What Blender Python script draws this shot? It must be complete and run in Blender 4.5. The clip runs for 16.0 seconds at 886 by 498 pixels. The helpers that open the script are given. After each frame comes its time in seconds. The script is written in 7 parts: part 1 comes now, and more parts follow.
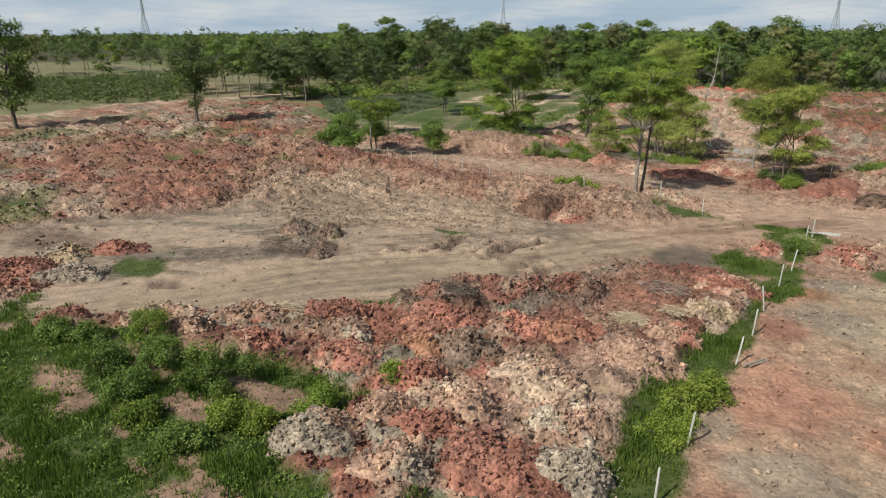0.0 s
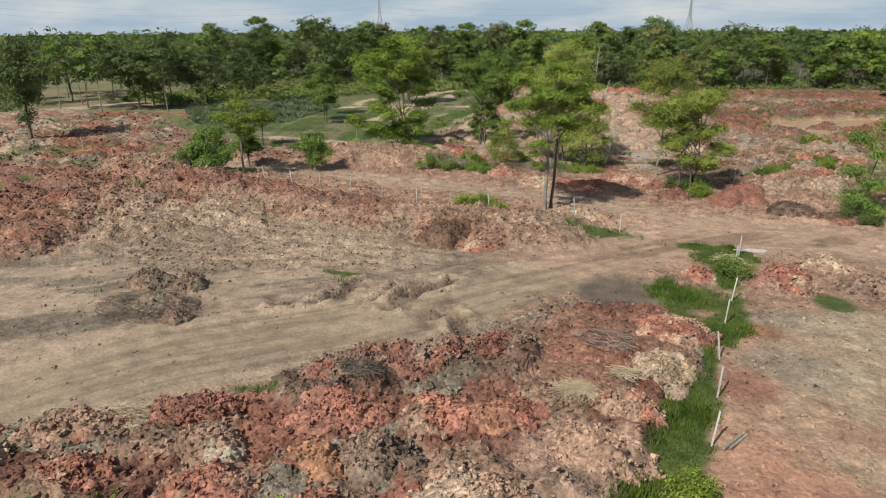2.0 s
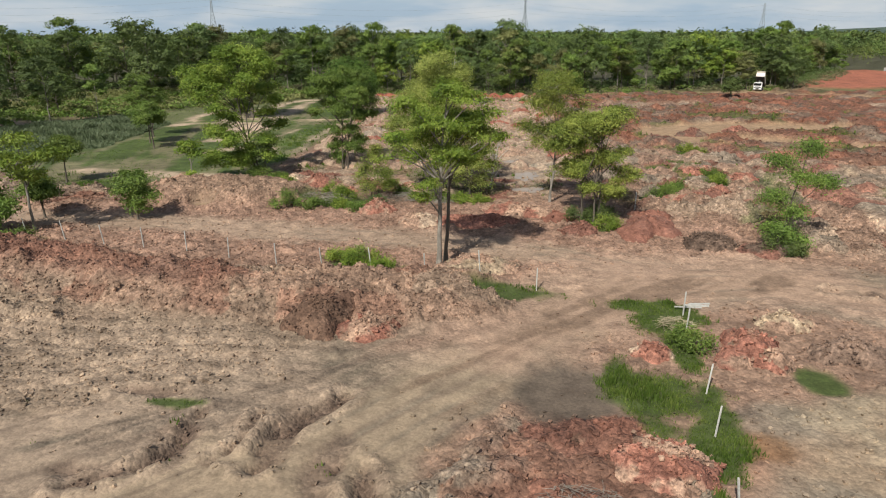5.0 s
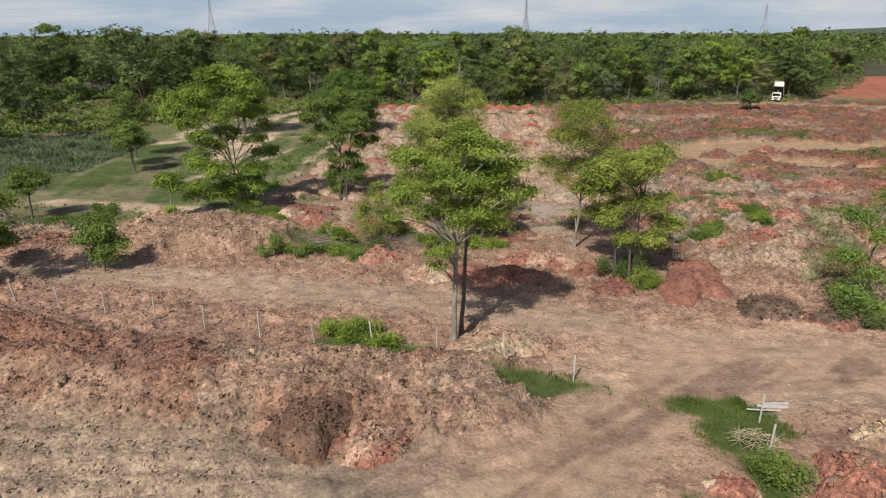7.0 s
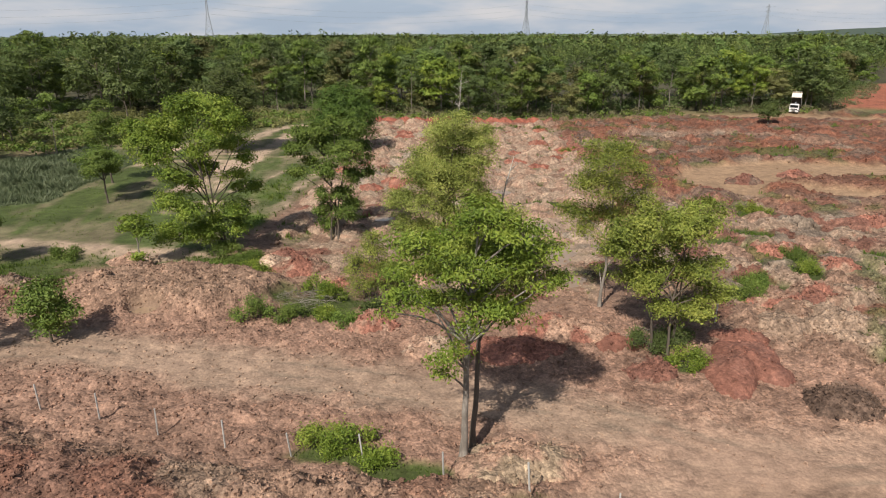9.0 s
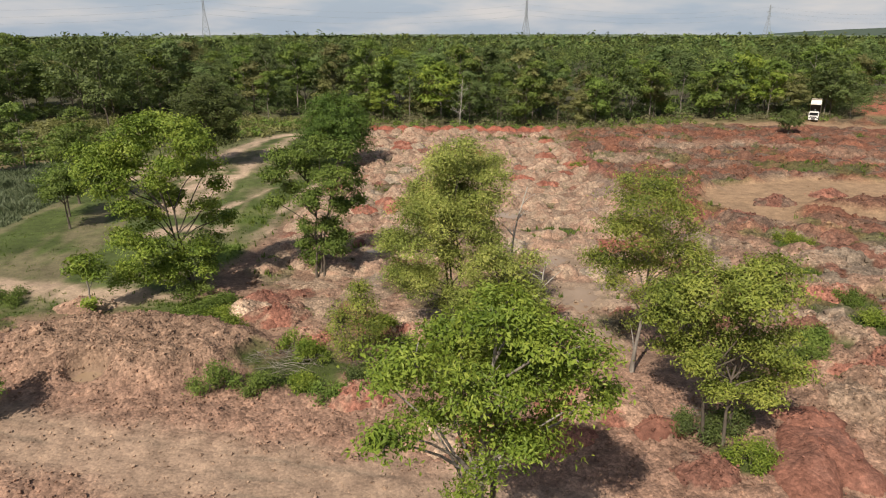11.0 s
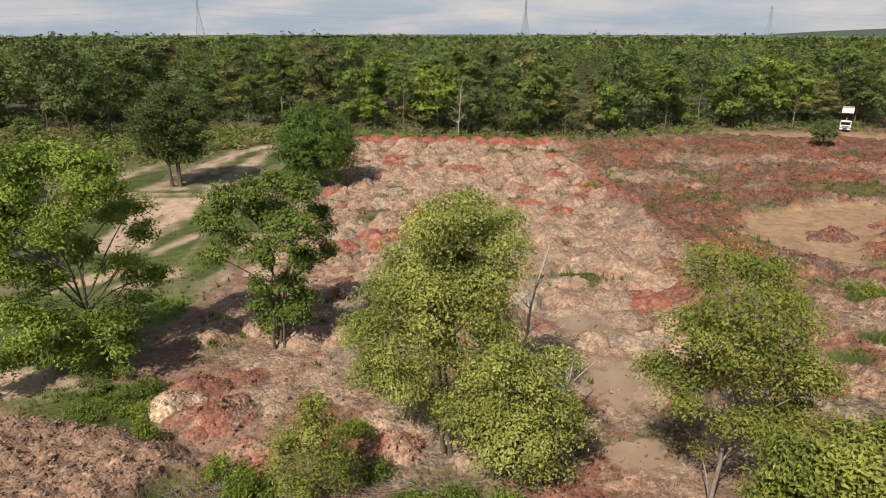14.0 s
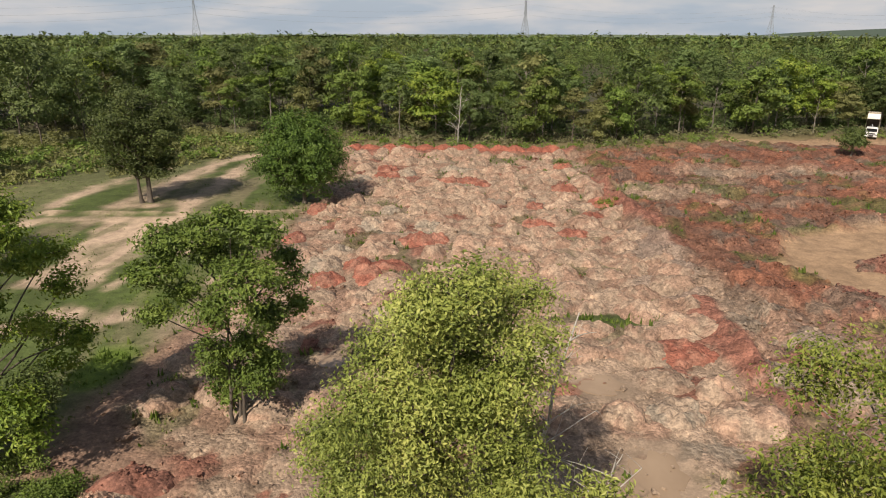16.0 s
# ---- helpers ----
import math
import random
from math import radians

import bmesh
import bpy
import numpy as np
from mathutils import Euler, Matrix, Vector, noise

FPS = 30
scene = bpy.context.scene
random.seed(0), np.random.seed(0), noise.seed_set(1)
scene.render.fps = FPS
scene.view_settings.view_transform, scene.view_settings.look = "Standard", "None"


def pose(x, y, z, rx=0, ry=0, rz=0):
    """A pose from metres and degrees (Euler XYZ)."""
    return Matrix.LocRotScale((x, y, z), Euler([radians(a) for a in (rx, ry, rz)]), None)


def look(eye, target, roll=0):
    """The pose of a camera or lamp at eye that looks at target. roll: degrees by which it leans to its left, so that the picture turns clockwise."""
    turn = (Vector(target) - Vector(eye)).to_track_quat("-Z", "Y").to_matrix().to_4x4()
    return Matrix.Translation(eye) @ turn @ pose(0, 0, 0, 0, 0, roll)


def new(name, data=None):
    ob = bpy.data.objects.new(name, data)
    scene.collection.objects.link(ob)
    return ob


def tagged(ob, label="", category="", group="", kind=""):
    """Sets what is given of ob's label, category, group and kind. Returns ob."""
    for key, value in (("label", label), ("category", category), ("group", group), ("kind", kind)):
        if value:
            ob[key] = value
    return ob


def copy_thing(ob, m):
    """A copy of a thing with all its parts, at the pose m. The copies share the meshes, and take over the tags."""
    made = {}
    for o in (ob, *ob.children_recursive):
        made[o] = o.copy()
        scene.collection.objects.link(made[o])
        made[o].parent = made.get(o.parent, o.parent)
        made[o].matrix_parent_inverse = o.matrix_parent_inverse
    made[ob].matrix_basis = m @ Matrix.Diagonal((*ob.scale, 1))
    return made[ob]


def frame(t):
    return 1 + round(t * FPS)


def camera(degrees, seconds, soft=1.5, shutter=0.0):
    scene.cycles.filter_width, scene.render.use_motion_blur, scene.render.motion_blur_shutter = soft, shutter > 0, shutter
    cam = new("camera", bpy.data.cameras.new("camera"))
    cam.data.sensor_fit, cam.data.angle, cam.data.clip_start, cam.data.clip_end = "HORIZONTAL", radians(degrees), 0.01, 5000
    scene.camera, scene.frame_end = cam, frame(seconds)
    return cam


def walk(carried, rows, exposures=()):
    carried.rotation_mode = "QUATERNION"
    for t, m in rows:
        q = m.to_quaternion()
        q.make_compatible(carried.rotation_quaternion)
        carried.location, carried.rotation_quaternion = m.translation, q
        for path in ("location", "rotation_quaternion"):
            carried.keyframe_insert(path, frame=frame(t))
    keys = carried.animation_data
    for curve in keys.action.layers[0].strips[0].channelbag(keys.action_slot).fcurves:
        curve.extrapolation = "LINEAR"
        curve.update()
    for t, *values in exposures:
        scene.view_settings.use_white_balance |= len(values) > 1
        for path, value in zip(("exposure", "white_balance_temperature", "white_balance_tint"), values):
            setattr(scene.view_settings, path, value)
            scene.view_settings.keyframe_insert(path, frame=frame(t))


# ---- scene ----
# ---- the camera and its flight ----
cam = camera(68.1, 16.0, soft=1.1)
METRES, EYE, TURN = 72.0, 16.2, 29.4
ROWS = [
    (0.0, 0.0, 0.0, 0.0, -0.1, -18.77, 0.3),
    (0.5, -0.0006, 0.0308, 0.0, -0.83, -18.77, 0.3),
    (1.0, -0.001, 0.0616, 0.0001, -3.28, -18.78, 0.28),
    (1.5, -0.0011, 0.0926, 0.0003, -6.76, -18.8, 0.28),
    (2.0, -0.0007, 0.1237, 0.0005, -10.31, -18.82, 0.26),
    (2.5, 0.0006, 0.1547, 0.0005, -14.09, -18.83, 0.25),
    (3.0, 0.0029, 0.1854, 0.0007, -18.3, -18.83, 0.23),
    (3.5, 0.0059, 0.216, 0.0007, -22.38, -18.83, 0.21),
    (4.0, 0.0097, 0.2465, 0.0005, -23.41, -18.82, 0.19),
    (4.5, 0.0144, 0.2768, 0.0032, -23.42, -18.83, 0.18),
    (5.0, 0.0209, 0.3068, 0.0096, -23.42, -18.84, 0.18),
    (5.5, 0.0287, 0.3364, 0.0159, -23.43, -18.85, 0.17),
    (6.0, 0.0376, 0.3658, 0.0222, -23.43, -18.86, 0.17),
    (6.5, 0.0472, 0.395, 0.0284, -23.44, -18.87, 0.16),
    (7.0, 0.0571, 0.4241, 0.0346, -23.45, -18.87, 0.16),
    (7.5, 0.0678, 0.4528, 0.0416, -23.45, -18.89, 0.15),
    (8.0, 0.0788, 0.4817, 0.048, -23.48, -18.9, 0.15),
    (8.5, 0.09, 0.5105, 0.0546, -23.49, -18.91, 0.15),
    (9.0, 0.1011, 0.5394, 0.0611, -23.51, -18.92, 0.14),
    (9.5, 0.1123, 0.5682, 0.0661, -23.53, -18.92, 0.13),
    (10.0, 0.1239, 0.5969, 0.0687, -23.55, -18.92, 0.11),
    (10.5, 0.1359, 0.6255, 0.0693, -23.56, -18.93, 0.1),
    (11.0, 0.1483, 0.654, 0.0694, -23.58, -18.93, 0.08),
    (11.5, 0.1613, 0.6825, 0.0694, -23.6, -18.93, 0.07),
    (12.0, 0.1746, 0.711, 0.0694, -23.62, -18.93, 0.06),
    (12.5, 0.188, 0.7392, 0.0694, -23.65, -18.93, 0.04),
    (13.0, 0.2014, 0.7681, 0.0695, -23.67, -18.93, 0.01),
    (13.5, 0.2148, 0.7966, 0.0695, -23.68, -18.93, 0.01),
    (14.0, 0.228, 0.8252, 0.0695, -23.71, -18.92, -0.01),
    (14.5, 0.2409, 0.854, 0.0695, -23.74, -18.91, -0.02),
    (15.0, 0.2539, 0.883, 0.0693, -23.75, -18.92, -0.05),
    (15.5, 0.2671, 0.9118, 0.0692, -23.76, -18.93, -0.06),
    (16.0, 0.2801, 0.9401, 0.0691, -23.78, -18.94, -0.05),
]
walk(cam, [(t, pose(0, 0, EYE, 0, 0, TURN) @ pose(METRES * x, METRES * y, METRES * z, 90 + pitch, roll, yaw)) for t, x, y, z, yaw, pitch, roll in ROWS],
     exposures=[(0.0, 0.13, 6400, 5), (4.0, 0.13, 6400, 5), (7.0, 0.12, 6500, 9), (9.5, 0.12, 6750, 12), (12.0, 0.12, 7100, 12), (16.0, 0.12, 7100, 13)])

# ---- sky and sun ----
SUN_FROM = Vector((-0.36, -0.93, 1.03)).normalized()
world = bpy.data.worlds.new("sky")
scene.world = world
world.use_nodes = True
wn, wl = world.node_tree.nodes, world.node_tree.links
wn.clear()
sky = wn.new("ShaderNodeTexSky")
sky.sky_type = "NISHITA"
sky.sun_disc = False
sky.sun_elevation = math.asin(SUN_FROM.z)
sky.sun_rotation = math.atan2(SUN_FROM.x, SUN_FROM.y)
sky.air_density, sky.dust_density, sky.ozone_density = 1.0, 1.5, 1.0
coord = wn.new("ShaderNodeTexCoord")
stretch = wn.new("ShaderNodeMapping")
stretch.inputs["Scale"].default_value = (1.0, 1.0, 5.0)
cloud_noise = wn.new("ShaderNodeTexNoise")
cloud_noise.inputs["Scale"].default_value = 5.0
cloud_noise.inputs["Detail"].default_value = 4.0
cloud_noise.inputs["Roughness"].default_value = 0.55
cloud_ramp = wn.new("ShaderNodeValToRGB")
cloud_ramp.color_ramp.elements[0].position, cloud_ramp.color_ramp.elements[1].position = 0.38, 0.68
cloud_ramp.color_ramp.elements[0].color = (0.85, 0.85, 0.85, 1)
cloud_ramp.color_ramp.elements[1].color = (1.0, 1.0, 1.0, 1)
cloud_mix = wn.new("ShaderNodeMixRGB")
cloud_tint = wn.new("ShaderNodeValToRGB")
cloud_tint.color_ramp.elements[0].position, cloud_tint.color_ramp.elements[1].position = 0.42, 0.66
cloud_tint.color_ramp.elements[0].color = (0.59, 0.73, 0.90, 1)
cloud_tint.color_ramp.elements[1].color = (0.90, 0.91, 0.93, 1)
cloud_bright = wn.new("ShaderNodeMixRGB")
cloud_bright.blend_type = "MULTIPLY"
cloud_bright.inputs["Fac"].default_value = 1.0
cloud_bright.inputs["Color2"].default_value = (8.7, 8.7, 8.8, 1)
sky_light = wn.new("ShaderNodeBackground")
sky_light.inputs["Strength"].default_value = 0.075
sky_out = wn.new("ShaderNodeOutputWorld")
wl.new(coord.outputs["Generated"], stretch.inputs["Vector"])
wl.new(stretch.outputs["Vector"], cloud_noise.inputs["Vector"])
wl.new(cloud_noise.outputs["Fac"], cloud_ramp.inputs["Fac"])
height_split = wn.new("ShaderNodeSeparateXYZ")
wl.new(coord.outputs["Generated"], height_split.inputs[0])
haze = wn.new("ShaderNodeMapRange")
haze.interpolation_type = "SMOOTHSTEP"
haze.inputs["From Min"].default_value, haze.inputs["From Max"].default_value = 0.05, 0.45
haze.inputs["To Min"].default_value, haze.inputs["To Max"].default_value = 1.0, 0.22
wl.new(height_split.outputs["Z"], haze.inputs["Value"])
haze_mul = wn.new("ShaderNodeMath")
haze_mul.operation = "MULTIPLY"
wl.new(cloud_ramp.outputs["Color"], haze_mul.inputs[0])
wl.new(haze.outputs["Result"], haze_mul.inputs[1])
wl.new(haze_mul.outputs[0], cloud_mix.inputs["Fac"])
wl.new(cloud_noise.outputs["Fac"], cloud_tint.inputs["Fac"])
wl.new(cloud_tint.outputs["Color"], cloud_bright.inputs["Color1"])
wl.new(cloud_bright.outputs["Color"], cloud_mix.inputs["Color2"])
wl.new(sky.outputs["Color"], cloud_mix.inputs["Color1"])
wl.new(cloud_mix.outputs["Color"], sky_light.inputs["Color"])
wl.new(sky_light.outputs["Background"], sky_out.inputs["Surface"])

sun = new("sun", bpy.data.lights.new("sun", "SUN"))
sun.data.energy, sun.data.angle, sun.data.color = 5.0, radians(0.6), (1.0, 0.955, 0.88)
sun.matrix_world = look(SUN_FROM * 100, (0, 0, 0))


# ---- materials ----
def material(name, rough=0.8):
    m = bpy.data.materials.new(name)
    m.use_nodes = True
    b = m.node_tree.nodes["Principled BSDF"]
    b.inputs["Roughness"].default_value = rough
    return m, m.node_tree.nodes, m.node_tree.links, b


def noise_node(n, scale, detail=4.0, rough=0.6):
    t = n.new("ShaderNodeTexNoise")
    t.inputs["Scale"].default_value, t.inputs["Detail"].default_value, t.inputs["Roughness"].default_value = scale, detail, rough
    return t


def ramp_node(n, stops):
    r = n.new("ShaderNodeValToRGB")
    while len(r.color_ramp.elements) < len(stops):
        r.color_ramp.elements.new(0.5)
    for e, (p, c) in zip(r.color_ramp.elements, stops):
        e.position, e.color = p, (*c, 1)
    return r


def soil_material():
    """Earth: the colour of each place comes with the mesh, grain and crumbs come from here."""
    m, n, l, b = material("earth", 0.93)
    b.inputs["Specular IOR Level"].default_value = 0.2
    a = n.new("ShaderNodeVertexColor")
    a.layer_name = "soil"
    geo = n.new("ShaderNodeNewGeometry")
    coarse, fine = noise_node(n, 0.9, 6, 0.65), noise_node(n, 6.0, 6, 0.8)
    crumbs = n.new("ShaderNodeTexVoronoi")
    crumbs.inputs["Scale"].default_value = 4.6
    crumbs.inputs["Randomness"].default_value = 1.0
    wobble = noise_node(n, 3.0, 3)
    moved = n.new("ShaderNodeVectorMath")
    moved.operation = "MULTIPLY_ADD"
    moved.inputs[1].default_value = (0.14, 0.14, 0.14)
    l.new(geo.outputs["Position"], wobble.inputs["Vector"])
    l.new(wobble.outputs["Color"], moved.inputs[0])
    l.new(geo.outputs["Position"], moved.inputs[2])
    for t in (coarse, fine):
        l.new(geo.outputs["Position"], t.inputs["Vector"])
    l.new(moved.outputs["Vector"], crumbs.inputs["Vector"])
    r1 = ramp_node(n, [(0.30, (0.62, 0.60, 0.60)), (0.5, (1.0, 1.0, 1.0)), (0.70, (1.34, 1.33, 1.30))])
    r2 = ramp_node(n, [(0.34, (0.50, 0.485, 0.48)), (0.50, (1.0, 1.0, 1.0)), (0.68, (1.56, 1.54, 1.50))])
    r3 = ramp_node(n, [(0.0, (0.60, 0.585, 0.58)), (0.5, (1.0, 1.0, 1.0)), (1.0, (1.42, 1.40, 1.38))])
    l.new(coarse.outputs["Fac"], r1.inputs["Fac"])
    l.new(fine.outputs["Fac"], r2.inputs["Fac"])
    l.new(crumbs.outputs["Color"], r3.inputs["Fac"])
    last = a.outputs["Color"]
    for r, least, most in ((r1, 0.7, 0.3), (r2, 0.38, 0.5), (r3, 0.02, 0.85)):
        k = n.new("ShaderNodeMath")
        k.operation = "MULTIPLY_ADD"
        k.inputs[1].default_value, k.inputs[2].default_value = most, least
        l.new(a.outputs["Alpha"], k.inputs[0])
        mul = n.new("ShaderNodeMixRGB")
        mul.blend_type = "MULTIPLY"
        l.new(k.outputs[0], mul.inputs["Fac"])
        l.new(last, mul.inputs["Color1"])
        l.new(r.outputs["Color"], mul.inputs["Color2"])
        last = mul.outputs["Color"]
    broken_up = n.new("ShaderNodeMath")
    broken_up.operation = "MULTIPLY_ADD"
    broken_up.inputs[1].default_value, broken_up.inputs[2].default_value = 0.62, 0.08
    l.new(a.outputs["Alpha"], broken_up.inputs[0])
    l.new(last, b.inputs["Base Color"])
    grit = n.new("ShaderNodeTexVoronoi")
    grit.inputs["Scale"].default_value = 8.0
    l.new(geo.outputs["Position"], grit.inputs["Vector"])
    h0 = n.new("ShaderNodeMath")
    h0.operation = "MULTIPLY_ADD"
    h0.inputs[1].default_value = -0.3
    part_fine = n.new("ShaderNodeMath")
    part_fine.operation = "MULTIPLY"
    part_fine.inputs[1].default_value = 0.45
    l.new(fine.outputs["Fac"], part_fine.inputs[0])
    l.new(grit.outputs["Distance"], h0.inputs[0])
    l.new(part_fine.outputs[0], h0.inputs[2])
    h = n.new("ShaderNodeMath")
    h.operation = "MULTIPLY_ADD"
    h.inputs[1].default_value = -1.1
    l.new(crumbs.outputs["Distance"], h.inputs[0])
    l.new(h0.outputs[0], h.inputs[2])
    bump = n.new("ShaderNodeBump")
    bump.inputs["Strength"].default_value, bump.inputs["Distance"].default_value = 0.6, 0.115
    l.new(broken_up.outputs[0], bump.inputs["Strength"])
    l.new(h.outputs[0], bump.inputs["Height"])
    l.new(bump.outputs["Normal"], b.inputs["Normal"])
    return m


def leaf_material(name, dark, mid, light, translucent=0.3, tinted=False, vary=0.16, speckle=0.55):
    """Leaves: one tint a leaf, light passing through."""
    m, n, l, b = material(name, 0.55)
    b.inputs["Specular IOR Level"].default_value = 0.3
    geo = n.new("ShaderNodeNewGeometry")
    r = ramp_node(n, [(0.0, dark), (0.5, mid), (1.0, light)])
    patch = noise_node(n, 0.45, 2)
    l.new(geo.outputs["Position"], patch.inputs["Vector"])
    s = n.new("ShaderNodeMath")
    s.operation = "MULTIPLY_ADD"
    s.inputs[1].default_value = speckle
    l.new(geo.outputs["Random Per Island"], s.inputs[0])
    p2 = n.new("ShaderNodeMath")
    p2.operation = "MULTIPLY_ADD"
    p2.inputs[1].default_value, p2.inputs[2].default_value = 1.5, -0.25 - speckle / 2
    l.new(patch.outputs["Fac"], p2.inputs[0])
    l.new(p2.outputs[0], s.inputs[2])
    l.new(s.outputs[0], r.inputs["Fac"])
    info = n.new("ShaderNodeObjectInfo")
    hue = n.new("ShaderNodeHueSaturation")
    tone = n.new("ShaderNodeMapRange")
    tone.inputs["To Min"].default_value, tone.inputs["To Max"].default_value = 1 - vary, 1 + vary
    l.new(info.outputs["Random"], tone.inputs["Value"])
    l.new(tone.outputs["Result"], hue.inputs["Value"])
    shift = n.new("ShaderNodeMapRange")
    shift.inputs["To Min"].default_value, shift.inputs["To Max"].default_value = 0.495, 0.508
    l.new(info.outputs["Random"], shift.inputs["Value"])
    l.new(shift.outputs["Result"], hue.inputs["Hue"])
    l.new(r.outputs["Color"], hue.inputs["Color"])
    shade = hue.outputs["Color"]
    if tinted:
        a = n.new("ShaderNodeVertexColor")
        a.layer_name = "soil"
        mul = n.new("ShaderNodeMixRGB")
        mul.blend_type = "MULTIPLY"
        mul.inputs["Fac"].default_value = 1.0
        l.new(shade, mul.inputs["Color1"])
        l.new(a.outputs["Color"], mul.inputs["Color2"])
        shade = mul.outputs["Color"]
    l.new(shade, b.inputs["Base Color"])
    tr = n.new("ShaderNodeBsdfTranslucent")
    l.new(shade, tr.inputs["Color"])
    mix = n.new("ShaderNodeMixShader")
    mix.inputs["Fac"].default_value = translucent
    l.new(b.outputs[0], mix.inputs[1])
    l.new(tr.outputs[0], mix.inputs[2])
    l.new(mix.outputs[0], n["Material Output"].inputs["Surface"])
    return m


def grainy(name, colours, scale, rough=0.85, bump=0.3, stretch_z=1.0, metal=0.0):
    m, n, l, b = material(name, rough)
    b.inputs["Metallic"].default_value = metal
    co = n.new("ShaderNodeTexCoord")
    mp = n.new("ShaderNodeMapping")
    mp.inputs["Scale"].default_value = (1, 1, stretch_z)
    l.new(co.outputs["Object"], mp.inputs["Vector"])
    t, u = noise_node(n, scale, 5, 0.65), noise_node(n, scale * 0.17, 3)
    add = n.new("ShaderNodeMath")
    add.operation = "ADD"
    l.new(mp.outputs["Vector"], t.inputs["Vector"])
    l.new(mp.outputs["Vector"], u.inputs["Vector"])
    l.new(t.outputs["Fac"], add.inputs[0])
    l.new(u.outputs["Fac"], add.inputs[1])
    half = n.new("ShaderNodeMath")
    half.operation = "MULTIPLY"
    half.inputs[1].default_value = 0.5
    l.new(add.outputs[0], half.inputs[0])
    k = len(colours)
    r = ramp_node(n, [(0.3 + 0.4 * i / (k - 1), c) for i, c in enumerate(colours)])
    l.new(half.outputs[0], r.inputs["Fac"])
    l.new(r.outputs["Color"], b.inputs["Base Color"])
    bm_ = n.new("ShaderNodeBump")
    bm_.inputs["Strength"].default_value, bm_.inputs["Distance"].default_value = bump, 0.02
    l.new(t.outputs["Fac"], bm_.inputs["Height"])
    l.new(bm_.outputs["Normal"], b.inputs["Normal"])
    return m


EARTH = soil_material()
LEAF_YELLOW = leaf_material("leaf_yellow_green", (0.09, 0.122, 0.022), (0.26, 0.30, 0.066), (0.49, 0.495, 0.14), 0.22, vary=0.06)
LEAF_LIME = leaf_material("leaf_lime_green", (0.075, 0.105, 0.017), (0.19, 0.228, 0.038), (0.37, 0.385, 0.085), 0.22, vary=0.06)
LEAF_BRIGHT = leaf_material("leaf_bright_green", (0.07, 0.112, 0.014), (0.17, 0.23, 0.03), (0.33, 0.37, 0.065), 0.26, vary=0.08)
LEAF_GREEN = leaf_material("leaf_mid_green", (0.065, 0.10, 0.018), (0.125, 0.18, 0.032), (0.22, 0.28, 0.058), 0.22)
LEAF_LUSH = leaf_material("leaf_lush_green", (0.042, 0.088, 0.014), (0.088, 0.16, 0.024), (0.16, 0.25, 0.042), 0.22)
LEAF_DARK = leaf_material("leaf_dark_green", (0.05, 0.072, 0.02), (0.09, 0.12, 0.032), (0.155, 0.19, 0.052), 0.22)
LEAF_WOODS = leaf_material("leaf_woodland", (0.068, 0.098, 0.032), (0.116, 0.16, 0.05), (0.19, 0.238, 0.078), 0.34, vary=0.34, speckle=0.3)
LEAF_CANOPY = leaf_material("leaf_canopy", (0.07, 0.10, 0.03), (0.116, 0.155, 0.044), (0.172, 0.208, 0.066), 0.34, True, speckle=0.25)
LEAF_OLIVE = leaf_material("leaf_olive", (0.11, 0.115, 0.038), (0.19, 0.19, 0.066), (0.28, 0.27, 0.105), 0.34, vary=0.25)
GRASS = leaf_material("grass_blade", (0.05, 0.088, 0.014), (0.108, 0.165, 0.027), (0.22, 0.26, 0.065), 0.36)
LEAF_SCRUB = leaf_material("leaf_dry_scrub", (0.085, 0.08, 0.038), (0.14, 0.13, 0.065), (0.20, 0.18, 0.10), 0.2, vary=0.25)
REED = leaf_material("reed_leaf", (0.075, 0.10, 0.045), (0.13, 0.16, 0.08), (0.21, 0.24, 0.135), 0.25)
STRAW = grainy("dry_straw", [(0.26, 0.19, 0.12), (0.46, 0.37, 0.25), (0.62, 0.53, 0.40)], 9.0)
BARK = grainy("brown_bark", [(0.05, 0.038, 0.028), (0.10, 0.08, 0.06), (0.17, 0.14, 0.11)], 6.0, 0.9, 0.8, 0.3)
BARK_PALE = grainy("pale_bark", [(0.075, 0.064, 0.052), (0.20, 0.172, 0.142), (0.42, 0.38, 0.33)], 5.0, 0.88, 0.6, 0.35)
BARK_BLEACHED = grainy("bleached_bark", [(0.24, 0.21, 0.175), (0.40, 0.365, 0.315), (0.54, 0.50, 0.44)], 5.0, 0.88, 0.4, 0.35)
CONCRETE = grainy("weathered_concrete", [(0.28, 0.26, 0.235), (0.43, 0.41, 0.375), (0.56, 0.54, 0.50)], 14.0, 0.85, 0.3)
GREY_WOOD = grainy("weathered_timber", [(0.12, 0.09, 0.065), (0.24, 0.19, 0.14), (0.36, 0.30, 0.24)], 12.0, 0.85, 0.5, 0.15)
STEEL = grainy("galvanised_steel", [(0.20, 0.22, 0.24), (0.28, 0.30, 0.32), (0.36, 0.38, 0.4)], 2.0, 0.6, 0.1, 1.0, 0.3)
WHITE_PAINT = grainy("dusty_white_paint", [(0.55, 0.52, 0.48), (0.72, 0.71, 0.69), (0.8, 0.8, 0.79)], 3.0, 0.45, 0.05)
CREAM_PAINT = grainy("dusty_cream_paint", [(0.5, 0.44, 0.34), (0.66, 0.6, 0.5), (0.75, 0.7, 0.6)], 3.0, 0.5, 0.05)
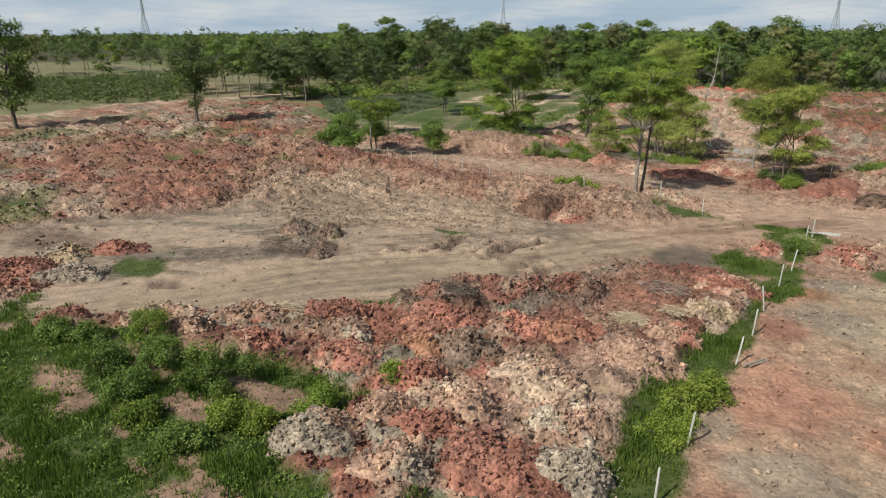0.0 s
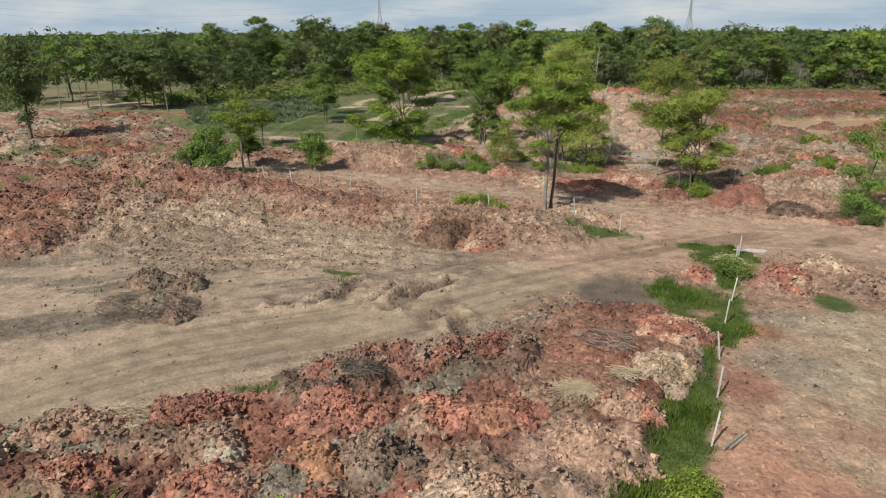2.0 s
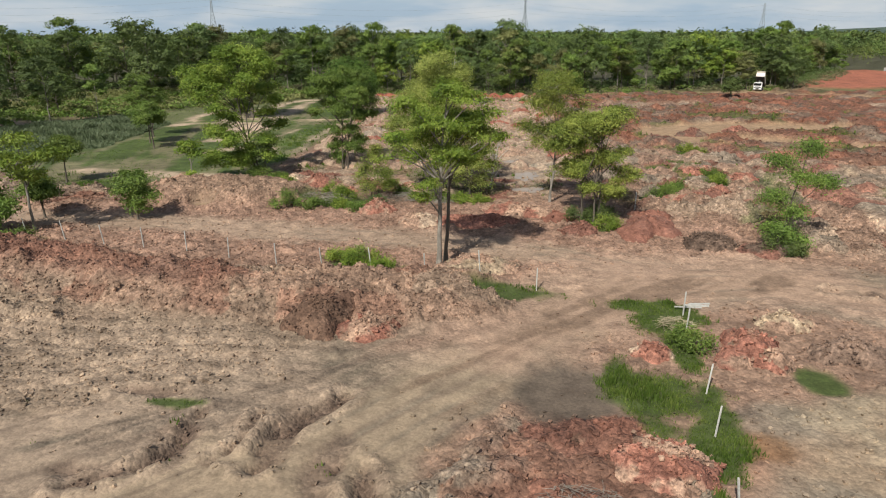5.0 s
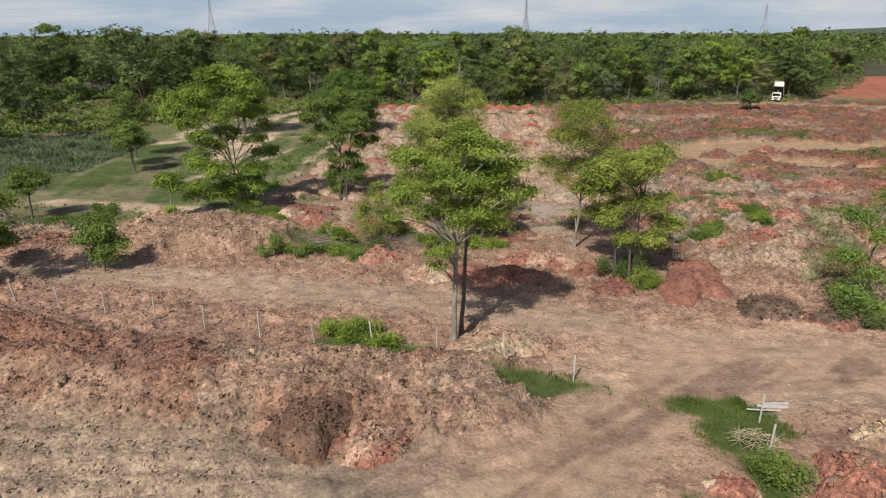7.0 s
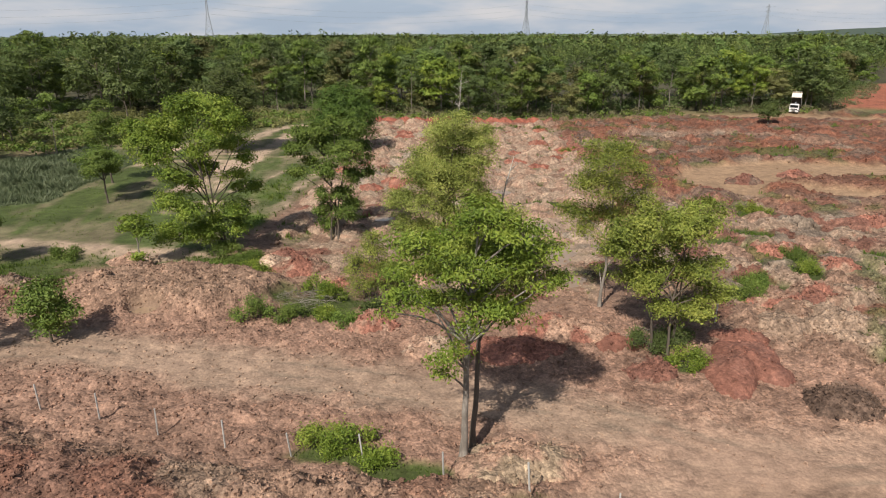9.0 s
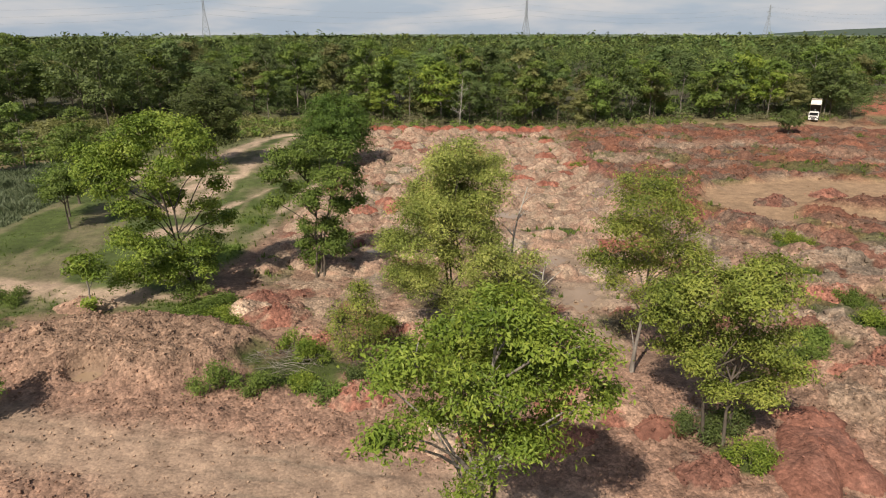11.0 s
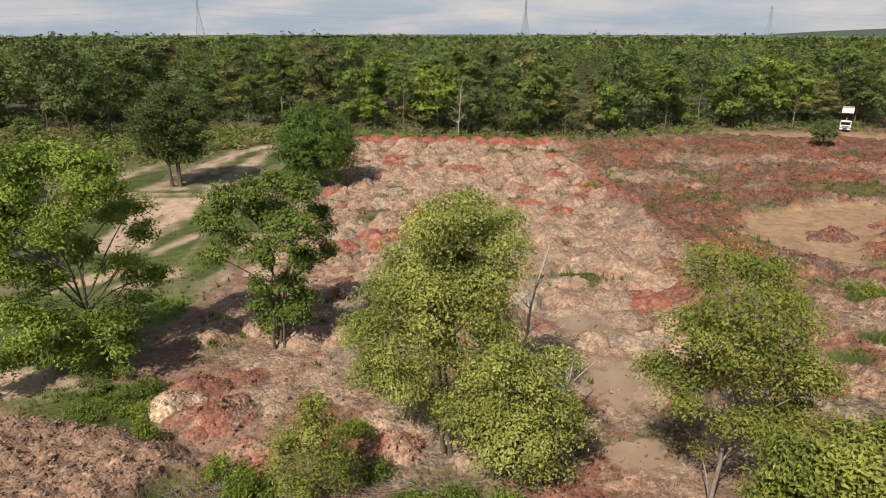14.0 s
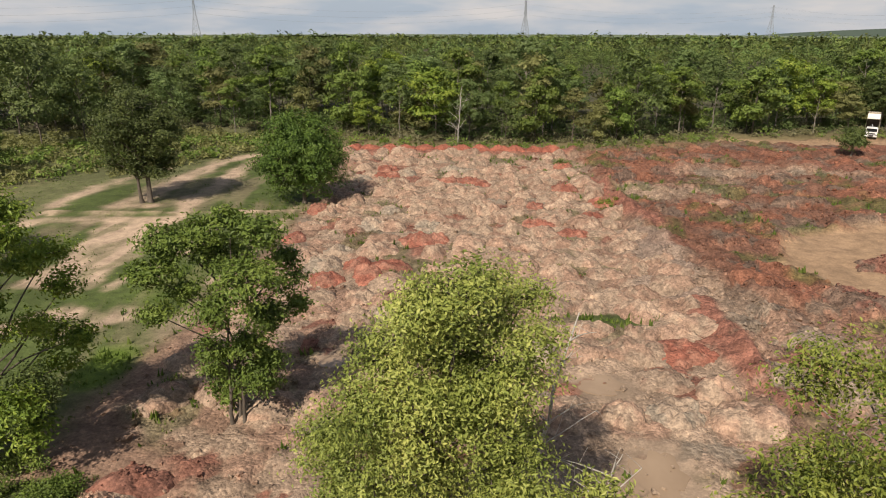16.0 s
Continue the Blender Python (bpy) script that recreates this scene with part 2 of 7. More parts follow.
DARK_METAL = grainy("dirty_dark_metal", [(0.02, 0.018, 0.016), (0.045, 0.04, 0.036), (0.08, 0.07, 0.06)], 5.0, 0.6, 0.2)
RUBBER = grainy("dusty_rubber", [(0.02, 0.02, 0.02), (0.04, 0.037, 0.034), (0.08, 0.07, 0.06)], 8.0, 0.85, 0.3)
GLASS_DARK, _n, _l, _b = material("dark_window_glass", 0.06)
_b.inputs["Base Color"].default_value = (0.015, 0.018, 0.02, 1)
MUD_WATER, _n, _l, _b = material("muddy_water", 0.12)
_w = noise_node(_n, 0.8, 4)
_r = ramp_node(_n, [(0.3, (0.24, 0.165, 0.105)), (0.7, (0.35, 0.25, 0.165))])
_l.new(_w.outputs["Fac"], _r.inputs["Fac"])
_l.new(_r.outputs["Color"], _b.inputs["Base Color"])


# ---- noise and shapes of the land, all on arrays ----
def hash2(ix, iy, seed):
    h = (ix.astype(np.int64) * 374761393 + iy.astype(np.int64) * 668265263 + seed * 974711) & 0xFFFFFFFF
    h = ((h ^ (h >> 13)) * 1274126177) & 0xFFFFFFFF
    h = ((h ^ (h >> 16)) * 2246822519) & 0xFFFFFFFF
    return ((h ^ (h >> 15)) & 0xFFFFFF) / float(0x1000000)


def vnoise(x, y, seed):
    ix, iy = np.floor(x), np.floor(y)
    fx, fy = x - ix, y - iy
    fx, fy = fx * fx * (3 - 2 * fx), fy * fy * (3 - 2 * fy)
    a, b = hash2(ix, iy, seed), hash2(ix + 1, iy, seed)
    c, d = hash2(ix, iy + 1, seed), hash2(ix + 1, iy + 1, seed)
    return (a * (1 - fx) + b * fx) * (1 - fy) + (c * (1 - fx) + d * fx) * fy


def fbm(x, y, size, octaves=4, seed=0):
    total, amp, norm = 0.0, 1.0, 0.0
    for o in range(octaves):
        total = total + amp * vnoise(x / size * 2 ** o + 17.3 * o, y / size * 2 ** o - 9.1 * o, seed + o)
        norm += amp
        amp *= 0.55
    return total / norm


def cells(x, y, size, seed, squash=1.0):
    """Jittered cells: distance to the nearest centre (in cells), to the second, and two random numbers of the cell."""
    gx, gy = x / size, y / (size * squash)
    ix, iy = np.floor(gx), np.floor(gy)
    best, second = np.full_like(gx, 9.0), np.full_like(gx, 9.0)
    rid, rid2 = np.zeros_like(gx), np.zeros_like(gx)
    for i in (-1, 0, 1):
        for j in (-1, 0, 1):
            cx, cy = ix + i, iy + j
            d = np.hypot(cx + 0.15 + 0.7 * hash2(cx, cy, seed) - gx, cy + 0.15 + 0.7 * hash2(cx, cy, seed + 1) - gy)
            near = d < best
            second = np.where(near, best, np.minimum(second, d))
            rid = np.where(near, hash2(cx, cy, seed + 2), rid)
            rid2 = np.where(near, hash2(cx, cy, seed + 3), rid2)
            best = np.where(near, d, best)
    return best, second, rid, rid2


def smooth(lo, hi, v):
    t = np.clip((v - lo) / (hi - lo), 0, 1)
    return t * t * (3 - 2 * t)


def line_far(x, y, pts):
    """Distance from a line through the points."""
    best = np.full_like(x, 1e9)
    for (ax, ay), (bx, by) in zip(pts, pts[1:]):
        dx, dy = bx - ax, by - ay
        k = np.clip(((x - ax) * dx + (y - ay) * dy) / (dx * dx + dy * dy), 0, 1)
        best = np.minimum(best, np.hypot(x - ax - k * dx, y - ay - k * dy))
    return best


def area(x, y, pts, soft=1.0, ragged=1.5, seed=3):
    """1 inside the outline, 0 outside, with a ragged soft edge."""
    inside = np.zeros(x.shape, bool)
    ring = list(pts) + [pts[0]]
    for (ax, ay), (bx, by) in zip(ring, ring[1:]):
        if ay != by:
            inside ^= ((ay > y) != (by > y)) & (x < (bx - ax) * (y - ay) / (by - ay) + ax)
    far = line_far(x, y, ring)
    far = np.where(inside, far, -far)
    near = np.abs(far) < soft + ragged
    far[near] += ragged * 2 * (fbm(x[near], y[near], 2.5, 3, seed) - 0.5)
    return smooth(-soft, soft, far)


def spot(x, y, cx, cy, rx, ry, soft=0.3, ragged=0.5, seed=5):
    d = np.hypot((x - cx) / rx, (y - cy) / ry)
    near = d < 1 + soft + ragged
    d[near] += ragged * (fbm(x[near], y[near], 1.6, 3, seed) - 0.5)
    return 1 - smooth(1 - soft, 1 + soft, d)


def strip(x, y, pts, half, soft=0.8, ragged=1.0, seed=8):
    d = line_far(x, y, pts)
    near = d < half + soft + ragged
    d[near] += ragged * 2 * (fbm(x[near], y[near], 2.2, 3, seed) - 0.5)
    return 1 - smooth(half - soft, half + soft, d)


RED, DEEP_RED = np.array((0.252, 0.113, 0.080)), np.array((0.178, 0.085, 0.062))
PINK, PALE = np.array((0.306, 0.195, 0.138)), np.array((0.39, 0.285, 0.205))
TAN, BROWN = np.array((0.352, 0.262, 0.178)), np.array((0.105, 0.070, 0.052))
GREY, OCHRE = np.array((0.252, 0.205, 0.155)), np.array((0.33, 0.175, 0.085))
TURF, FLOOR_GREEN = np.array((0.088, 0.112, 0.034)), np.array((0.11, 0.115, 0.05))
SITE = [(-136, 0), (-134, 70), (-136, 92), (-125, 110), (-100, 112), (-84, 98), (-66, 88), (-40, 90), (-40, 150), (-44, 186), (-6, 188), (28, 199), (62, 208), (150, 190), (150, -30), (-20, -30)]
PUDDLES = [(-7.6, 96.8, 1.7, 2.6), (-9.2, 105.2, 1.7, 1.3), (-13.7, 120.1, 1.5, 1.4), (-6.7, 26.7, 0.8, 0.75), (-40.0, 80.5, 1.2, 0.8),
           (-21.0, 112.0, 1.1, 0.8), (-26.5, 106.5, 0.9, 0.9), (-7.6, 89.5, 1.5, 1.4)]

FLAT = [(-64, 16), (-57.5, 28.6), (-54.5, 33.2), (-50, 38.5), (-45, 44.3), (-40, 50.5), (-33, 54.3), (-22, 53.5), (-12.5, 59), (-6, 64.5), (-2, 68.5), (8, 69.5), (20, 66), (70, 60), (70, 52), (16.5, 55.5),
        (6, 60), (-2.5, 58), (-5, 54), (-8, 48.5), (-13, 44), (-14, 37.5), (-22, 30.5), (-30, 24.3), (-37, 16.6), (-60, 8)]
ROAD = [(-60, 6), (-38, 19), (-28, 32), (-21, 38), (-15, 45), (-8, 54), (-1, 62.5), (8, 64.5), (20, 61), (70, 55)]
HAUL = [(-60, 74), (-42, 74.5), (-30, 72.5), (-18, 71.5), (-8, 69), (0, 66)]
BERM = [(-62, 66), (-46, 62.2), (-36, 59.8), (-26, 58.8), (-17, 58.6), (-13.5, 59.4)]
RUBBLE = [(-40, 16.5), (-31, 23.5), (-22, 29.5), (-15, 36.5), (-9, 45.5), (-3.5, 46.5), (-1.5, 40), (-3.4, 31), (-5, 26), (-4.6, 12), (-13, 11), (-16.6, 16.3),
          (-16.4, 21.3), (-24, 21), (-32, 20.3)]
MEADOW_NEAR = [(-70, 0), (-38, 15.8), (-31.8, 21), (-27.8, 20.4), (-19.6, 21.8), (-16.4, 21), (-16.8, 16.3), (-13.6, 14.4), (-6, 4), (-4, -20), (-60, -30)]
HARD_RIGHT = [(-3, 8), (-1.8, 22), (-1.6, 36), (0.6, 47), (6, 49), (20, 53), (70, 50), (70, 8)]
GREEN_STRIP = [(-4.2, 12), (-3.6, 22), (-4.0, 26.5), (-3.0, 30.5), (-2.2, 37.2)]
CLEARING = [(-40.5, 100), (-39.2, 112), (-39, 131), (-41, 150), (-44, 176), (-58, 174), (-71, 146), (-72, 136), (-96, 122), (-88, 104), (-66, 91), (-52, 89), (-43, 91)]
TALL_GRASS = [(-99, 119), (-87, 146), (-72, 136), (-69, 110), (-82, 103)]
LOADS = [(-37, 100), (-38, 130), (-39, 142), (-45, 184), (-6, 185), (-3, 158), (-2, 139), (0, 118), (-1, 100), (-6, 86), (-14, 84), (-26, 88)]
EAST_RUBBLE = [(-2, 100), (0, 118), (-2, 139), (-3, 158), (-6, 186), (28, 196), (62, 206), (140, 190), (140, 68), (20, 68), (4, 78)]
WEST_RUBBLE = [(-140, 50), (-132, 70), (-134, 90), (-124, 108), (-100, 112), (-84, 98), (-66, 88), (-52, 88), (-46, 66), (-40, 56), (-36, 53.5), (-41, 49), (-46, 43.5), (-51, 37.5), (-56, 32), (-60, 26), (-66, 14), (-140, -10)]
FAR_RED = [(70, 219), (78, 234), (96, 266), (116, 288), (146, 284), (112, 226), (82, 212)]
WOODS_X = [-900, -345, -310, -216, -150, -136, -118, -85, -53, -26, 5, 29, 59, 75, 115, 200, 900]
WOODS_Y = [150, 200, 246, 212, 176, 176, 196, 204, 199, 190, 193, 205, 209, 222, 285, 330, 420]


def land(x, y):
    """Height, colour, grass and clod density of the land at the places given."""
    n1, n2, n3 = fbm(x, y, 9, 4, 1), fbm(x, y, 2.4, 4, 2), fbm(x, y, 28, 3, 4)
    fine = fbm(x, y, 0.8, 3, 11)

    def tone(c, k=0.35):
        return np.outer((1 - k + 2 * k * (0.6 * n2 + 0.4 * n1)), c)

    col = tone(FLOOR_GREEN, 0.5)
    col = col * (0.7 + 0.6 * n3[:, None])
    high = 0.25 * (n1 - 0.5) + 1.2 * (n3 - 0.5) * smooth(210, 300, y)
    grass = 0.35 * np.ones_like(x)
    clod = np.zeros_like(x)
    lump = 0.03 * np.ones_like(x)

    def lay(m, c, g=None, k=None, u=None):
        nonlocal col, grass, clod, lump
        if c is not None:
            col = col * (1 - m[:, None]) + c * m[:, None]
        if g is not None:
            grass = grass * (1 - m) + g * m
        if k is not None:
            clod = clod * (1 - m) + k * m
        if u is not None:
            lump = lump * (1 - m) + u * m

    def patches(size, seed, palette, squash=1.0):
        wx, wy = x + 1.6 * (n2 - 0.5) * 2, y + 1.6 * (fine - 0.5) * 2
        d, d2, r1, r2 = cells(wx, wy, size, seed, squash)
        shares = np.cumsum([p[1] for p in palette])
        c = np.zeros((len(x), 3))
        for (tint, _), lo, hi in zip(palette, [0, *shares[:-1]], shares):
            c = np.where(((r1 >= lo) & (r1 < hi))[:, None], tint, c)
        c = c * (0.78 + 0.3 * r2 + 0.35 * (n2 - 0.5))[:, None]
        return np.clip(1 - d * d * 1.7, 0, 1) * (0.45 + 0.55 * r2), c, d2 - d

    high = high - 0.0135 * np.maximum(0, np.hypot(x, y) - 650)
    plain = 1 - smooth(-165, -130, x)
    stubble = smooth(0.45, 0.6, fbm(x * 0.25, y, 16, 4, 92))
    lay(plain * stubble * 0.8, tone(np.array((0.17, 0.15, 0.085)), 0.35))
    lay(area(x, y, [(-160, 100), (-126, 108), (-96, 114), (-80, 150), (-96, 170), (-130, 172), (-175, 150)], 3.0, 4.0) * smooth(0.38, 0.58, n1) * 0.8, tone(np.array((0.19, 0.145, 0.085)), 0.4))
    # rough ground of the whole site
    whole = area(x, y, SITE, 2)
    lay(whole, tone(PINK, 0.35), 0.0, 0.3, 0.10)
    site = np.maximum(area(x, y, WEST_RUBBLE, 2), area(x, y, EAST_RUBBLE, 2))
    rise, tint, edge = patches(3.2, 31, [(RED, .18), (PINK, .31), (GREY * 1.05, .21), (PALE * 0.95, .30)])
    lay(site, tint * 0.8 + 0.2 * tone(PINK), 0.0, 0.9, 0.26)
    high = high + site * (1.15 * rise)
    east = smooth(-1.5, 1.5, x - np.interp(y, [90, 106, 120, 140, 185], [14, 9, 3, -0.5, -4]) + 3 * (n2 - 0.5)) * np.maximum(smooth(108, 124, y), smooth(96, 110, y) * smooth(24, 34, x))
    deep = site * np.maximum(east * smooth(0.22, 0.42, fbm(x, y, 14, 3, 41)), 0.5 * smooth(0.55, 0.68, fbm(x, y, 20, 3, 44)) * (x < -40))
    rise2, tint2, _ = patches(2.6, 35, [(np.array((0.20, 0.094, 0.062)), .38), (np.array((0.262, 0.108, 0.066)), .36), (BROWN * 1.6, .26)])
    lay(deep * 0.9, tint2, None, 0.8, 0.2)
    high = high + deep * 0.5 * rise2
    west_red = np.maximum(strip(x, y, [(-106, 105), (-100, 110.5), (-95, 115), (-90, 112)], 2.2, 0.8), strip(x, y, [(-96, 84), (-84, 80), (-76, 72)], 3.0, 1.2))
    lay(west_red * 0.85, tint2 * 1.2, None, 0.8, 0.2)
    weeds = site * smooth(0.60, 0.70, fbm(x, y, 6, 3, 43))
    lay(weeds * 0.6, tone(TURF), 0.35)
    dry = smooth(-16, -5, y - np.interp(x, WOODS_X, WOODS_Y)) * (1 - smooth(2, 10, y - np.interp(x, WOODS_X, WOODS_Y))) * (x > -60)
    lay(dry * 0.7, tone(np.array((0.20, 0.15, 0.08)), 0.4), 0.3)
    # plain between the loads and the berm
    near_loose = area(x, y, [(-60, 68), (-50, 84), (-42, 90), (-28, 84), (-20, 83), (-6, 84), (6, 80), (14, 70), (-2, 66), (-12, 62), (-45, 64)], 2)
    lay(near_loose, tone(np.array((0.325, 0.20, 0.143)), 0.45), 0.0, 0.5, 0.14)
    mound = spot(x, y, -38.5, 84, 8.5, 4.2, 0.35, 0.35)
    high = high * (1 - 0.7 * near_loose) + 1.5 * mound + near_loose * 0.4 * (n2 - 0.3)
    lay(mound, tone(np.array((0.305, 0.20, 0.14)), 0.4), 0.0, 1.0, 0.22)
    # clearing with turf and bare tracks
    lawn = area(x, y, CLEARING, 1.2)
    lay(lawn, tone(np.array((0.066, 0.088, 0.026)), 0.6), 0.5, 0.0, 0.03)
    high = high * (1 - lawn) + 0.3 * lawn * strip(x, y, [(-69.5, 138.7), (-55.1, 139.9), (-39, 142.1)], 0.4, 0.4, 0.3)
    drift = x - np.interp(y, [90, 115, 137, 155, 175], [-45, -53, -57, -60, -57])
    worn = lawn * smooth(0.47, 0.58, 0.6 * fbm(drift * 3.2, y * 0.3, 9, 3, 47) + 0.4 * fbm(x, y, 7, 4, 48))
    lay(worn * 0.4, tone(PALE * 0.72, 0.2), 0.2)
    wedge_path = area(x, y, [(-60.6, 138), (-58.3, 126.8), (-56.6, 117.4), (-51.0, 115.6), (-50.9, 125.8), (-53.0, 137.6)], 0.7, 1.2)
    lay(wedge_path * (0.45 + 0.5 * smooth(0.36, 0.55, fbm(x * 1.6, y * 0.45, 3.0, 3, 46))), tone(PALE * 1.1, 0.25), 0.03)
    for way, half in (([(-70, 133.4), (-67, 135.9), (-60, 136.9), (-53.5, 137.6)], 1.2), ([(-71.2, 142.4), (-71.2, 148.9), (-70.6, 157), (-68.5, 164)], 1.1),
                      ([(-63.0, 142.6), (-61.8, 148.2), (-62.4, 159.3), (-61.7, 171.8), (-57.4, 176.2), (-46, 177.5)], 1.6), ([(-54.2, 140.7), (-55.1, 147.4), (-54.9, 153.7), (-56.4, 164.7), (-56.6, 172.0)], 1.3),
                      ([(-63.5, 142.6), (-59, 142.8)], 0.9), ([(-69.5, 138.7), (-55.1, 139.9), (-41, 142.0)], 0.45), ([(-52.5, 107.8), (-51.0, 110.4), (-49.2, 112.2)], 1.2), ([(-47.2, 108.6), (-44.6, 112.2)], 1.0),
                      ([(-62, 95), (-50, 93.5), (-41, 92.8)], 1.6), ([(-39.9, 108), (-40.7, 122), (-40.5, 133), (-40.9, 144)], 0.6), ([(-49, 118), (-47, 124), (-46, 131)], 0.5)):
        grain = 0.55 + 0.45 * smooth(0.35, 0.55, fbm(x * 1.5, y * 0.5, 3.0, 3, 49))
        lay(strip(x, y, way, half, 0.8, 1.2) * grain * 0.9, tone(PALE * 1.08, 0.25), 0.02)
    lay(np.maximum(spot(x, y, -41.4, 104.4, 1.8, 3.0, 0.4, 0.6), spot(x, y, -43.6, 118, 2.2, 5.0, 0.5, 0.8) * 0.5), tone(np.array((0.09, 0.135, 0.022)), 0.3), 0.9)
    reeds = area(x, y, TALL_GRASS, 1.0)
    lay(reeds, tone(np.array((0.10, 0.125, 0.055))), 0.2, 0.0, 0.03)
    # field of tipped loads in rows
    field = area(x, y, LOADS, 0.8, 1.0)
    rise, tint, edge = patches(3.0, 51, [(PALE * 1.04, .52), (PINK * 1.12, .30), (RED * 1.05, .13), (GREY * 1.2, .05)], 0.62)
    high = high * (1 - field) + field * (0.25 * rise ** 0.55 * smooth(0.0, 0.3, edge) - 0.1 + 0.3 * (n2 - 0.5))
    lay(field, (tint * 0.9 + 0.1 * tone(PINK)) * 1.05, 0.0, 0.5, 0.15)
    lay(field * (1 - smooth(0.04, 0.20, edge)) * 0.4, tone(np.array((0.235, 0.17, 0.12))), 0.15)
    lay(field * smooth(0.55, 0.64, fbm(x, y, 5, 3, 53)) * 0.7, tone(np.array((0.15, 0.135, 0.07))), 0.5)
    red_rows = np.maximum(strip(x, y, [(-44, 180.5), (-25, 181.5), (-6, 183)], 2.2, 0.5, 0.6), strip(x, y, [(-4, 160), (-2.6, 150), (0.5, 140)], 1.6))
    red_rows = np.maximum(red_rows, np.maximum(strip(x, y, [(-0.2, 118), (-0.3, 112), (0.2, 107)], 1.0, 0.5, 0.7), spot(x, y, -27.6, 123.2, 2.4, 0.9)))
    wedge = area(x, y, [(-3.2, 137.5), (1.2, 138), (1.4, 126), (-0.2, 118), (-4.9, 121), (-5.2, 128)], 0.8, 1.4)
    lay(wedge * 0.8, tone(np.array((0.30, 0.225, 0.175)), 0.35), 0.0, 0.6, 0.14)
    high = high + 0.7 * wedge * n1
    lay(red_rows, tone(RED * 1.15, 0.25), 0.0, 0.3)
    high = high + 0.5 * red_rows
    # bare working areas to the east
    bare = np.maximum(area(x, y, [(10, 128), (14, 138), (26, 143), (48, 140), (44, 134), (24, 130), (18, 119), (12, 122)], 1, 1.6),
                      strip(x, y, [(28, 198), (40, 196), (53, 197), (75, 190)], 4.0, 1.2))
    bare = np.maximum(bare, strip(x, y, [(24, 126), (40, 118), (60, 112)], 2.0))
    lay(bare, tone(np.array((0.37, 0.245, 0.15)), 0.25), 0.0, 0.03, 0.02)
    high = high * (1 - 0.85 * bare)
    far_red = np.maximum(area(x, y, FAR_RED, 2), 0)
    lay(far_red, tone(RED * np.array((1.2, 0.98, 0.86)), 0.3), 0.0, 0.2, 0.1)
    high = high + 0.5 * far_red
    # trodden flat, roads
    flat = area(x, y, FLAT, 1.0, 1.2)
    pale_side = smooth(0.42, 0.62, fbm(x, y, 7, 4, 61))
    lay(flat, tone(np.array((0.22, 0.172, 0.125)), 0.45) * (1 - pale_side[:, None]) + tone(PALE * 0.82, 0.25) * pale_side[:, None], 0.0, 0.015, 0.075)
    high = high * (1 - 0.85 * flat)
    mud = flat * area(x, y, [(-66, 26), (-62, 44), (-36, 47), (-29, 42), (-30, 34), (-42, 28.5)], 2.5, 3.0)
    lay(mud * 0.85, tone(GREY * 0.72, 0.8), 0.03, 0.06, 0.06)
    lay(flat * area(x, y, [(-75, 20), (-70, 30), (-52, 32), (-49, 27), (-56, 22)], 1.5, 2.5) * 0.8, tone(BROWN * 1.5, 0.4), 0.0, 0.05, 0.1)
    streak = fbm((0.83 * x + 0.55 * y) * 0.22, (0.83 * y - 0.55 * x) * 1.5, 2.0, 4, 62)
    lay(flat * 0.75 * smooth(0.52, 0.66, streak), tone(PALE * 0.98, 0.25))
    lay(flat * 0.7 * (1 - smooth(0.34, 0.47, streak)), tone(np.array((0.185, 0.135, 0.10)), 0.4))
    sweep = fbm((0.9 * x + 0.4 * y) * 0.35, (0.9 * y - 0.4 * x) * 1.1, 4.0, 4, 66)
    west_flat = flat * (1 - smooth(-30, -18, x))
    lay(west_flat * 0.8 * smooth(0.53, 0.62, sweep), tone(PALE * 1.0, 0.2), None, None, 0.03)
    lay(west_flat * 0.75 * (1 - smooth(0.36, 0.46, sweep)), tone(np.array((0.145, 0.115, 0.09)), 0.45), None, None, 0.10)
    pale_edge = strip(x, y, [(-60, 9), (-44, 16), (-36, 24), (-30, 30)], 2.6, 1.2, 2.0)
    lay(pale_edge * 0.7, tone(PALE * 1.08, 0.2), None, None, 0.03)
    dust = strip(x, y, [(-29, 33.5), (-22.5, 38), (-17.5, 40.5)], 3.4, 1.6, 2.4)
    lay(dust * 0.85, tone(TAN * 1.0, 0.18), 0.0, 0.02, 0.04)
    road = strip(x, y, ROAD, 2.6, 1.3, 1.2)
    lay(road * 0.9, tone(TAN, 0.22), 0.0, 0.02, 0.02)
    haul = strip(x, y, HAUL, 2.4, 1.2, 1.4)
    lay(haul * 0.8, tone(np.array((0.39, 0.28, 0.20)), 0.25), 0.0, 0.05, 0.03)
    high = high * (1 - 0.8 * haul)
    west_road = strip(x, y, [(-160, 60), (-131, 73), (-135, 92), (-127, 109), (-118, 128), (-100, 134)], 3.2, 1.0)
    lay(west_road * 0.9, tone(PALE, 0.2), 0.0, 0.0, 0.02)
    along = vnoise(line_far(x, y, ROAD) * 1.7 + 0.6 * n1, (x + y) * 0.07, 67) * 0.6 + 0.4 * vnoise(line_far(x, y, ROAD) * 4.1, (x + y) * 0.13, 68)
    lay(flat * 0.55 * smooth(0.58, 0.72, along), tone(PALE * 0.98, 0.2))
    lay(flat * 0.5 * (1 - smooth(0.24, 0.38, along)), tone(np.array((0.19, 0.135, 0.10)), 0.3))
    lay(area(x, y, [(-16, 52), (-10, 62), (-2, 71), (14, 71), (16, 58), (2, 60), (-8, 50)], 2.0, 2.5) * 0.65, tone(np.array((0.43, 0.275, 0.195)), 0.25))
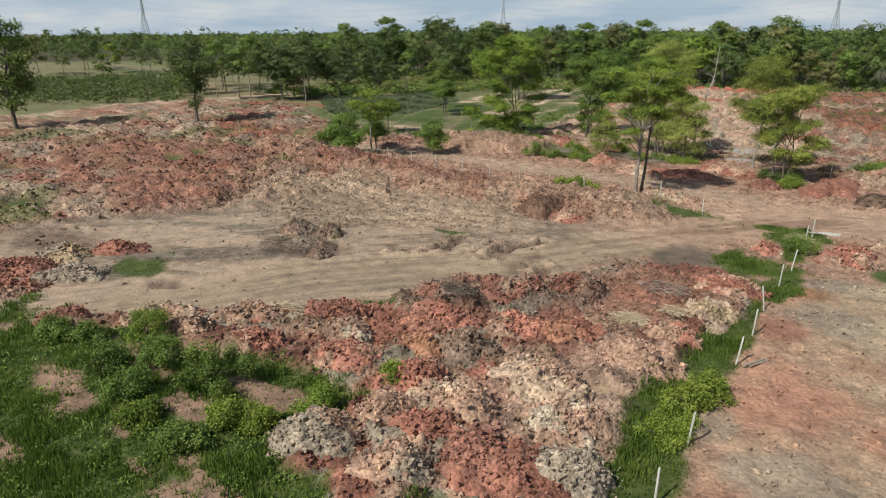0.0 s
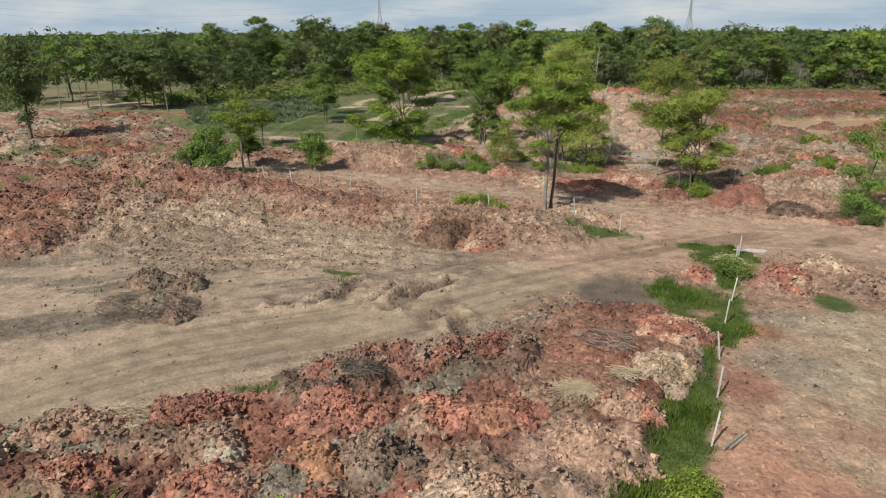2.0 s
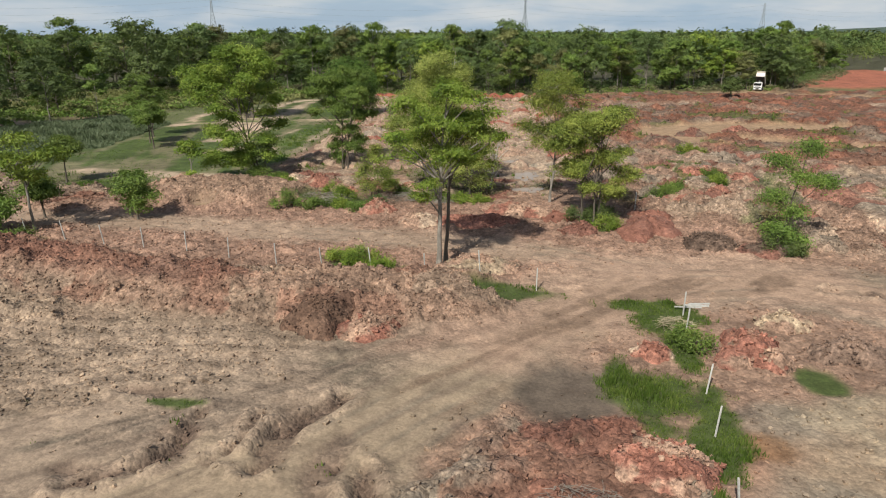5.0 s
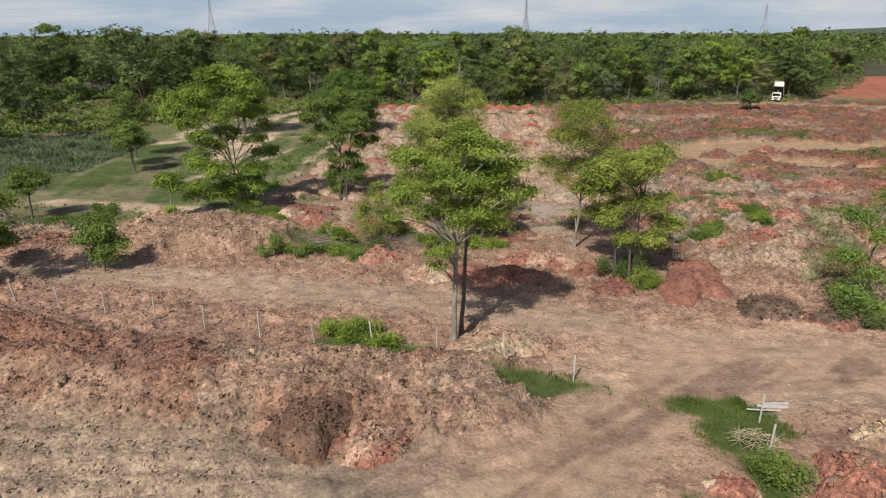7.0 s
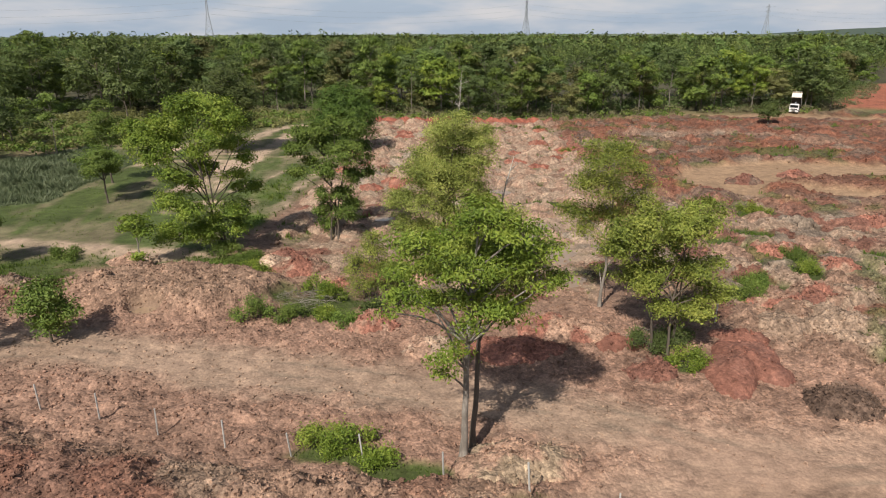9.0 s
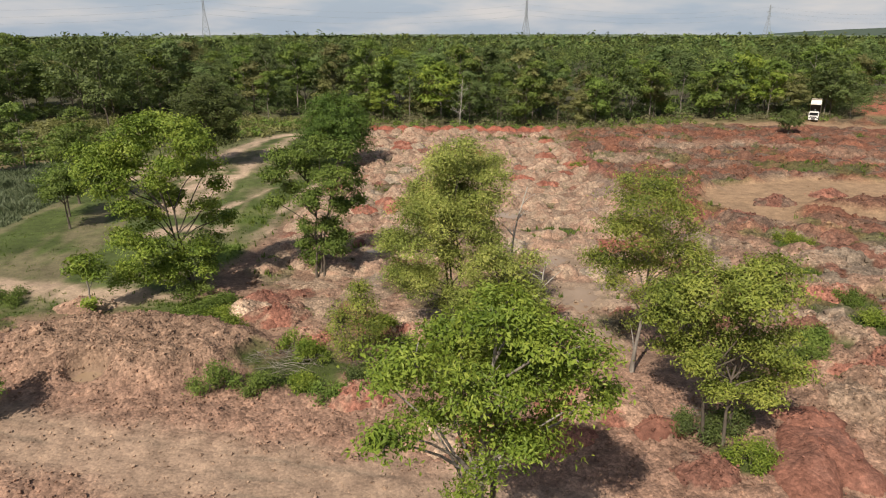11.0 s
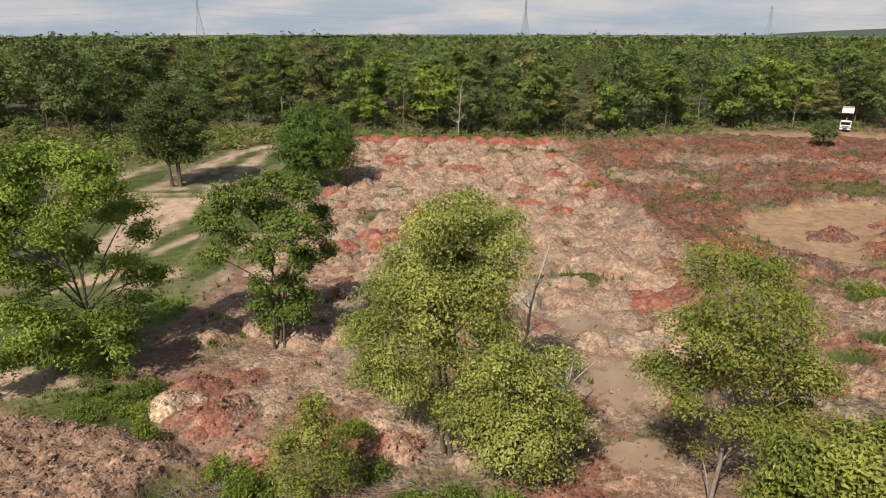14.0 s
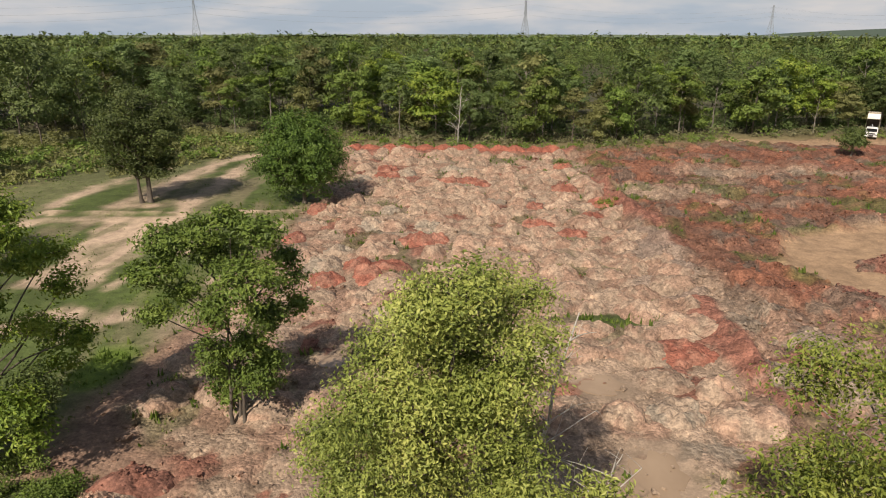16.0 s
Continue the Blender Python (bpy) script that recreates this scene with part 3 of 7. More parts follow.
    churned = area(x, y, [(-52, 49), (-50, 55), (-37.3, 57), (-24.2, 60), (-19.5, 54.5), (-21.5, 48.6), (-29.9, 45.2), (-38.5, 41.6), (-44, 44)], 1.5, 2.5)
    lay(churned * 0.82, tone(np.array((0.28, 0.202, 0.143)), 0.5), 0.0, 0.6, 0.13)
    # ruts along the ways
    for way, half in ((ROAD, 3.2), (HAUL, 2.6)):
        d = line_far(x, y, way) + 0.8 * (fbm(x, y, 7, 3, 63) - 0.5)
        rut = (1 - smooth(half * 0.8, half * 1.4, d)) * np.maximum(0, np.sin(d * 4.4 + 3.0 * n3)) ** 4
        high = high - 0.05 * rut
        lay(rut * smooth(0.45, 0.6, fbm(x, y, 5, 3, 65)) * 0.55, tone(GREY * 0.75, 0.3))
    tracks = flat * (1 - road) * smooth(0.5, 0.9, np.sin((y + 0.12 * x + 4 * (n3 - 0.5)) * 2.6)) * smooth(0.42, 0.6, n1)
    high = high - 0.02 * tracks
    lay(tracks * 0.2, tone(PALE, 0.2))
    for way in ([(-60, 55.5), (-41, 52.6), (-30, 51.2), (-21, 51)], [(-60, 51), (-38, 48.2), (-26, 47.3)], [(-48, 54.4), (-37.8, 51.3), (-30.3, 50.4), (-23.1, 51)], [(-44.7, 56), (-40.3, 53.4), (-33.2, 52.2), (-22.3, 53.4)], [(-42.1, 44.7), (-36, 45.8), (-28.4, 48.9), (-20.8, 50)], [(-36, 50.4), (-24, 49.6), (-12, 54)], [(-56, 53.5), (-34, 52), (-22, 52.6), (-12, 57.5)]):
        d = line_far(x, y, way) + 0.5 * (n2 - 0.5)
        pair = np.exp(-((d - 0.9) / 0.28) ** 2)
        lay(pair * 0.6 * smooth(0.3, 0.6, n1), tone(PALE * 1.02, 0.2))
        high = high - 0.06 * pair
    for sx, sy, rx, ry in ((-26.4, 40.4, 1.6, 0.7), (-23.4, 42.6, 0.8, 1.9), (-33, 37.2, 3.0, 1.5), (-27, 46.5, 1.6, 0.5), (-19.2, 44.0, 0.7, 2.4), (-16.6, 41.5, 0.8, 2.2), (-14.6, 39.3, 0.6, 2.4), (-36, 26.5, 1.2, 0.7)):
        scrape = spot(x, y, sx, sy, rx, ry, 0.45, 1.3)
        lay(scrape * 0.75, tone(BROWN * 1.5, 0.4), 0.02, 0.08, 0.08)
        high = high - 0.2 * scrape
    for way, half in (([(-26.4, 39.3), (-24.3, 40.6), (-23.3, 42.4), (-23.4, 44.8)], 0.34), ([(-19.6, 41.6), (-19.2, 44), (-17.2, 46.8)], 0.4), ([(-17.4, 41.2), (-15.6, 41.9), (-14.2, 39.6), (-13.2, 37)], 0.42),
                      ([(-21.8, 40.6), (-20.8, 42.8), (-20.6, 45)], 0.25), 
                      ([(11, 52.6), (16, 54.4), (22, 54)], 0.5), ([(11, 51), (16, 52), (22, 51.5)], 0.5), ([(12, 62.8), (17, 62.6), (22, 61)], 0.4)):
        d = line_far(x, y, way) + 0.5 * (n2 - 0.5) + 0.35 * (fine - 0.5)
        groove = 1 - smooth(half * 0.5, half * 1.5, d)
        lip = np.exp(-((d - half * 2.2) / 0.3) ** 2)
        broken = smooth(0.36, 0.56, fbm(x, y, 1.6, 3, 69))
        lay(groove * 0.85 * broken, tone(BROWN * 1.45, 0.4), None, 0.5, 0.2)
        lay(lip * 0.5 * broken, tone(PALE * 0.95, 0.3), None, 0.4, 0.16)
        high = high - 0.26 * groove * broken + 0.16 * lip * broken
    crossing = np.maximum(strip(x, y, [(-13, 47), (-8, 53.6), (-3, 59.8), (3, 63), (9, 64)], 1.7, 0.9, 0.8), spot(x, y, 2.2, 63.2, 3.4, 1.4, 0.6, 0.6))
    worn_dark = smooth(0.44, 0.60, fbm((0.75 * x + 0.65 * y) * 0.16, (0.65 * x - 0.75 * y) * 1.3, 1.6, 4, 73))
    lay(crossing * worn_dark * 0.7, tone(np.array((0.195, 0.128, 0.088)), 0.3), None, None, 0.06)
    lay(spot(x, y, -51.5, 28.4, 4.5, 2.2, 0.5, 0.9) * 0.8, tone(BROWN * 1.5, 0.4), 0.0, 0.2, 0.1)
    lay(spot(x, y, -58.5, 35.6, 2.2, 1.3, 0.4, 0.6) * 0.8, tone(GREY * 1.2, 0.4), 0.0, 0.8, 0.22)
    wet = spot(x, y, -6.2, 48.2, 2.9, 2.9, 0.25, 0.7)
    lay(wet * 0.9, tone(np.array((0.135, 0.105, 0.08)), 0.3), 0.0, 0.0, 0.02)
    high = high * (1 - wet) - 0.05 * wet
    # berm
    d = line_far(x, y, BERM) + 1.5 * (n2 - 0.5)
    berm = 1 - smooth(1.2, 5.4, d)
    rise, tint, _ = patches(3.0, 71, [(PINK * 1.12, .54), (np.array((0.315, 0.165, 0.115)), .22), (np.array((0.35, 0.25, 0.18)), .24)])
    lay(smooth(0.1, 0.4, berm), tint * 0.6 + 0.4 * tone(np.array((0.305, 0.20, 0.14)), 0.4), 0.0, 1.0, 0.24)
    high = high + (0.75 + 0.5 * n1) * berm + 0.5 * berm * rise
    deep_berm = np.maximum(area(x, y, [(-46, 63.5), (-36, 62.5), (-30, 60.8), (-26, 58.5), (-29, 57), (-37, 58), (-46, 59)], 1.0, 1.6) * 0.8, np.maximum(spot(x, y, -47, 61.5, 9, 2.8, 0.4, 0.8), np.maximum(spot(x, y, -72, 55, 18, 9, 0.4, 0.8), spot(x, y, -58, 44, 9, 7, 0.4, 0.9))))
    lay(deep_berm * 0.8, tint2 * 0.4 + tone(np.array((0.285, 0.132, 0.095)), 0.4) * 0.6, 0.0, 0.8, 0.18)
    high = high + 0.45 * deep_berm
    # rubble before the road, hard ground beyond the posts
    rub = area(x, y, RUBBLE, 0.8, 0.9)
    rise, tint, edge = patches(2.9, 81, [(RED * 1.0, .26), (DEEP_RED * 1.25, .16), (PINK * 0.97, .34), (GREY * 1.1, .24)])
    lay(rub, tint, 0.0, 1.0, 0.2)
    high = high * (1 - rub) + rub * (0.15 + 0.6 * rise)
    brown_ridge = strip(x, y, [(-19, 30.5), (-15, 33.5), (-11, 36.5)], 1.6, 0.8)
    lay(brown_ridge, tone(BROWN * 1.4, 0.4), 0.0, 1.0, 0.2)
    high = high + 0.7 * brown_ridge
    lay(np.maximum(spot(x, y, -6.4, 29.6, 3.0, 2.4, 0.4, 0.8), spot(x, y, -7.8, 24.4, 3.0, 3.2, 0.4, 0.8)) * 0.7, tone(np.array((0.39, 0.27, 0.205)), 0.4))
    dusty = area(x, y, [(-11, 36), (-9.5, 44), (-4, 45), (-4, 35)], 1.6, 2.6)
    lay(dusty * 0.75, tone(np.array((0.235, 0.118, 0.082)), 0.55), 0.0, 0.5, 0.12)
    hard = area(x, y, HARD_RIGHT, 0.8, 0.8)
    stripes = smooth(0.34, 0.60, fbm(x * 0.8, y * 0.8, 4, 5, 91)) * (0.35 + 0.65 * smooth(-1, 9, x))
    tanned = (smooth(30, 42, y) * smooth(0, 4, x))[:, None]
    lay(hard, tone(np.array((0.37, 0.29, 0.20)), 0.3) * stripes[:, None] + (tone(np.array((0.36, 0.195, 0.132)), 0.3) * (1 - tanned) + tone(np.array((0.325, 0.235, 0.16)), 0.3) * tanned) * (1 - stripes[:, None]), 0.0, 0.2, 0.07)
    high = high * (1 - 0.7 * hard) + 0.15 * hard
    for sx, sy, rx, ry, c in ((2.4, 40.5, 2.6, 2.0, GREY), (2.6, 46.4, 2.2, 1.6, GREY), (1.0, 44.5, 1.6, 0.9, OCHRE * 0.85), (0.2, 38.0, 1.5, 1.6, RED), (1.2, 24.0, 2.2, 2.0, GREY * 1.2),
                              (12.5, 51.5, 3.6, 2.0, BROWN * 1.6), (-1.8, 26.5, 1.2, 1.2, GREY)):
        lay(spot(x, y, sx, sy, rx, ry, 0.4, 0.9) * 0.7, tone(c, 0.4), 0.0, 0.35, 0.06)
    # grass
    green = area(x, y, MEADOW_NEAR, 0.6, 0.9)
    bald = smooth(0.50, 0.60, fbm(x * 0.8 + y * 0.5, y * 1.5, 3.2, 3, 95))
    lay(green, tone(TURF, 0.3) * (1 - bald[:, None]) + tone(PINK * 0.85, 0.3) * bald[:, None], 1.0, 0.0, 0.05)
    grass = grass * (1 - green * bald * 0.85)
    high = high * (1 - green) + green * (0.5 * n1 - 0.2)
    patches_green = strip(x, y, GREEN_STRIP, 1.15, 0.4, 0.7)
    by_posts = ((-1.9, 48.2, 2.5, 2.6), (-0.5, 44.6, 1.1, 2.8), (0.0, 57.2, 2.2, 2.0), (0.1, 52.5, 0.8, 2.6), (-1.4, 40.5, 0.4, 1.8), (-9.2, 60.4, 2.6, 1.2), (-20.5, 64.6, 2.6, 0.9), (-17.3, 63.4, 2.3, 0.9),
                           (-37.6, 90.9, 4.4, 2.6), (-44, 88.5, 1.6, 0.8), (6.0, 50.6, 1.1, 1.3), (-3.7, 49.2, 0.8, 2.6), (0.1, 47.4, 0.9, 2.8), (-0.4, 59.0, 2.3, 1.2), (-30, 22.0, 1.2, 0.4), (-40.8, 27.6, 2.4, 1.5), (-57, 60, 2.0, 0.9))
    elsewhere = ((7.8, 89.6, 2.2, 1.3), (13.0, 92.6, 1.2, 1.8), (13.4, 97.0, 1.6, 1.0), (14.8, 111.6, 2.4, 1.0), (7.7, 101.0, 1.6, 0.9),
                           (-62, 66, 2.4, 1.1), (-50.5, 66.5, 3.0, 2.0), (-27.2, 82.8, 3.4, 2.6), (6.0, 86.5, 2.4, 1.5), (11.7, 71, 2.0, 1.2), (12, 104, 2.4, 1.4), (-6.5, 115, 2.8, 1.2),
                           (-3.4, 147, 0.7, 3.0), (-1.2, 76, 2.0, 1.0), (22, 98, 3, 1.6), (28, 147, 5, 1.5), (-8, 168, 3, 1), (-14.2, 14.2, 1.6, 1.2), (-8.6, 15.8, 1.4, 1.0),
                           (-41, 12, 8, 7), (-64.8, 33.4, 2.6, 1.2), (-68, 58.6, 2.6, 1.2), (-70.5, 54.6, 2.0, 0.9), (-56, 88, 5, 3), (-21.5, 30.2, 1.4, 0.5), (-25.0, 45.5, 1.6, 0.4))
    for sx, sy, rx, ry in by_posts + elsewhere:
        patches_green = np.maximum(patches_green, spot(x, y, sx, sy, rx, ry, 0.3, 1.3))
    lay(patches_green, tone(TURF * 0.9, 0.3), 1.0, 0.0, 0.04)
    high = high * (1 - 0.6 * patches_green)
    # hollows that hold water
    for sx, sy, rx, ry in PUDDLES:
        dip = spot(x, y, sx, sy, rx * 1.25, ry * 1.25, 0.3, 0.25)
        high = high * (1 - dip) + 0.02 * dip
        lump = lump * (1 - dip)
        lay(dip * 0.35, tone(TAN * 0.85, 0.2), 0.0, 0.0)
    # lumps
    d, d2, r1, r2 = cells(x + 0.25 * (fine - 0.5), y + 0.2 * (n2 - 0.5), 0.5, 15)
    e, e2, s1, s2 = cells(x + 0.5 * (fine - 0.5), y + 0.5 * (n2 - 0.5), 1.1, 19)
    f, f2, q1, q2 = cells(x + 0.8 * (fine - 0.5), y + 0.8 * (n2 - 0.5), 1.9, 23)
    block = 0.3 + smooth(0.0, 0.3, d2 - d) * (r1 ** 1.5 - 0.3)
    large = 0.25 + smooth(0.0, 0.3, e2 - e) * (s1 * s1 - 0.25)
    broad = 0.25 + smooth(0.0, 0.4, f2 - f) * (q1 * q1 - 0.25)
    close = (1 - smooth(92, 99, y)) * smooth(-66, -60, x) * (1 - smooth(16, 22, x))
    high = high + lump * (close * (1.25 * block + 1.9 * large) + (1 - close) * (0.8 * large + 1.6 * broad) - 0.7 + (0.4 + 0.6 * close) * (fine - 0.5) + 1.0 * (n2 - 0.5))
    col = col * (1 + (lump * 2.2)[:, None] * (r2 - 0.5)[:, None])
    col = col * (1 - 0.23 * whole[:, None])
    woods = smooth(-3, 8, y - np.interp(x, WOODS_X, WOODS_Y))
    lay(woods * (1 - area(x, y, FAR_RED, 3.0)), tone(np.array((0.075, 0.07, 0.04)), 0.4))
    grass = grass * (1 - woods)
    return high, np.concatenate([np.clip(col, 0.01, 0.8), np.clip(lump * 6, 0, 1)[:, None]], 1), np.clip(grass, 0, 1), np.clip(clod, 0, 1)


def height_at(x, y):
    return float(land(np.array([float(x)]), np.array([float(y)]))[0][0])


# ---- mesh helpers ----
def mesh_of(name, verts, faces, mat, colours=None, shade=False):
    """A mesh from arrays; faces is an (n, k) array, or a list of such arrays."""
    me = bpy.data.meshes.new(name)
    groups = faces if isinstance(faces, list) else [faces]
    groups = [np.asarray(f, np.int32) for f in groups if len(f)]
    verts = np.asarray(verts, np.float32)
    me.vertices.add(len(verts))
    me.vertices.foreach_set("co", verts.ravel())
    loops = np.concatenate([f.ravel() for f in groups])
    sizes = np.concatenate([np.full(len(f), f.shape[1], np.int32) for f in groups])
    starts = np.concatenate([[0], np.cumsum(sizes)[:-1]]).astype(np.int32)
    me.loops.add(len(loops))
    me.loops.foreach_set("vertex_index", loops)
    me.polygons.add(len(sizes))
    me.polygons.foreach_set("loop_start", starts)
    me.update(calc_edges=True)
    if colours is not None:
        att = me.color_attributes.new("soil", "FLOAT_COLOR", "POINT")
        att.data.foreach_set("color", (colours if colours.shape[1] == 4 else np.concatenate([colours, np.ones((len(colours), 1))], 1)).astype(np.float32).ravel())
    me.polygons.foreach_set("use_smooth", np.full(len(sizes), bool(shade)))
    me.materials.append(mat)
    return me


def part_of(name, me, parent, label=""):
    ob = new(name, me)
    ob.parent = parent
    if label:
        tagged(ob, label)
    return ob


def part(name, bm, mat, parent, label=""):
    me = bpy.data.meshes.new(name)
    bm.to_mesh(me)
    bm.free()
    me.materials.append(mat)
    return part_of(name, me, parent, label)


def box_bm(sx, sy, sz, x=0, y=0, z=0, bevel=0.0, m=None):
    bm = bmesh.new()
    bmesh.ops.create_cube(bm, size=1.0)
    bmesh.ops.scale(bm, vec=(sx, sy, sz), verts=bm.verts)
    if bevel:
        bmesh.ops.bevel(bm, geom=bm.edges[:], offset=bevel, segments=2, affect="EDGES")
    bmesh.ops.translate(bm, vec=(x, y, z), verts=bm.verts)
    if m is not None:
        bmesh.ops.transform(bm, matrix=m, verts=bm.verts)
    return bm


class Build:
    """Gathers vertices and faces of many small shapes for one mesh."""

    def __init__(self):
        self.v, self.quads, self.tris, self.n = [], [], [], 0

    def add(self, verts, quads=None, tris=None):
        self.v.append(np.asarray(verts, float).reshape(-1, 3))
        if quads is not None and len(quads):
            self.quads.append(np.asarray(quads) + self.n)
        if tris is not None and len(tris):
            self.tris.append(np.asarray(tris) + self.n)
        self.n += len(self.v[-1])

    def tube(self, path, radii, sides=6):
        path = np.asarray(path, float)
        k = len(path)
        along = np.gradient(path, axis=0)
        along /= np.linalg.norm(along, axis=1)[:, None] + 1e-9
        side = np.cross(along, (0.31, 0.87, 0.37))
        side /= np.linalg.norm(side, axis=1)[:, None] + 1e-9
        up = np.cross(along, side)
        a = np.arange(sides) * 2 * np.pi / sides
        r = np.asarray(radii, float)[:, None, None]
        ring = path[:, None, :] + r * (np.cos(a)[None, :, None] * side[:, None, :] + np.sin(a)[None, :, None] * up[:, None, :])
        i, j = np.meshgrid(np.arange(k - 1), np.arange(sides), indexing="ij")
        q = np.stack([i * sides + j, i * sides + (j + 1) % sides, (i + 1) * sides + (j + 1) % sides, (i + 1) * sides + j], -1).reshape(-1, 4)
        self.add(ring.reshape(-1, 3), q)

    def mesh(self, name, mat, colours=None, shade=False):
        groups = []
        if self.quads:
            groups.append(np.concatenate(self.quads))
        if self.tris:
            groups.append(np.concatenate(self.tris))
        return mesh_of(name, np.concatenate(self.v), groups, mat, colours, shade)


# ---- ground: one sheet to the horizon ----
def steps(parts):
    """Grid lines: stretches of (from, to, spacing), then growing outwards."""
    out = []
    for lo, hi, s in parts:
        out.append(np.arange(lo, hi - s * 0.4, s))
    return np.concatenate(out)


def growing(start, end, first, rate):
    out, v, s = [], start, first
    while v < end:
        v += s
        s *= rate
        out.append(v)
    return np.array(out)


FINE = 1.0
gx = steps([(-104, -62, 0.6 * FINE), (-62, -48, 0.32 * FINE), (-48, 14, 0.2 * FINE), (14, 22, 0.3 * FINE), (22, 64, 0.62 * FINE)])
gx = np.concatenate([-104 - growing(0, 4500, 0.6, 1.09)[::-1], gx, 64 + growing(0, 4500, 0.6, 1.09)])
gy = steps([(12, 46, 0.18 * FINE), (46, 94, 0.21 * FINE), (94, 120, 0.33 * FINE), (120, 190, 0.52 * FINE)])
gy = np.concatenate([12 - growing(0, 300, 0.4, 1.2)[::-1], gy, 190 + growing(0, 4500, 0.6, 1.07)])
GX, GY = np.meshgrid(gx, gy)
hz, hc, hg, hk = land(GX.ravel(), GY.ravel())
gi, gj = np.meshgrid(np.arange(len(gy) - 1), np.arange(len(gx) - 1), indexing="ij")
gq = np.stack([gi * len(gx) + gj, gi * len(gx) + gj + 1, (gi + 1) * len(gx) + gj + 1, (gi + 1) * len(gx) + gj], -1).reshape(-1, 4)
ground = new("ground", mesh_of("ground", np.stack([GX.ravel(), GY.ravel(), hz], 1), gq, EARTH, hc, True))
tagged(ground, "churned red and pale clay earth with tracks and turf", "ground", kind="structure")


# ---- loose clods and grass over the ground ----
rng = np.random.default_rng(7)
BLOCK_V = np.array([(x, y, z) for z in (-1, 1) for y in (-1, 1) for x in (-1, 1)], float) * 0.62
BLOCK_F = np.array([(0, 2, 3), (0, 3, 1), (4, 5, 7), (4, 7, 6), (0, 1, 5), (0, 5, 4), (2, 6, 7), (2, 7, 3), (0, 4, 6), (0, 6, 2), (1, 3, 7), (1, 7, 5)])


def clod_shapes(count, seed):
    """Broken lumps: angular, flattened, all different."""
    r = np.random.default_rng(seed)
    return [(BLOCK_V * (0.6 + 0.55 * r.random((8, 1))) + r.normal(size=(8, 3)) * 0.14) * np.array((1, 0.75 + 0.35 * r.random(), 0.7 + 0.3 * r.random())) for _ in range(count)]


CLODS = clod_shapes(24, 3)


def clod_mesh(name, x, y, z, size, colours, seed):
    r = np.random.default_rng(seed)
    k = len(x)
    shape = np.stack(CLODS)[r.integers(0, len(CLODS), k)]
    a = r.random(k) * 2 * np.pi
    b = (r.random(k) - 0.5) * 1.2
    p = shape * size[:, None, None]
    p = np.stack([p[..., 0], p[..., 1] * np.cos(b)[:, None] - p[..., 2] * np.sin(b)[:, None], p[..., 1] * np.sin(b)[:, None] + p[..., 2] * np.cos(b)[:, None]], -1)
    p = np.stack([p[..., 0] * np.cos(a)[:, None] - p[..., 1] * np.sin(a)[:, None], p[..., 0] * np.sin(a)[:, None] + p[..., 1] * np.cos(a)[:, None], p[..., 2]], -1)
    p += np.stack([x, y, z + size * 0.1], 1)[:, None, :]
    f = BLOCK_F[None] + (np.arange(k) * len(BLOCK_V))[:, None, None]
    c = np.repeat(np.clip(colours[:, :3] * (0.95 + 0.22 * r.random((k, 1))), 0.01, 0.8), len(BLOCK_V), 0)
    c = np.concatenate([c, np.full((len(c), 1), 0.95)], 1)
    return mesh_of(name, p.reshape(-1, 3), f.reshape(-1, 3), EARTH, c)


def scatter(count, x0, x1, y0, y1, want, seed):
    """Places in a rectangle, kept with the density that the land gives (2: grass, 3: clods)."""
    r = np.random.default_rng(seed)
    x, y = x0 + (x1 - x0) * r.random(count), y0 + (y1 - y0) * r.random(count)
    h, c, g, k = land(x, y)
    keep = r.random(count) < (g if want == 2 else k)
    return x[keep], y[keep], h[keep], c[keep], r


for count, box, low, top in ((44000, (-44, 14, 12, 48), 0.04, 0.2), (90000, (-62, 22, 48, 92), 0.045, 0.16), (15000, (-108, -46, 26, 108), 0.09, 0.34), (18000, (-46, 50, 92, 186), 0.08, 0.34)):
    x, y, h, c, r = scatter(count, *box, 3, count)
    size = low + (top - low) * r.random(len(x)) ** 3.0
    tagged(new("loose_clods", clod_mesh("loose_clods", x, y, h, size, c, count + 1)), "scattered broken clods of red and grey clay", "clods", kind="stuff")


def blades(x, y, z, tall, per, seed, width=0.035, lean=0.45):
    """Tufts of narrow three-sided blades."""
    r = np.random.default_rng(seed)
    k = len(x) * per
    px, py, pz = (np.repeat(v, per) for v in (x, y, z))
    t = np.repeat(tall, per) * (0.55 + 0.7 * r.random(k))
    px, py = px + (r.random(k) - 0.5) * 0.34, py + (r.random(k) - 0.5) * 0.34
    a, b = r.random(k) * 2 * np.pi, r.random(k) * 2 * np.pi
    w = width * (0.6 + 0.8 * r.random(k)) * (0.5 + t)
    base = np.stack([px, py, pz - 0.03], 1)
    side = np.stack([np.cos(a) * w, np.sin(a) * w, 0 * w], 1)
    bend = np.stack([np.cos(b) * t * lean * r.random(k), np.sin(b) * t * lean * r.random(k), t], 1)
    v = np.stack([base - side, base + side, base + bend], 1).reshape(-1, 3)
    return v, np.arange(k * 3).reshape(-1, 3)


def grass_patch(name, label, count, box, tall, per, seed, mat=None, width=0.035):
    x, y, h, c, r = scatter(count, *box, 2, seed)
    v, f = blades(x, y, h, tall * (0.35 + 0.6 * r.random(len(x)) + 1.1 * smooth(0.45, 0.7, fbm(x, y, 2.2, 3, seed))), per, seed + 1, width)
    return tagged(new(name, mesh_of(name, v, f, mat or GRASS)), label, "grass", kind="stuff")


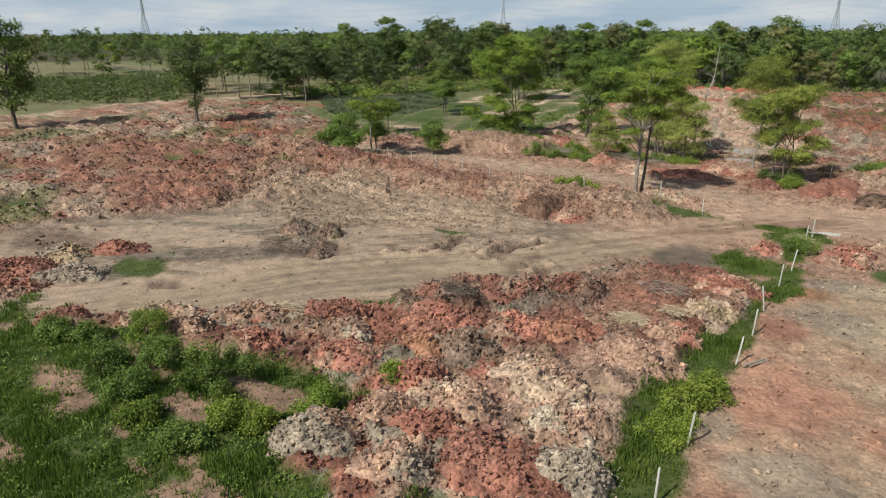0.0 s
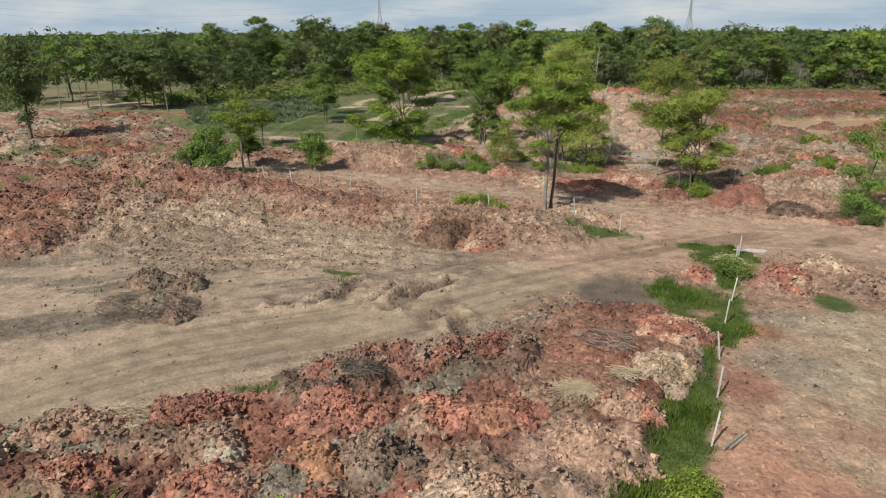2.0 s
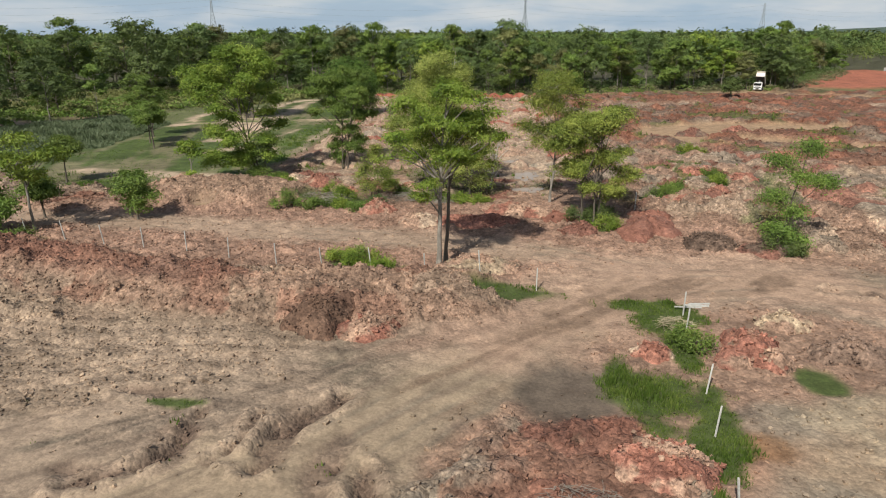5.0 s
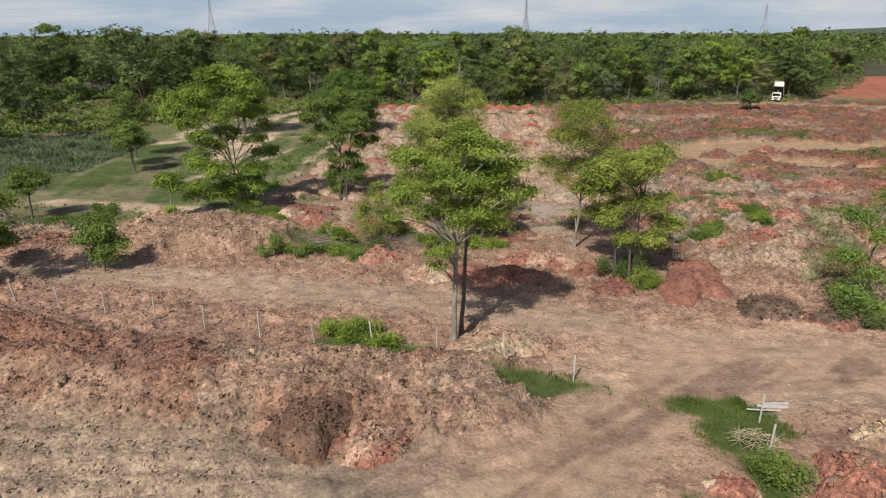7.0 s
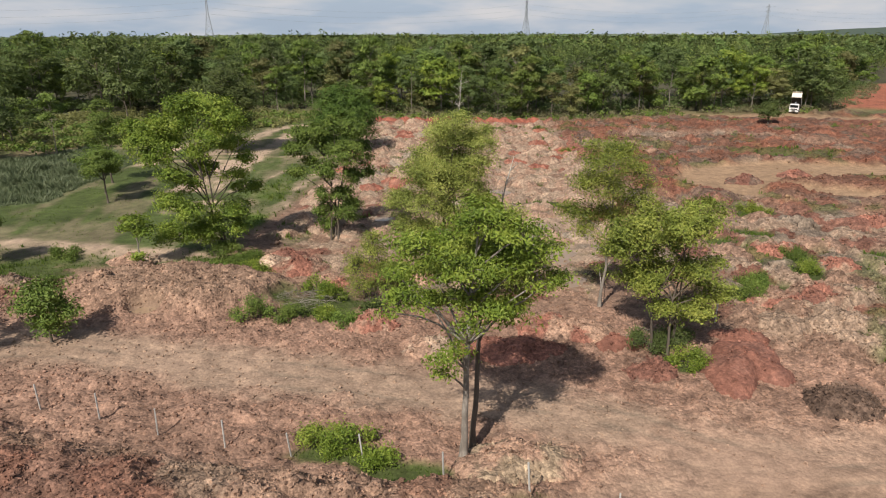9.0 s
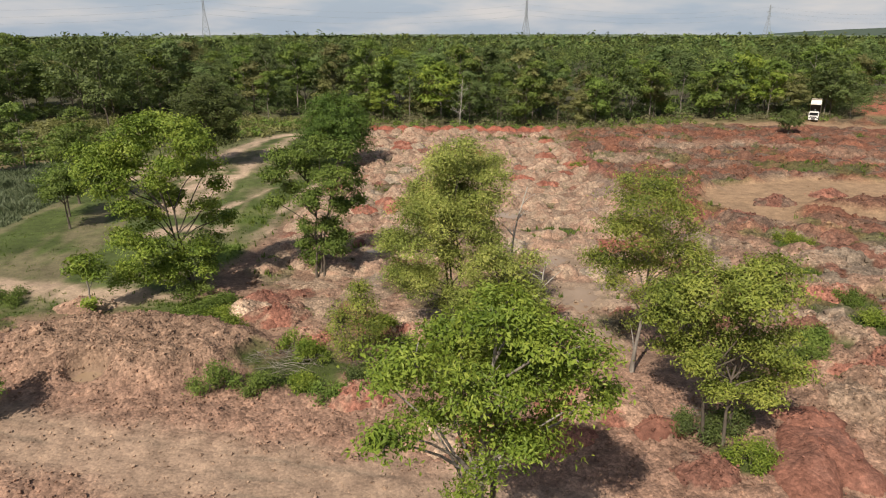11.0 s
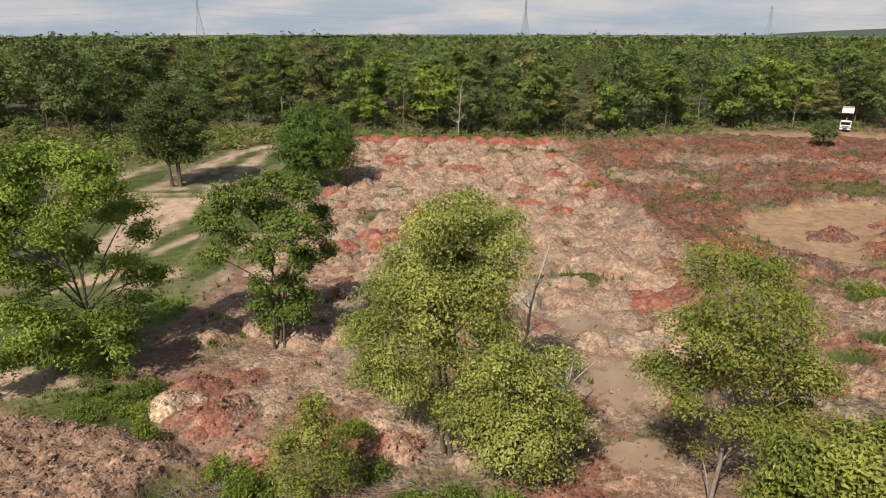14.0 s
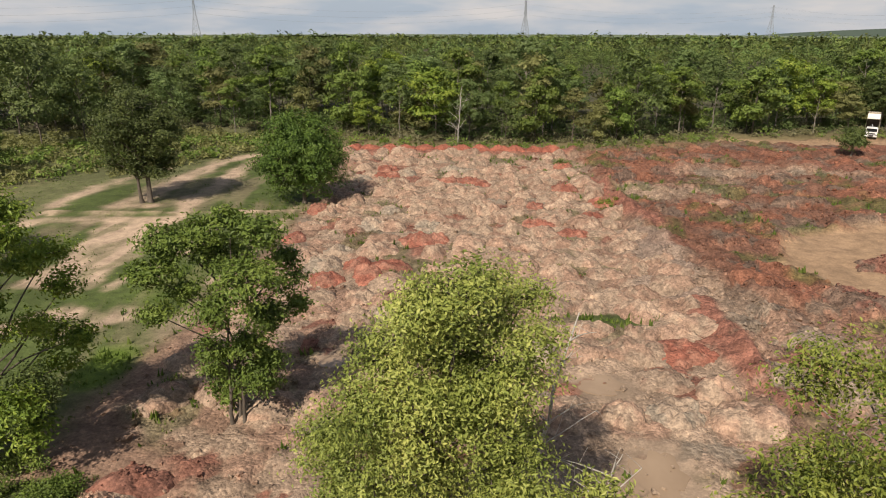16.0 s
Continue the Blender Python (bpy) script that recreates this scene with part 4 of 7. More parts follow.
grass_patch("rough_grass", "rank green grass beside the clay rubble", 58000, (-46, -10, -2, 23), 0.21, 5, 101, None, 0.045)
grass_patch("grass_verge", "strip of green grass along the post line", 22000, (-6, 3, 8, 62), 0.18, 6, 111, None, 0.045)
grass_patch("grass_tufts", "green grass growing in patches on bare clay", 26000, (-64, 18, 58, 94), 0.2, 5, 121, None, 0.05)
grass_patch("grass_tufts", "thin green grass on the muddy flat", 30000, (-64, -12, 20, 58), 0.16, 5, 161, None, 0.05)
grass_patch("meadow_turf", "short turf of the worn clearing", 30000, (-96, -38, 88, 176), 0.11, 3, 131, None, 0.06)
grass_patch("weed_tufts", "sparse green weeds between tipped loads", 30000, (-45, 60, 94, 190), 0.34, 5, 141, None, 0.09)

_x, _y, _h, _c, _r = scatter(700, -44, -12, 7, 23, 2, 151)
_d = _r.normal(size=(len(_x), 5, 3)) * np.array((1, 1, 0.4))
_cent = np.stack([_x, _y, _h + 0.12], 1)[:, None] + _d * 0.14 + np.array((0, 0, 0.06))
WEEDS = (_cent.reshape(-1, 3), 153)
# tall grey-green reeds
_r = np.random.default_rng(55)
_x, _y = -100 + 32 * _r.random(16000), 102 + 45 * _r.random(16000)
_k = area(_x, _y, TALL_GRASS, 0.6) > 0.5
_x, _y = _x[_k], _y[_k]
v, f = blades(_x, _y, np.zeros_like(_x), 0.25 + 0.3 * _r.random(len(_x)) + 0.7 * smooth(0.45, 0.7, fbm(_x, _y, 3, 3, 57)), 6, 56, 0.075, 1.3)
tagged(new("tall_reeds", mesh_of("tall_reeds", v, f, REED)), "stand of tall grey-green reed grass", "reeds", kind="stuff")


# ---- trees ----
def leaves(centres, per, spread, size, seed, flat=0.6, upward=0.7, out=None, loose=0.6, slim=0.3):
    """Folded leaves round the centres: (n,4) quads."""
    r = np.random.default_rng(seed)
    k = len(centres) * per
    p = np.repeat(centres, per, 0) + r.normal(size=(k, 3)) * spread * np.array((1, 1, flat))
    if out is None:
        nrm = r.normal(size=(k, 3)) + np.array((0, 0, upward * 1.6))
    else:
        nrm = r.normal(size=(k, 3)) * loose + np.repeat(out, per, 0) * 1.2 + np.array((0, 0, upward * 0.6))
    nrm /= np.linalg.norm(nrm, axis=1)[:, None]
    a = np.cross(nrm, r.normal(size=(k, 3)))
    a /= np.linalg.norm(a, axis=1)[:, None] + 1e-9
    b = np.cross(nrm, a)
    s = size * (0.6 + 0.8 * r.random((k, 1)))
    v = np.stack([p - a * s * 0.6, p + b * s * slim + nrm * s * 0.1, p + a * s * 0.6 - nrm * s * 0.08, p - b * s * slim + nrm * s * 0.1], 1).reshape(-1, 3)
    return v, np.arange(k * 4).reshape(-1, 4)


v, f = leaves(WEEDS[0], 5, 0.1, 0.11, WEEDS[1])
tagged(new("meadow_weeds", mesh_of("meadow_weeds", v, f, LEAF_GREEN)), "broad-leaved weeds in the near grass", "weeds", kind="stuff")


def bent(p, q, r, sag=0.12, k=5):
    """A limb from p to q: it rises first and then leans out, a little crooked."""
    p, q = np.asarray(p, float), np.asarray(q, float)
    far = np.linalg.norm(q - p)
    t = np.linspace(0, 1, k)[:, None]
    mid = (p + q) / 2 + np.array((0, 0, far * sag)) + r.normal(size=3) * far * sag * 0.35
    line = p * (1 - t) ** 2 + 2 * mid * t * (1 - t) + q * t * t
    line[1:-1] += r.normal(size=(k - 2, 3)) * far * min(sag, 0.1) * 0.12
    return line


def tree(name, x, y, height, lobes, leaf_mat, bark, label, category="tree", stems=((0, 0),), trunk_r=0.16, split=0.35, clumps=220, per=26, leaf=0.2,
         spread=0.38, seed=1, twig=0.28, shell=0.55, flat=0.6, upward=0.7, group="", sink=0.1, at_ground=True, crook=0.06, merge=False, loose=0.6, slim=0.27, bough=0.22):
    """A tree of trunk, branches and crown. lobes: (x, y, z, rx, ry, rz) of the crown's masses, from the trunk's foot."""
    r = np.random.default_rng(seed)
    z0 = height_at(x, y) if at_ground else 0.0
    root = new(name)
    root.location = (x, y, z0)
    tagged(root, label, category, group)
    trunk, limbs = Build(), Build()
    lob = np.array(lobes, float)
    tops, lines = [], []
    for sx, sy in stems:
        mean = lob[:, :3].mean(0)
        top = np.array((mean[0] * 0.6 + sx * 1.2, mean[1] * 0.6 + sy * 1.2, height * split))
        line = bent((sx, sy, -sink), top, r, crook, 7)
        trunk.tube(line, np.linspace(1.0, 0.62, 7) * trunk_r * (1.25 if len(stems) == 1 else 0.8) * (1 + 0.5 * (np.arange(7) == 0)), 8)
        tops.append(top)
        lines.append(line)
    order = np.argsort(-lob[:, 2])
    spines = []
    for k, (stem, top) in enumerate(zip(lines, tops)):
        lead = bent(top, lob[order[k % len(lob)], :3], r, 0.06, 6)
        trunk.tube(lead, np.linspace(0.62, 0.16, 6) * trunk_r * (1.15 if len(stems) == 1 else 0.75), 6)
        spines.append(np.concatenate([stem, lead[1:]]))
    for i, (cx, cy, cz, rx, ry, rz) in enumerate(lob):
        if i in order[:len(tops)]:
            continue
        spine = spines[int(np.argmin([np.hypot(s[-1, 0] - cx, s[-1, 1] - cy) for s in spines]))]
        reach = np.hypot(spine[6, 0] - cx, spine[6, 1] - cy)
        start_z = max(min(height * split * 0.8, cz * 0.7), cz - 0.8 * reach - 0.5)
        start = spine[int(np.argmin(np.abs(spine[:, 2] - start_z)))]
        end = np.array((cx, cy, cz - rz * 0.1))
        one = trunk if merge else Build()
        one.tube(bent(start, end, r, 0.16, 6), np.linspace(0.4, 0.1, 6) * trunk_r + 0.008, 4 if merge else 5)
        if not merge:
            part_of("limb", one.mesh("limb", bark, None, True), root)
    weight = (lob[:, 3] * lob[:, 4] * lob[:, 5]) ** 0.67
    pick = r.choice(len(lob), clumps, p=weight / weight.sum())
    dirs = r.normal(size=(clumps, 3))
    dirs[:, 2] = np.abs(dirs[:, 2]) * np.where(r.random(clumps) < 0.72, 1, -1)
    dirs /= np.linalg.norm(dirs, axis=1)[:, None]
    rad = shell + (1 - shell) * r.random((clumps, 1)) ** 0.6
    ragged = 0.66 + 0.72 * r.random((clumps, 1)) ** 1.7
    cent = lob[pick, :3] + dirs * rad * ragged * lob[pick, 3:]
    if bough:
        hubs = cent[r.choice(clumps, clumps // 9, replace=False)]
        nearest = np.argmin(((cent[:, None] - hubs[None]) ** 2).sum(2), 1)
        cent = cent + bough * (hubs[nearest] - cent) * np.array((1, 1, 0.8))
    for c, i in zip(cent, pick):
        if r.random() < twig:
            start = lob[i, :3] * 0.8 + 0.2 * c - np.array((0, 0, lob[i, 5] * 0.25))
            limbs.tube(bent(start, c, r, 0.12, 4), np.linspace(0.2, 0.05, 4) * trunk_r + 0.006, 4)
    part_of("trunk", trunk.mesh("trunk", bark, None, True), root)
    if limbs.n:
        tagged(part_of("twig", limbs.mesh("twig", bark, None, True), root), kind="stuff")
    v, f = leaves(cent, per, spread, leaf, seed + 1, flat, upward, dirs, loose, slim)
    v[:, 2] = np.maximum(v[:, 2], 0.05)
    part_of("crown", mesh_of("crown", v, f, leaf_mat), root)
    return root


def ring_lobes(n, radius, z, rx, rz, seed, top=None, jitter=0.3):
    r = np.random.default_rng(seed)
    out = []
    for i in range(n):
        a = 2 * np.pi * (i + 0.5 * r.random()) / n
        d = radius * (1 + jitter * (r.random() - 0.5) * 2)
        s = 1 + jitter * (r.random() - 0.5) * 2
        out.append((np.cos(a) * d, np.sin(a) * d, z + (r.random() - 0.5) * rz * 1.4, rx * s, rx * s, rz * s))
    if top:
        out.append(top)
    return out


def dome_lobes(n, rx, zc, rz, size, seed, squash=0.6, low=0.5):
    """Masses of foliage spread over a ragged dome."""
    r = np.random.default_rng(seed)
    out = []
    for i in range(n):
        a, zd = i * 2.4 + 0.8 * r.random(), 1 - (1 + low) * (i + 0.5) / n
        k, s = 0.62 + 0.42 * r.random(), size * (0.7 + 0.6 * r.random())
        across = math.sqrt(max(0.0, 1 - zd * zd)) * rx * k
        out.append((math.cos(a) * across, math.sin(a) * across, zc + zd * rz * k, s, s, s * squash))
    return out


# masses of foliage of the nearer trees, from the foot: x, y, z and half width
def masses(squash, *groups):
    return [(x, y, z, r, r, max(0.35, r * squash)) for rows in groups for x, y, z, r in rows]


FRONT_UPPER = [(0.7, 0.0, 12.8, 1.2), (1.2, 0.2, 12.2, 1.7), (2.6, -0.8, 12.0, 1.3), (-1.8, -2.1, 11.8, 1.3), (3.4, 0.0, 11.0, 1.1), (-0.8, 2.8, 10.5, 1.5), (0.2, -0.6, 10.3, 1.8), (1.7, 0.4, 10.3, 1.5), (1.9, 2.8, 10.3, 1.3),
        (-2.3, -2.5, 9.7, 1.0), (3.5, 0.1, 9.5, 0.8), (4.3, 1.1, 9.4, 0.8), (-3.5, 1.7, 9.1, 1.0)]
FRONT_LOWER = [(-1.7, 2.8, 9.0, 1.0), (1.5, -0.9, 8.6, 0.9), (0.2, 0.3, 8.5, 1.3), (-3.3, -0.9, 8.2, 0.5), (0.1, -2.3, 8.2, 0.6), (2.5, 1.6, 8.1, 0.8), (1.3, -1.3, 8.1, 0.5), (-1.8, 1.4, 7.8, 1.0), (-0.4, -0.6, 6.5, 0.6),
        (-1.0, -1.9, 6.5, 0.5), (0.0, 1.6, 5.6, 0.6), (-0.8, -1.5, 5.5, 0.5)]
FRONT_MASSES = masses(0.42, FRONT_UPPER, FRONT_LOWER)
YELLOW_UPPER = [(0.5, -1.3, 13.4, 1.6), (-0.9, -1.2, 12.4, 1.4), (2.4, 0.8, 12.3, 0.8), (1.4, 1.7, 11.7, 1.6), (2.6, -1.4, 11.7, 1.0), (0.2, 0.2, 11.6, 2.0), (-2.0, 0.3, 10.3, 1.6), (2.2, -1.2, 10.3, 1.3), (0.1, 1.3, 9.7, 1.9),
        (0.9, -0.5, 9.7, 1.4), (-1.2, -1.7, 9.7, 1.6), (-2.5, -1.8, 9.3, 1.6), (1.4, -0.8, 8.6, 1.5), (-0.6, -1.3, 8.5, 1.9)]
YELLOW_LOWER = [(-1.0, 0.6, 8.0, 1.9), (1.5, 0.9, 7.8, 1.3), (2.4, -0.5, 7.0, 1.3), (-4.3, -0.2, 7.0, 1.3), (-2.5, -1.5, 6.9, 1.8), (-0.3, -0.4, 6.1, 1.3), (1.6, -1.0, 5.6, 1.5), (-3.8, 0.0, 4.7, 1.3), (-1.8, -0.5, 4.7, 1.3),
        (-2.6, -1.0, 4.4, 1.4), (0.6, -1.5, 3.7, 1.4), (-3.6, 0.7, 3.3, 0.9), (-0.5, 1.0, 2.1, 1.2)]
YELLOW_MASSES = masses(0.75, YELLOW_UPPER, YELLOW_LOWER)
SHORT_UPPER = [(-0.9, -1.2, 7.0, 1.1), (1.6, 0.6, 6.3, 0.9), (0.4, -0.8, 6.2, 1.4), (1.3, -1.0, 4.6, 1.3), (-0.2, 0.3, 4.2, 1.9), (-1.5, -0.1, 3.7, 1.3)]
SHORT_LOWER = [(2.4, -0.1, 3.1, 0.8), (-2.4, -0.1, 2.9, 0.8), (-0.2, -1.1, 2.8, 2.0), (-1.7, -0.6, 2.1, 1.3), (1.5, 0.5, 1.3, 1.3)]
SHORT_MASSES = masses(0.75, SHORT_UPPER, SHORT_LOWER)
SLENDER_UPPER = [(0.6, -0.1, 12.0, 1.2), (-0.2, 2.2, 11.7, 1.3), (-0.3, -2.0, 11.4, 1.8), (-0.9, 2.4, 10.6, 1.2), (1.8, -0.1, 10.6, 1.0), (-1.6, -0.1, 9.6, 1.3), (-0.3, -1.5, 9.6, 1.7), (2.6, 0.2, 9.3, 0.9), (2.7, -0.8, 8.2, 1.2),
        (2.0, 1.1, 8.0, 1.5), (3.5, -0.4, 7.5, 0.8)]
SLENDER_LOWER = [(-2.7, 0.4, 7.5, 0.8), (0.8, -0.5, 7.4, 0.9), (-1.8, 0.7, 7.2, 1.4), (0.0, 2.0, 6.7, 1.4), (2.7, 1.0, 6.6, 0.9), (-1.5, 0.3, 5.9, 1.1), (1.6, -0.5, 5.9, 1.2), (3.0, 0.3, 5.7, 1.1), (0.3, -1.2, 5.6, 1.0),
        (2.6, 1.2, 4.8, 0.9), (0.1, 2.3, 2.2, 0.5)]
SLENDER_MASSES = masses(0.6, SLENDER_UPPER, SLENDER_LOWER)
LIME_UPPER = [(1.1, -2.1, 9.8, 0.8), (1.6, 0.6, 9.6, 1.5), (0.0, -2.1, 9.3, 1.6), (-1.5, 0.8, 8.6, 1.6), (0.5, 1.3, 8.5, 1.5), (-3.1, 1.1, 8.1, 1.3), (-0.6, -0.2, 7.9, 1.3), (-2.0, 0.6, 7.1, 1.6), (-3.6, 1.0, 6.8, 1.1)]
LIME_LOWER = [(2.5, -0.3, 6.8, 0.8), (1.1, -0.8, 6.3, 1.3), (-0.6, 1.0, 5.3, 1.6), (-1.5, -0.4, 4.8, 1.1), (2.6, -0.1, 4.6, 1.4), (-1.8, 2.1, 4.5, 1.5), (1.6, -0.8, 3.5, 1.1), (-0.2, -0.4, 3.3, 1.1), (1.6, 1.4, 2.5, 1.4)]
LIME_MASSES = masses(0.65, LIME_UPPER, LIME_LOWER)
BIG_UPPER = [(-1.5, -0.6, 14.0, 1.5), (-1.8, -2.1, 13.7, 1.7), (0.5, -0.8, 13.3, 1.9), (1.6, 0.0, 13.0, 1.1), (2.4, -2.6, 12.4, 1.5), (-2.3, -2.4, 12.2, 1.3), (-6.3, -2.2, 11.7, 1.5), (-4.2, -2.1, 11.7, 1.7), (0.8, -3.2, 11.3, 1.5),
        (-5.5, -2.8, 10.5, 1.7), (-3.9, -1.7, 10.3, 1.7), (-0.6, -2.6, 10.0, 1.3), (0.5, 3.8, 9.9, 1.2), (-0.3, 2.7, 9.5, 1.3), (-4.0, -3.6, 9.4, 1.5), (1.5, 3.1, 8.3, 1.1)]
BIG_LOWER = [(-2.9, -3.3, 7.8, 1.5), (-1.9, 1.2, 7.7, 1.5), (1.4, 0.3, 7.2, 1.3), (-3.0, -1.0, 6.6, 1.3), (2.6, 2.1, 5.8, 0.7), (1.1, 3.2, 5.4, 1.3), (-3.4, -3.3, 5.4, 1.3), (-1.7, -3.0, 4.5, 1.8), (1.9, -2.1, 4.3, 1.1),
        (0.4, 3.1, 3.6, 1.1), (-0.9, -0.6, 2.7, 1.8), (2.0, -1.7, 2.4, 1.1), (-4.2, -1.7, 2.1, 1.6), (-1.8, -1.5, 1.9, 1.6), (-4.8, -2.8, 1.7, 1.1)]
BIG_MASSES = masses(0.62, BIG_UPPER, BIG_LOWER)
UPRIGHT_UPPER = [(0.4, 0.8, 11.6, 1.3), (2.3, 0.1, 11.1, 1.3), (-1.6, 1.3, 10.8, 1.3), (-2.8, -0.3, 10.7, 1.3), (-2.9, -1.5, 9.5, 1.3), (-0.5, 1.7, 9.4, 1.7), (2.7, 1.9, 9.4, 0.9), (2.1, -1.4, 9.3, 1.7), (-2.0, -0.8, 8.2, 0.9),
        (3.0, 1.6, 8.1, 1.1)]
UPRIGHT_LOWER = [(-0.2, -1.1, 7.5, 1.3), (-3.1, -1.5, 7.3, 0.8), (3.3, 1.7, 6.8, 0.7), (2.4, 0.1, 6.8, 1.3), (-1.0, -0.6, 5.1, 1.1), (0.9, 0.3, 4.8, 1.3), (2.0, 1.1, 3.7, 0.9), (1.1, 0.6, 2.9, 1.6), (-1.6, 1.9, 2.8, 1.1),
        (-1.0, 1.1, 1.4, 1.1)]
UPRIGHT_MASSES = masses(0.7, UPRIGHT_UPPER, UPRIGHT_LOWER)

# pale straight trunk and the dark one behind it share one flat spreading crown between them
tree("tree", -14.6, 64.9, 12.5, FRONT_MASSES,
     LEAF_BRIGHT, BARK_PALE, "tall tree with pale straight trunk and flat spreading green crown", trunk_r=0.15, split=0.6, clumps=640, per=40, leaf=0.15, spread=0.27, seed=21, flat=0.45, slim=0.26, upward=0.8, crook=0.015, shell=0.7, twig=0.25)
tree("tree", -14.2, 66.0, 11.5, [(1.6, 1.0, 9.6, 2.0, 1.9, 0.8), (-1.6, 1.2, 9.4, 1.8, 1.8, 0.8), (0.4, 1.5, 10.6, 1.9, 1.9, 0.8), (1.2, -0.5, 7.9, 1.5, 1.4, 0.6)],
     LEAF_BRIGHT, BARK, "tree with dark leaning trunk beside the pale one", trunk_r=0.13, split=0.6, clumps=220, per=34, leaf=0.165, spread=0.3, seed=23, flat=0.45, slim=0.26, upward=0.8, crook=0.03)
tree("tree", -17.3, 88.2, 14.2, YELLOW_MASSES,
     LEAF_YELLOW, BARK, "tall dense yellow-green tree on churned clay", stems=((0, 0), (0.5, 0.3), (-0.4, 0.4)), trunk_r=0.14, split=0.4, clumps=1500, per=50, leaf=0.13, spread=0.32, seed=31, shell=0.5, loose=0.75)
tree("tree", -13.8, 86.6, 8.4, SHORT_MASSES,
     LEAF_YELLOW, BARK, "shorter yellow-green tree beside the tall one", trunk_r=0.12, split=0.35, clumps=430, per=42, leaf=0.15, spread=0.34, seed=33, shell=0.6)
tree("tree", -2.3, 77.4, 10.4, LIME_MASSES,
     LEAF_LIME, BARK, "yellow-green tree with several stems above red earth", stems=((-0.7, 0.2), (0.2, -0.2), (0.7, 0.4)), trunk_r=0.13, split=0.38, clumps=800, per=42, leaf=0.155, spread=0.27, seed=41, shell=0.5)
tree("tree", -5.6, 84.5, 13.0, SLENDER_MASSES,
     LEAF_LIME, BARK_PALE, "slender mottled-trunked tree with airy yellow-green crown", trunk_r=0.095, split=0.45, clumps=640, per=40, leaf=0.14, spread=0.36, seed=43, flat=0.6, crook=0.09)
tree("tree", -39.7, 95.2, 14.6, BIG_MASSES,
     LEAF_BRIGHT, BARK, "large open tree with loose bright green foliage", stems=((0, 0), (-0.5, 0.3)), trunk_r=0.14, split=0.34, clumps=1150, per=40, leaf=0.2, spread=0.34, seed=51, flat=0.55, upward=0.8, shell=0.45, crook=0.08)
tree("tree", -39.0, 94.9, 5.6, [(0.5, 0, 3.9, 1.2, 1.2, 1.3), (0.2, 0, 2.6, 1.0, 1.0, 1.0)], LEAF_DARK, BARK, "small dark tree under the large open one", trunk_r=0.08, split=0.35, clumps=110, per=30, leaf=0.2, seed=53)
tree("tree", -30.2, 99.3, 12.6, UPRIGHT_MASSES,
     LEAF_GREEN, BARK, "mid-green tree of upright stems on pale clay", stems=((-0.3, 0), (0.35, 0.1), (0, 0.35)), trunk_r=0.13, split=0.32, clumps=700, per=38, leaf=0.2, spread=0.28, seed=61, shell=0.45)
tree("tree", -40.6, 146.2, 11.2, [(0, 0, 6.4, 4.6, 4.6, 4.2), (-1.8, -0.6, 4.6, 3.6, 3.6, 3.4), (2.2, 0.3, 4.8, 3.2, 3.4, 3.4), (-0.4, 0, 8.6, 2.8, 2.8, 2.3)],
     LEAF_LUSH, BARK, "round dense green tree at the edge of the clearing", trunk_r=0.22, split=0.25, clumps=1100, per=28, leaf=0.27, spread=0.42, seed=71, shell=0.85, loose=0.5)
tree("tree", -60.2, 144.2, 14.6, ring_lobes(7, 3.3, 9.6, 2.4, 1.8, 81, (0, 0, 12.4, 2.8, 2.8, 2.0)) + [(0.3, 0, 4.6, 2.2, 2.2, 1.4), (-1.8, 0.4, 4.2, 1.6, 1.6, 1.0), (2.2, -0.3, 4.0, 1.6, 1.6, 1.0), (1.5, 0, 6.6, 2.2, 2.2, 1.4), (-2.4, 0.5, 6.8, 2.0, 2.0, 1.3), (-3.2, -0.8, 5.2, 1.6, 1.6, 1.0), (3.0, 0.3, 5.2, 1.6, 1.6, 1.0), (-4.4, 0, 7.6, 1.7, 1.7, 1.2), (4.3, 0.2, 7.8, 1.7, 1.7, 1.2)],
     LEAF_DARK, BARK, "broad dark olive tree standing in worn turf", stems=((-0.6, 0), (0.5, 0.2), (0.1, 0.5)), trunk_r=0.3, split=0.24, clumps=900, per=28, leaf=0.28, spread=0.45, seed=83, shell=0.6)
tree("shrub", -43.7, 75.0, 4.9, [(0, 0, 3.6, 1.5, 1.5, 1.0), (-0.9, 0, 2.6, 1.2, 1.2, 0.9), (0.9, 0.2, 2.2, 1.2, 1.2, 0.9), (0, -0.2, 1.2, 1.3, 1.2, 0.9)], LEAF_GREEN, BARK,
     "leafy green shrub standing on bare pink clay", "shrub", trunk_r=0.08, split=0.3, clumps=210, per=26, leaf=0.2, spread=0.3, seed=91)
tree("sapling", -45.4, 89.5, 5.0, [(0, 0, 4.4, 1.2, 1.2, 0.5), (-0.8, 0, 3.6, 0.9, 0.9, 0.35), (0.9, 0.1, 3.4, 1.0, 0.9, 0.35), (0, 0, 1.0, 0.5, 0.5, 0.5)], LEAF_BRIGHT, BARK_PALE,
     "thin green sapling with pale stem", "sapling", trunk_r=0.07, split=0.5, clumps=80, per=26, leaf=0.22, spread=0.3, seed=93, flat=0.4)
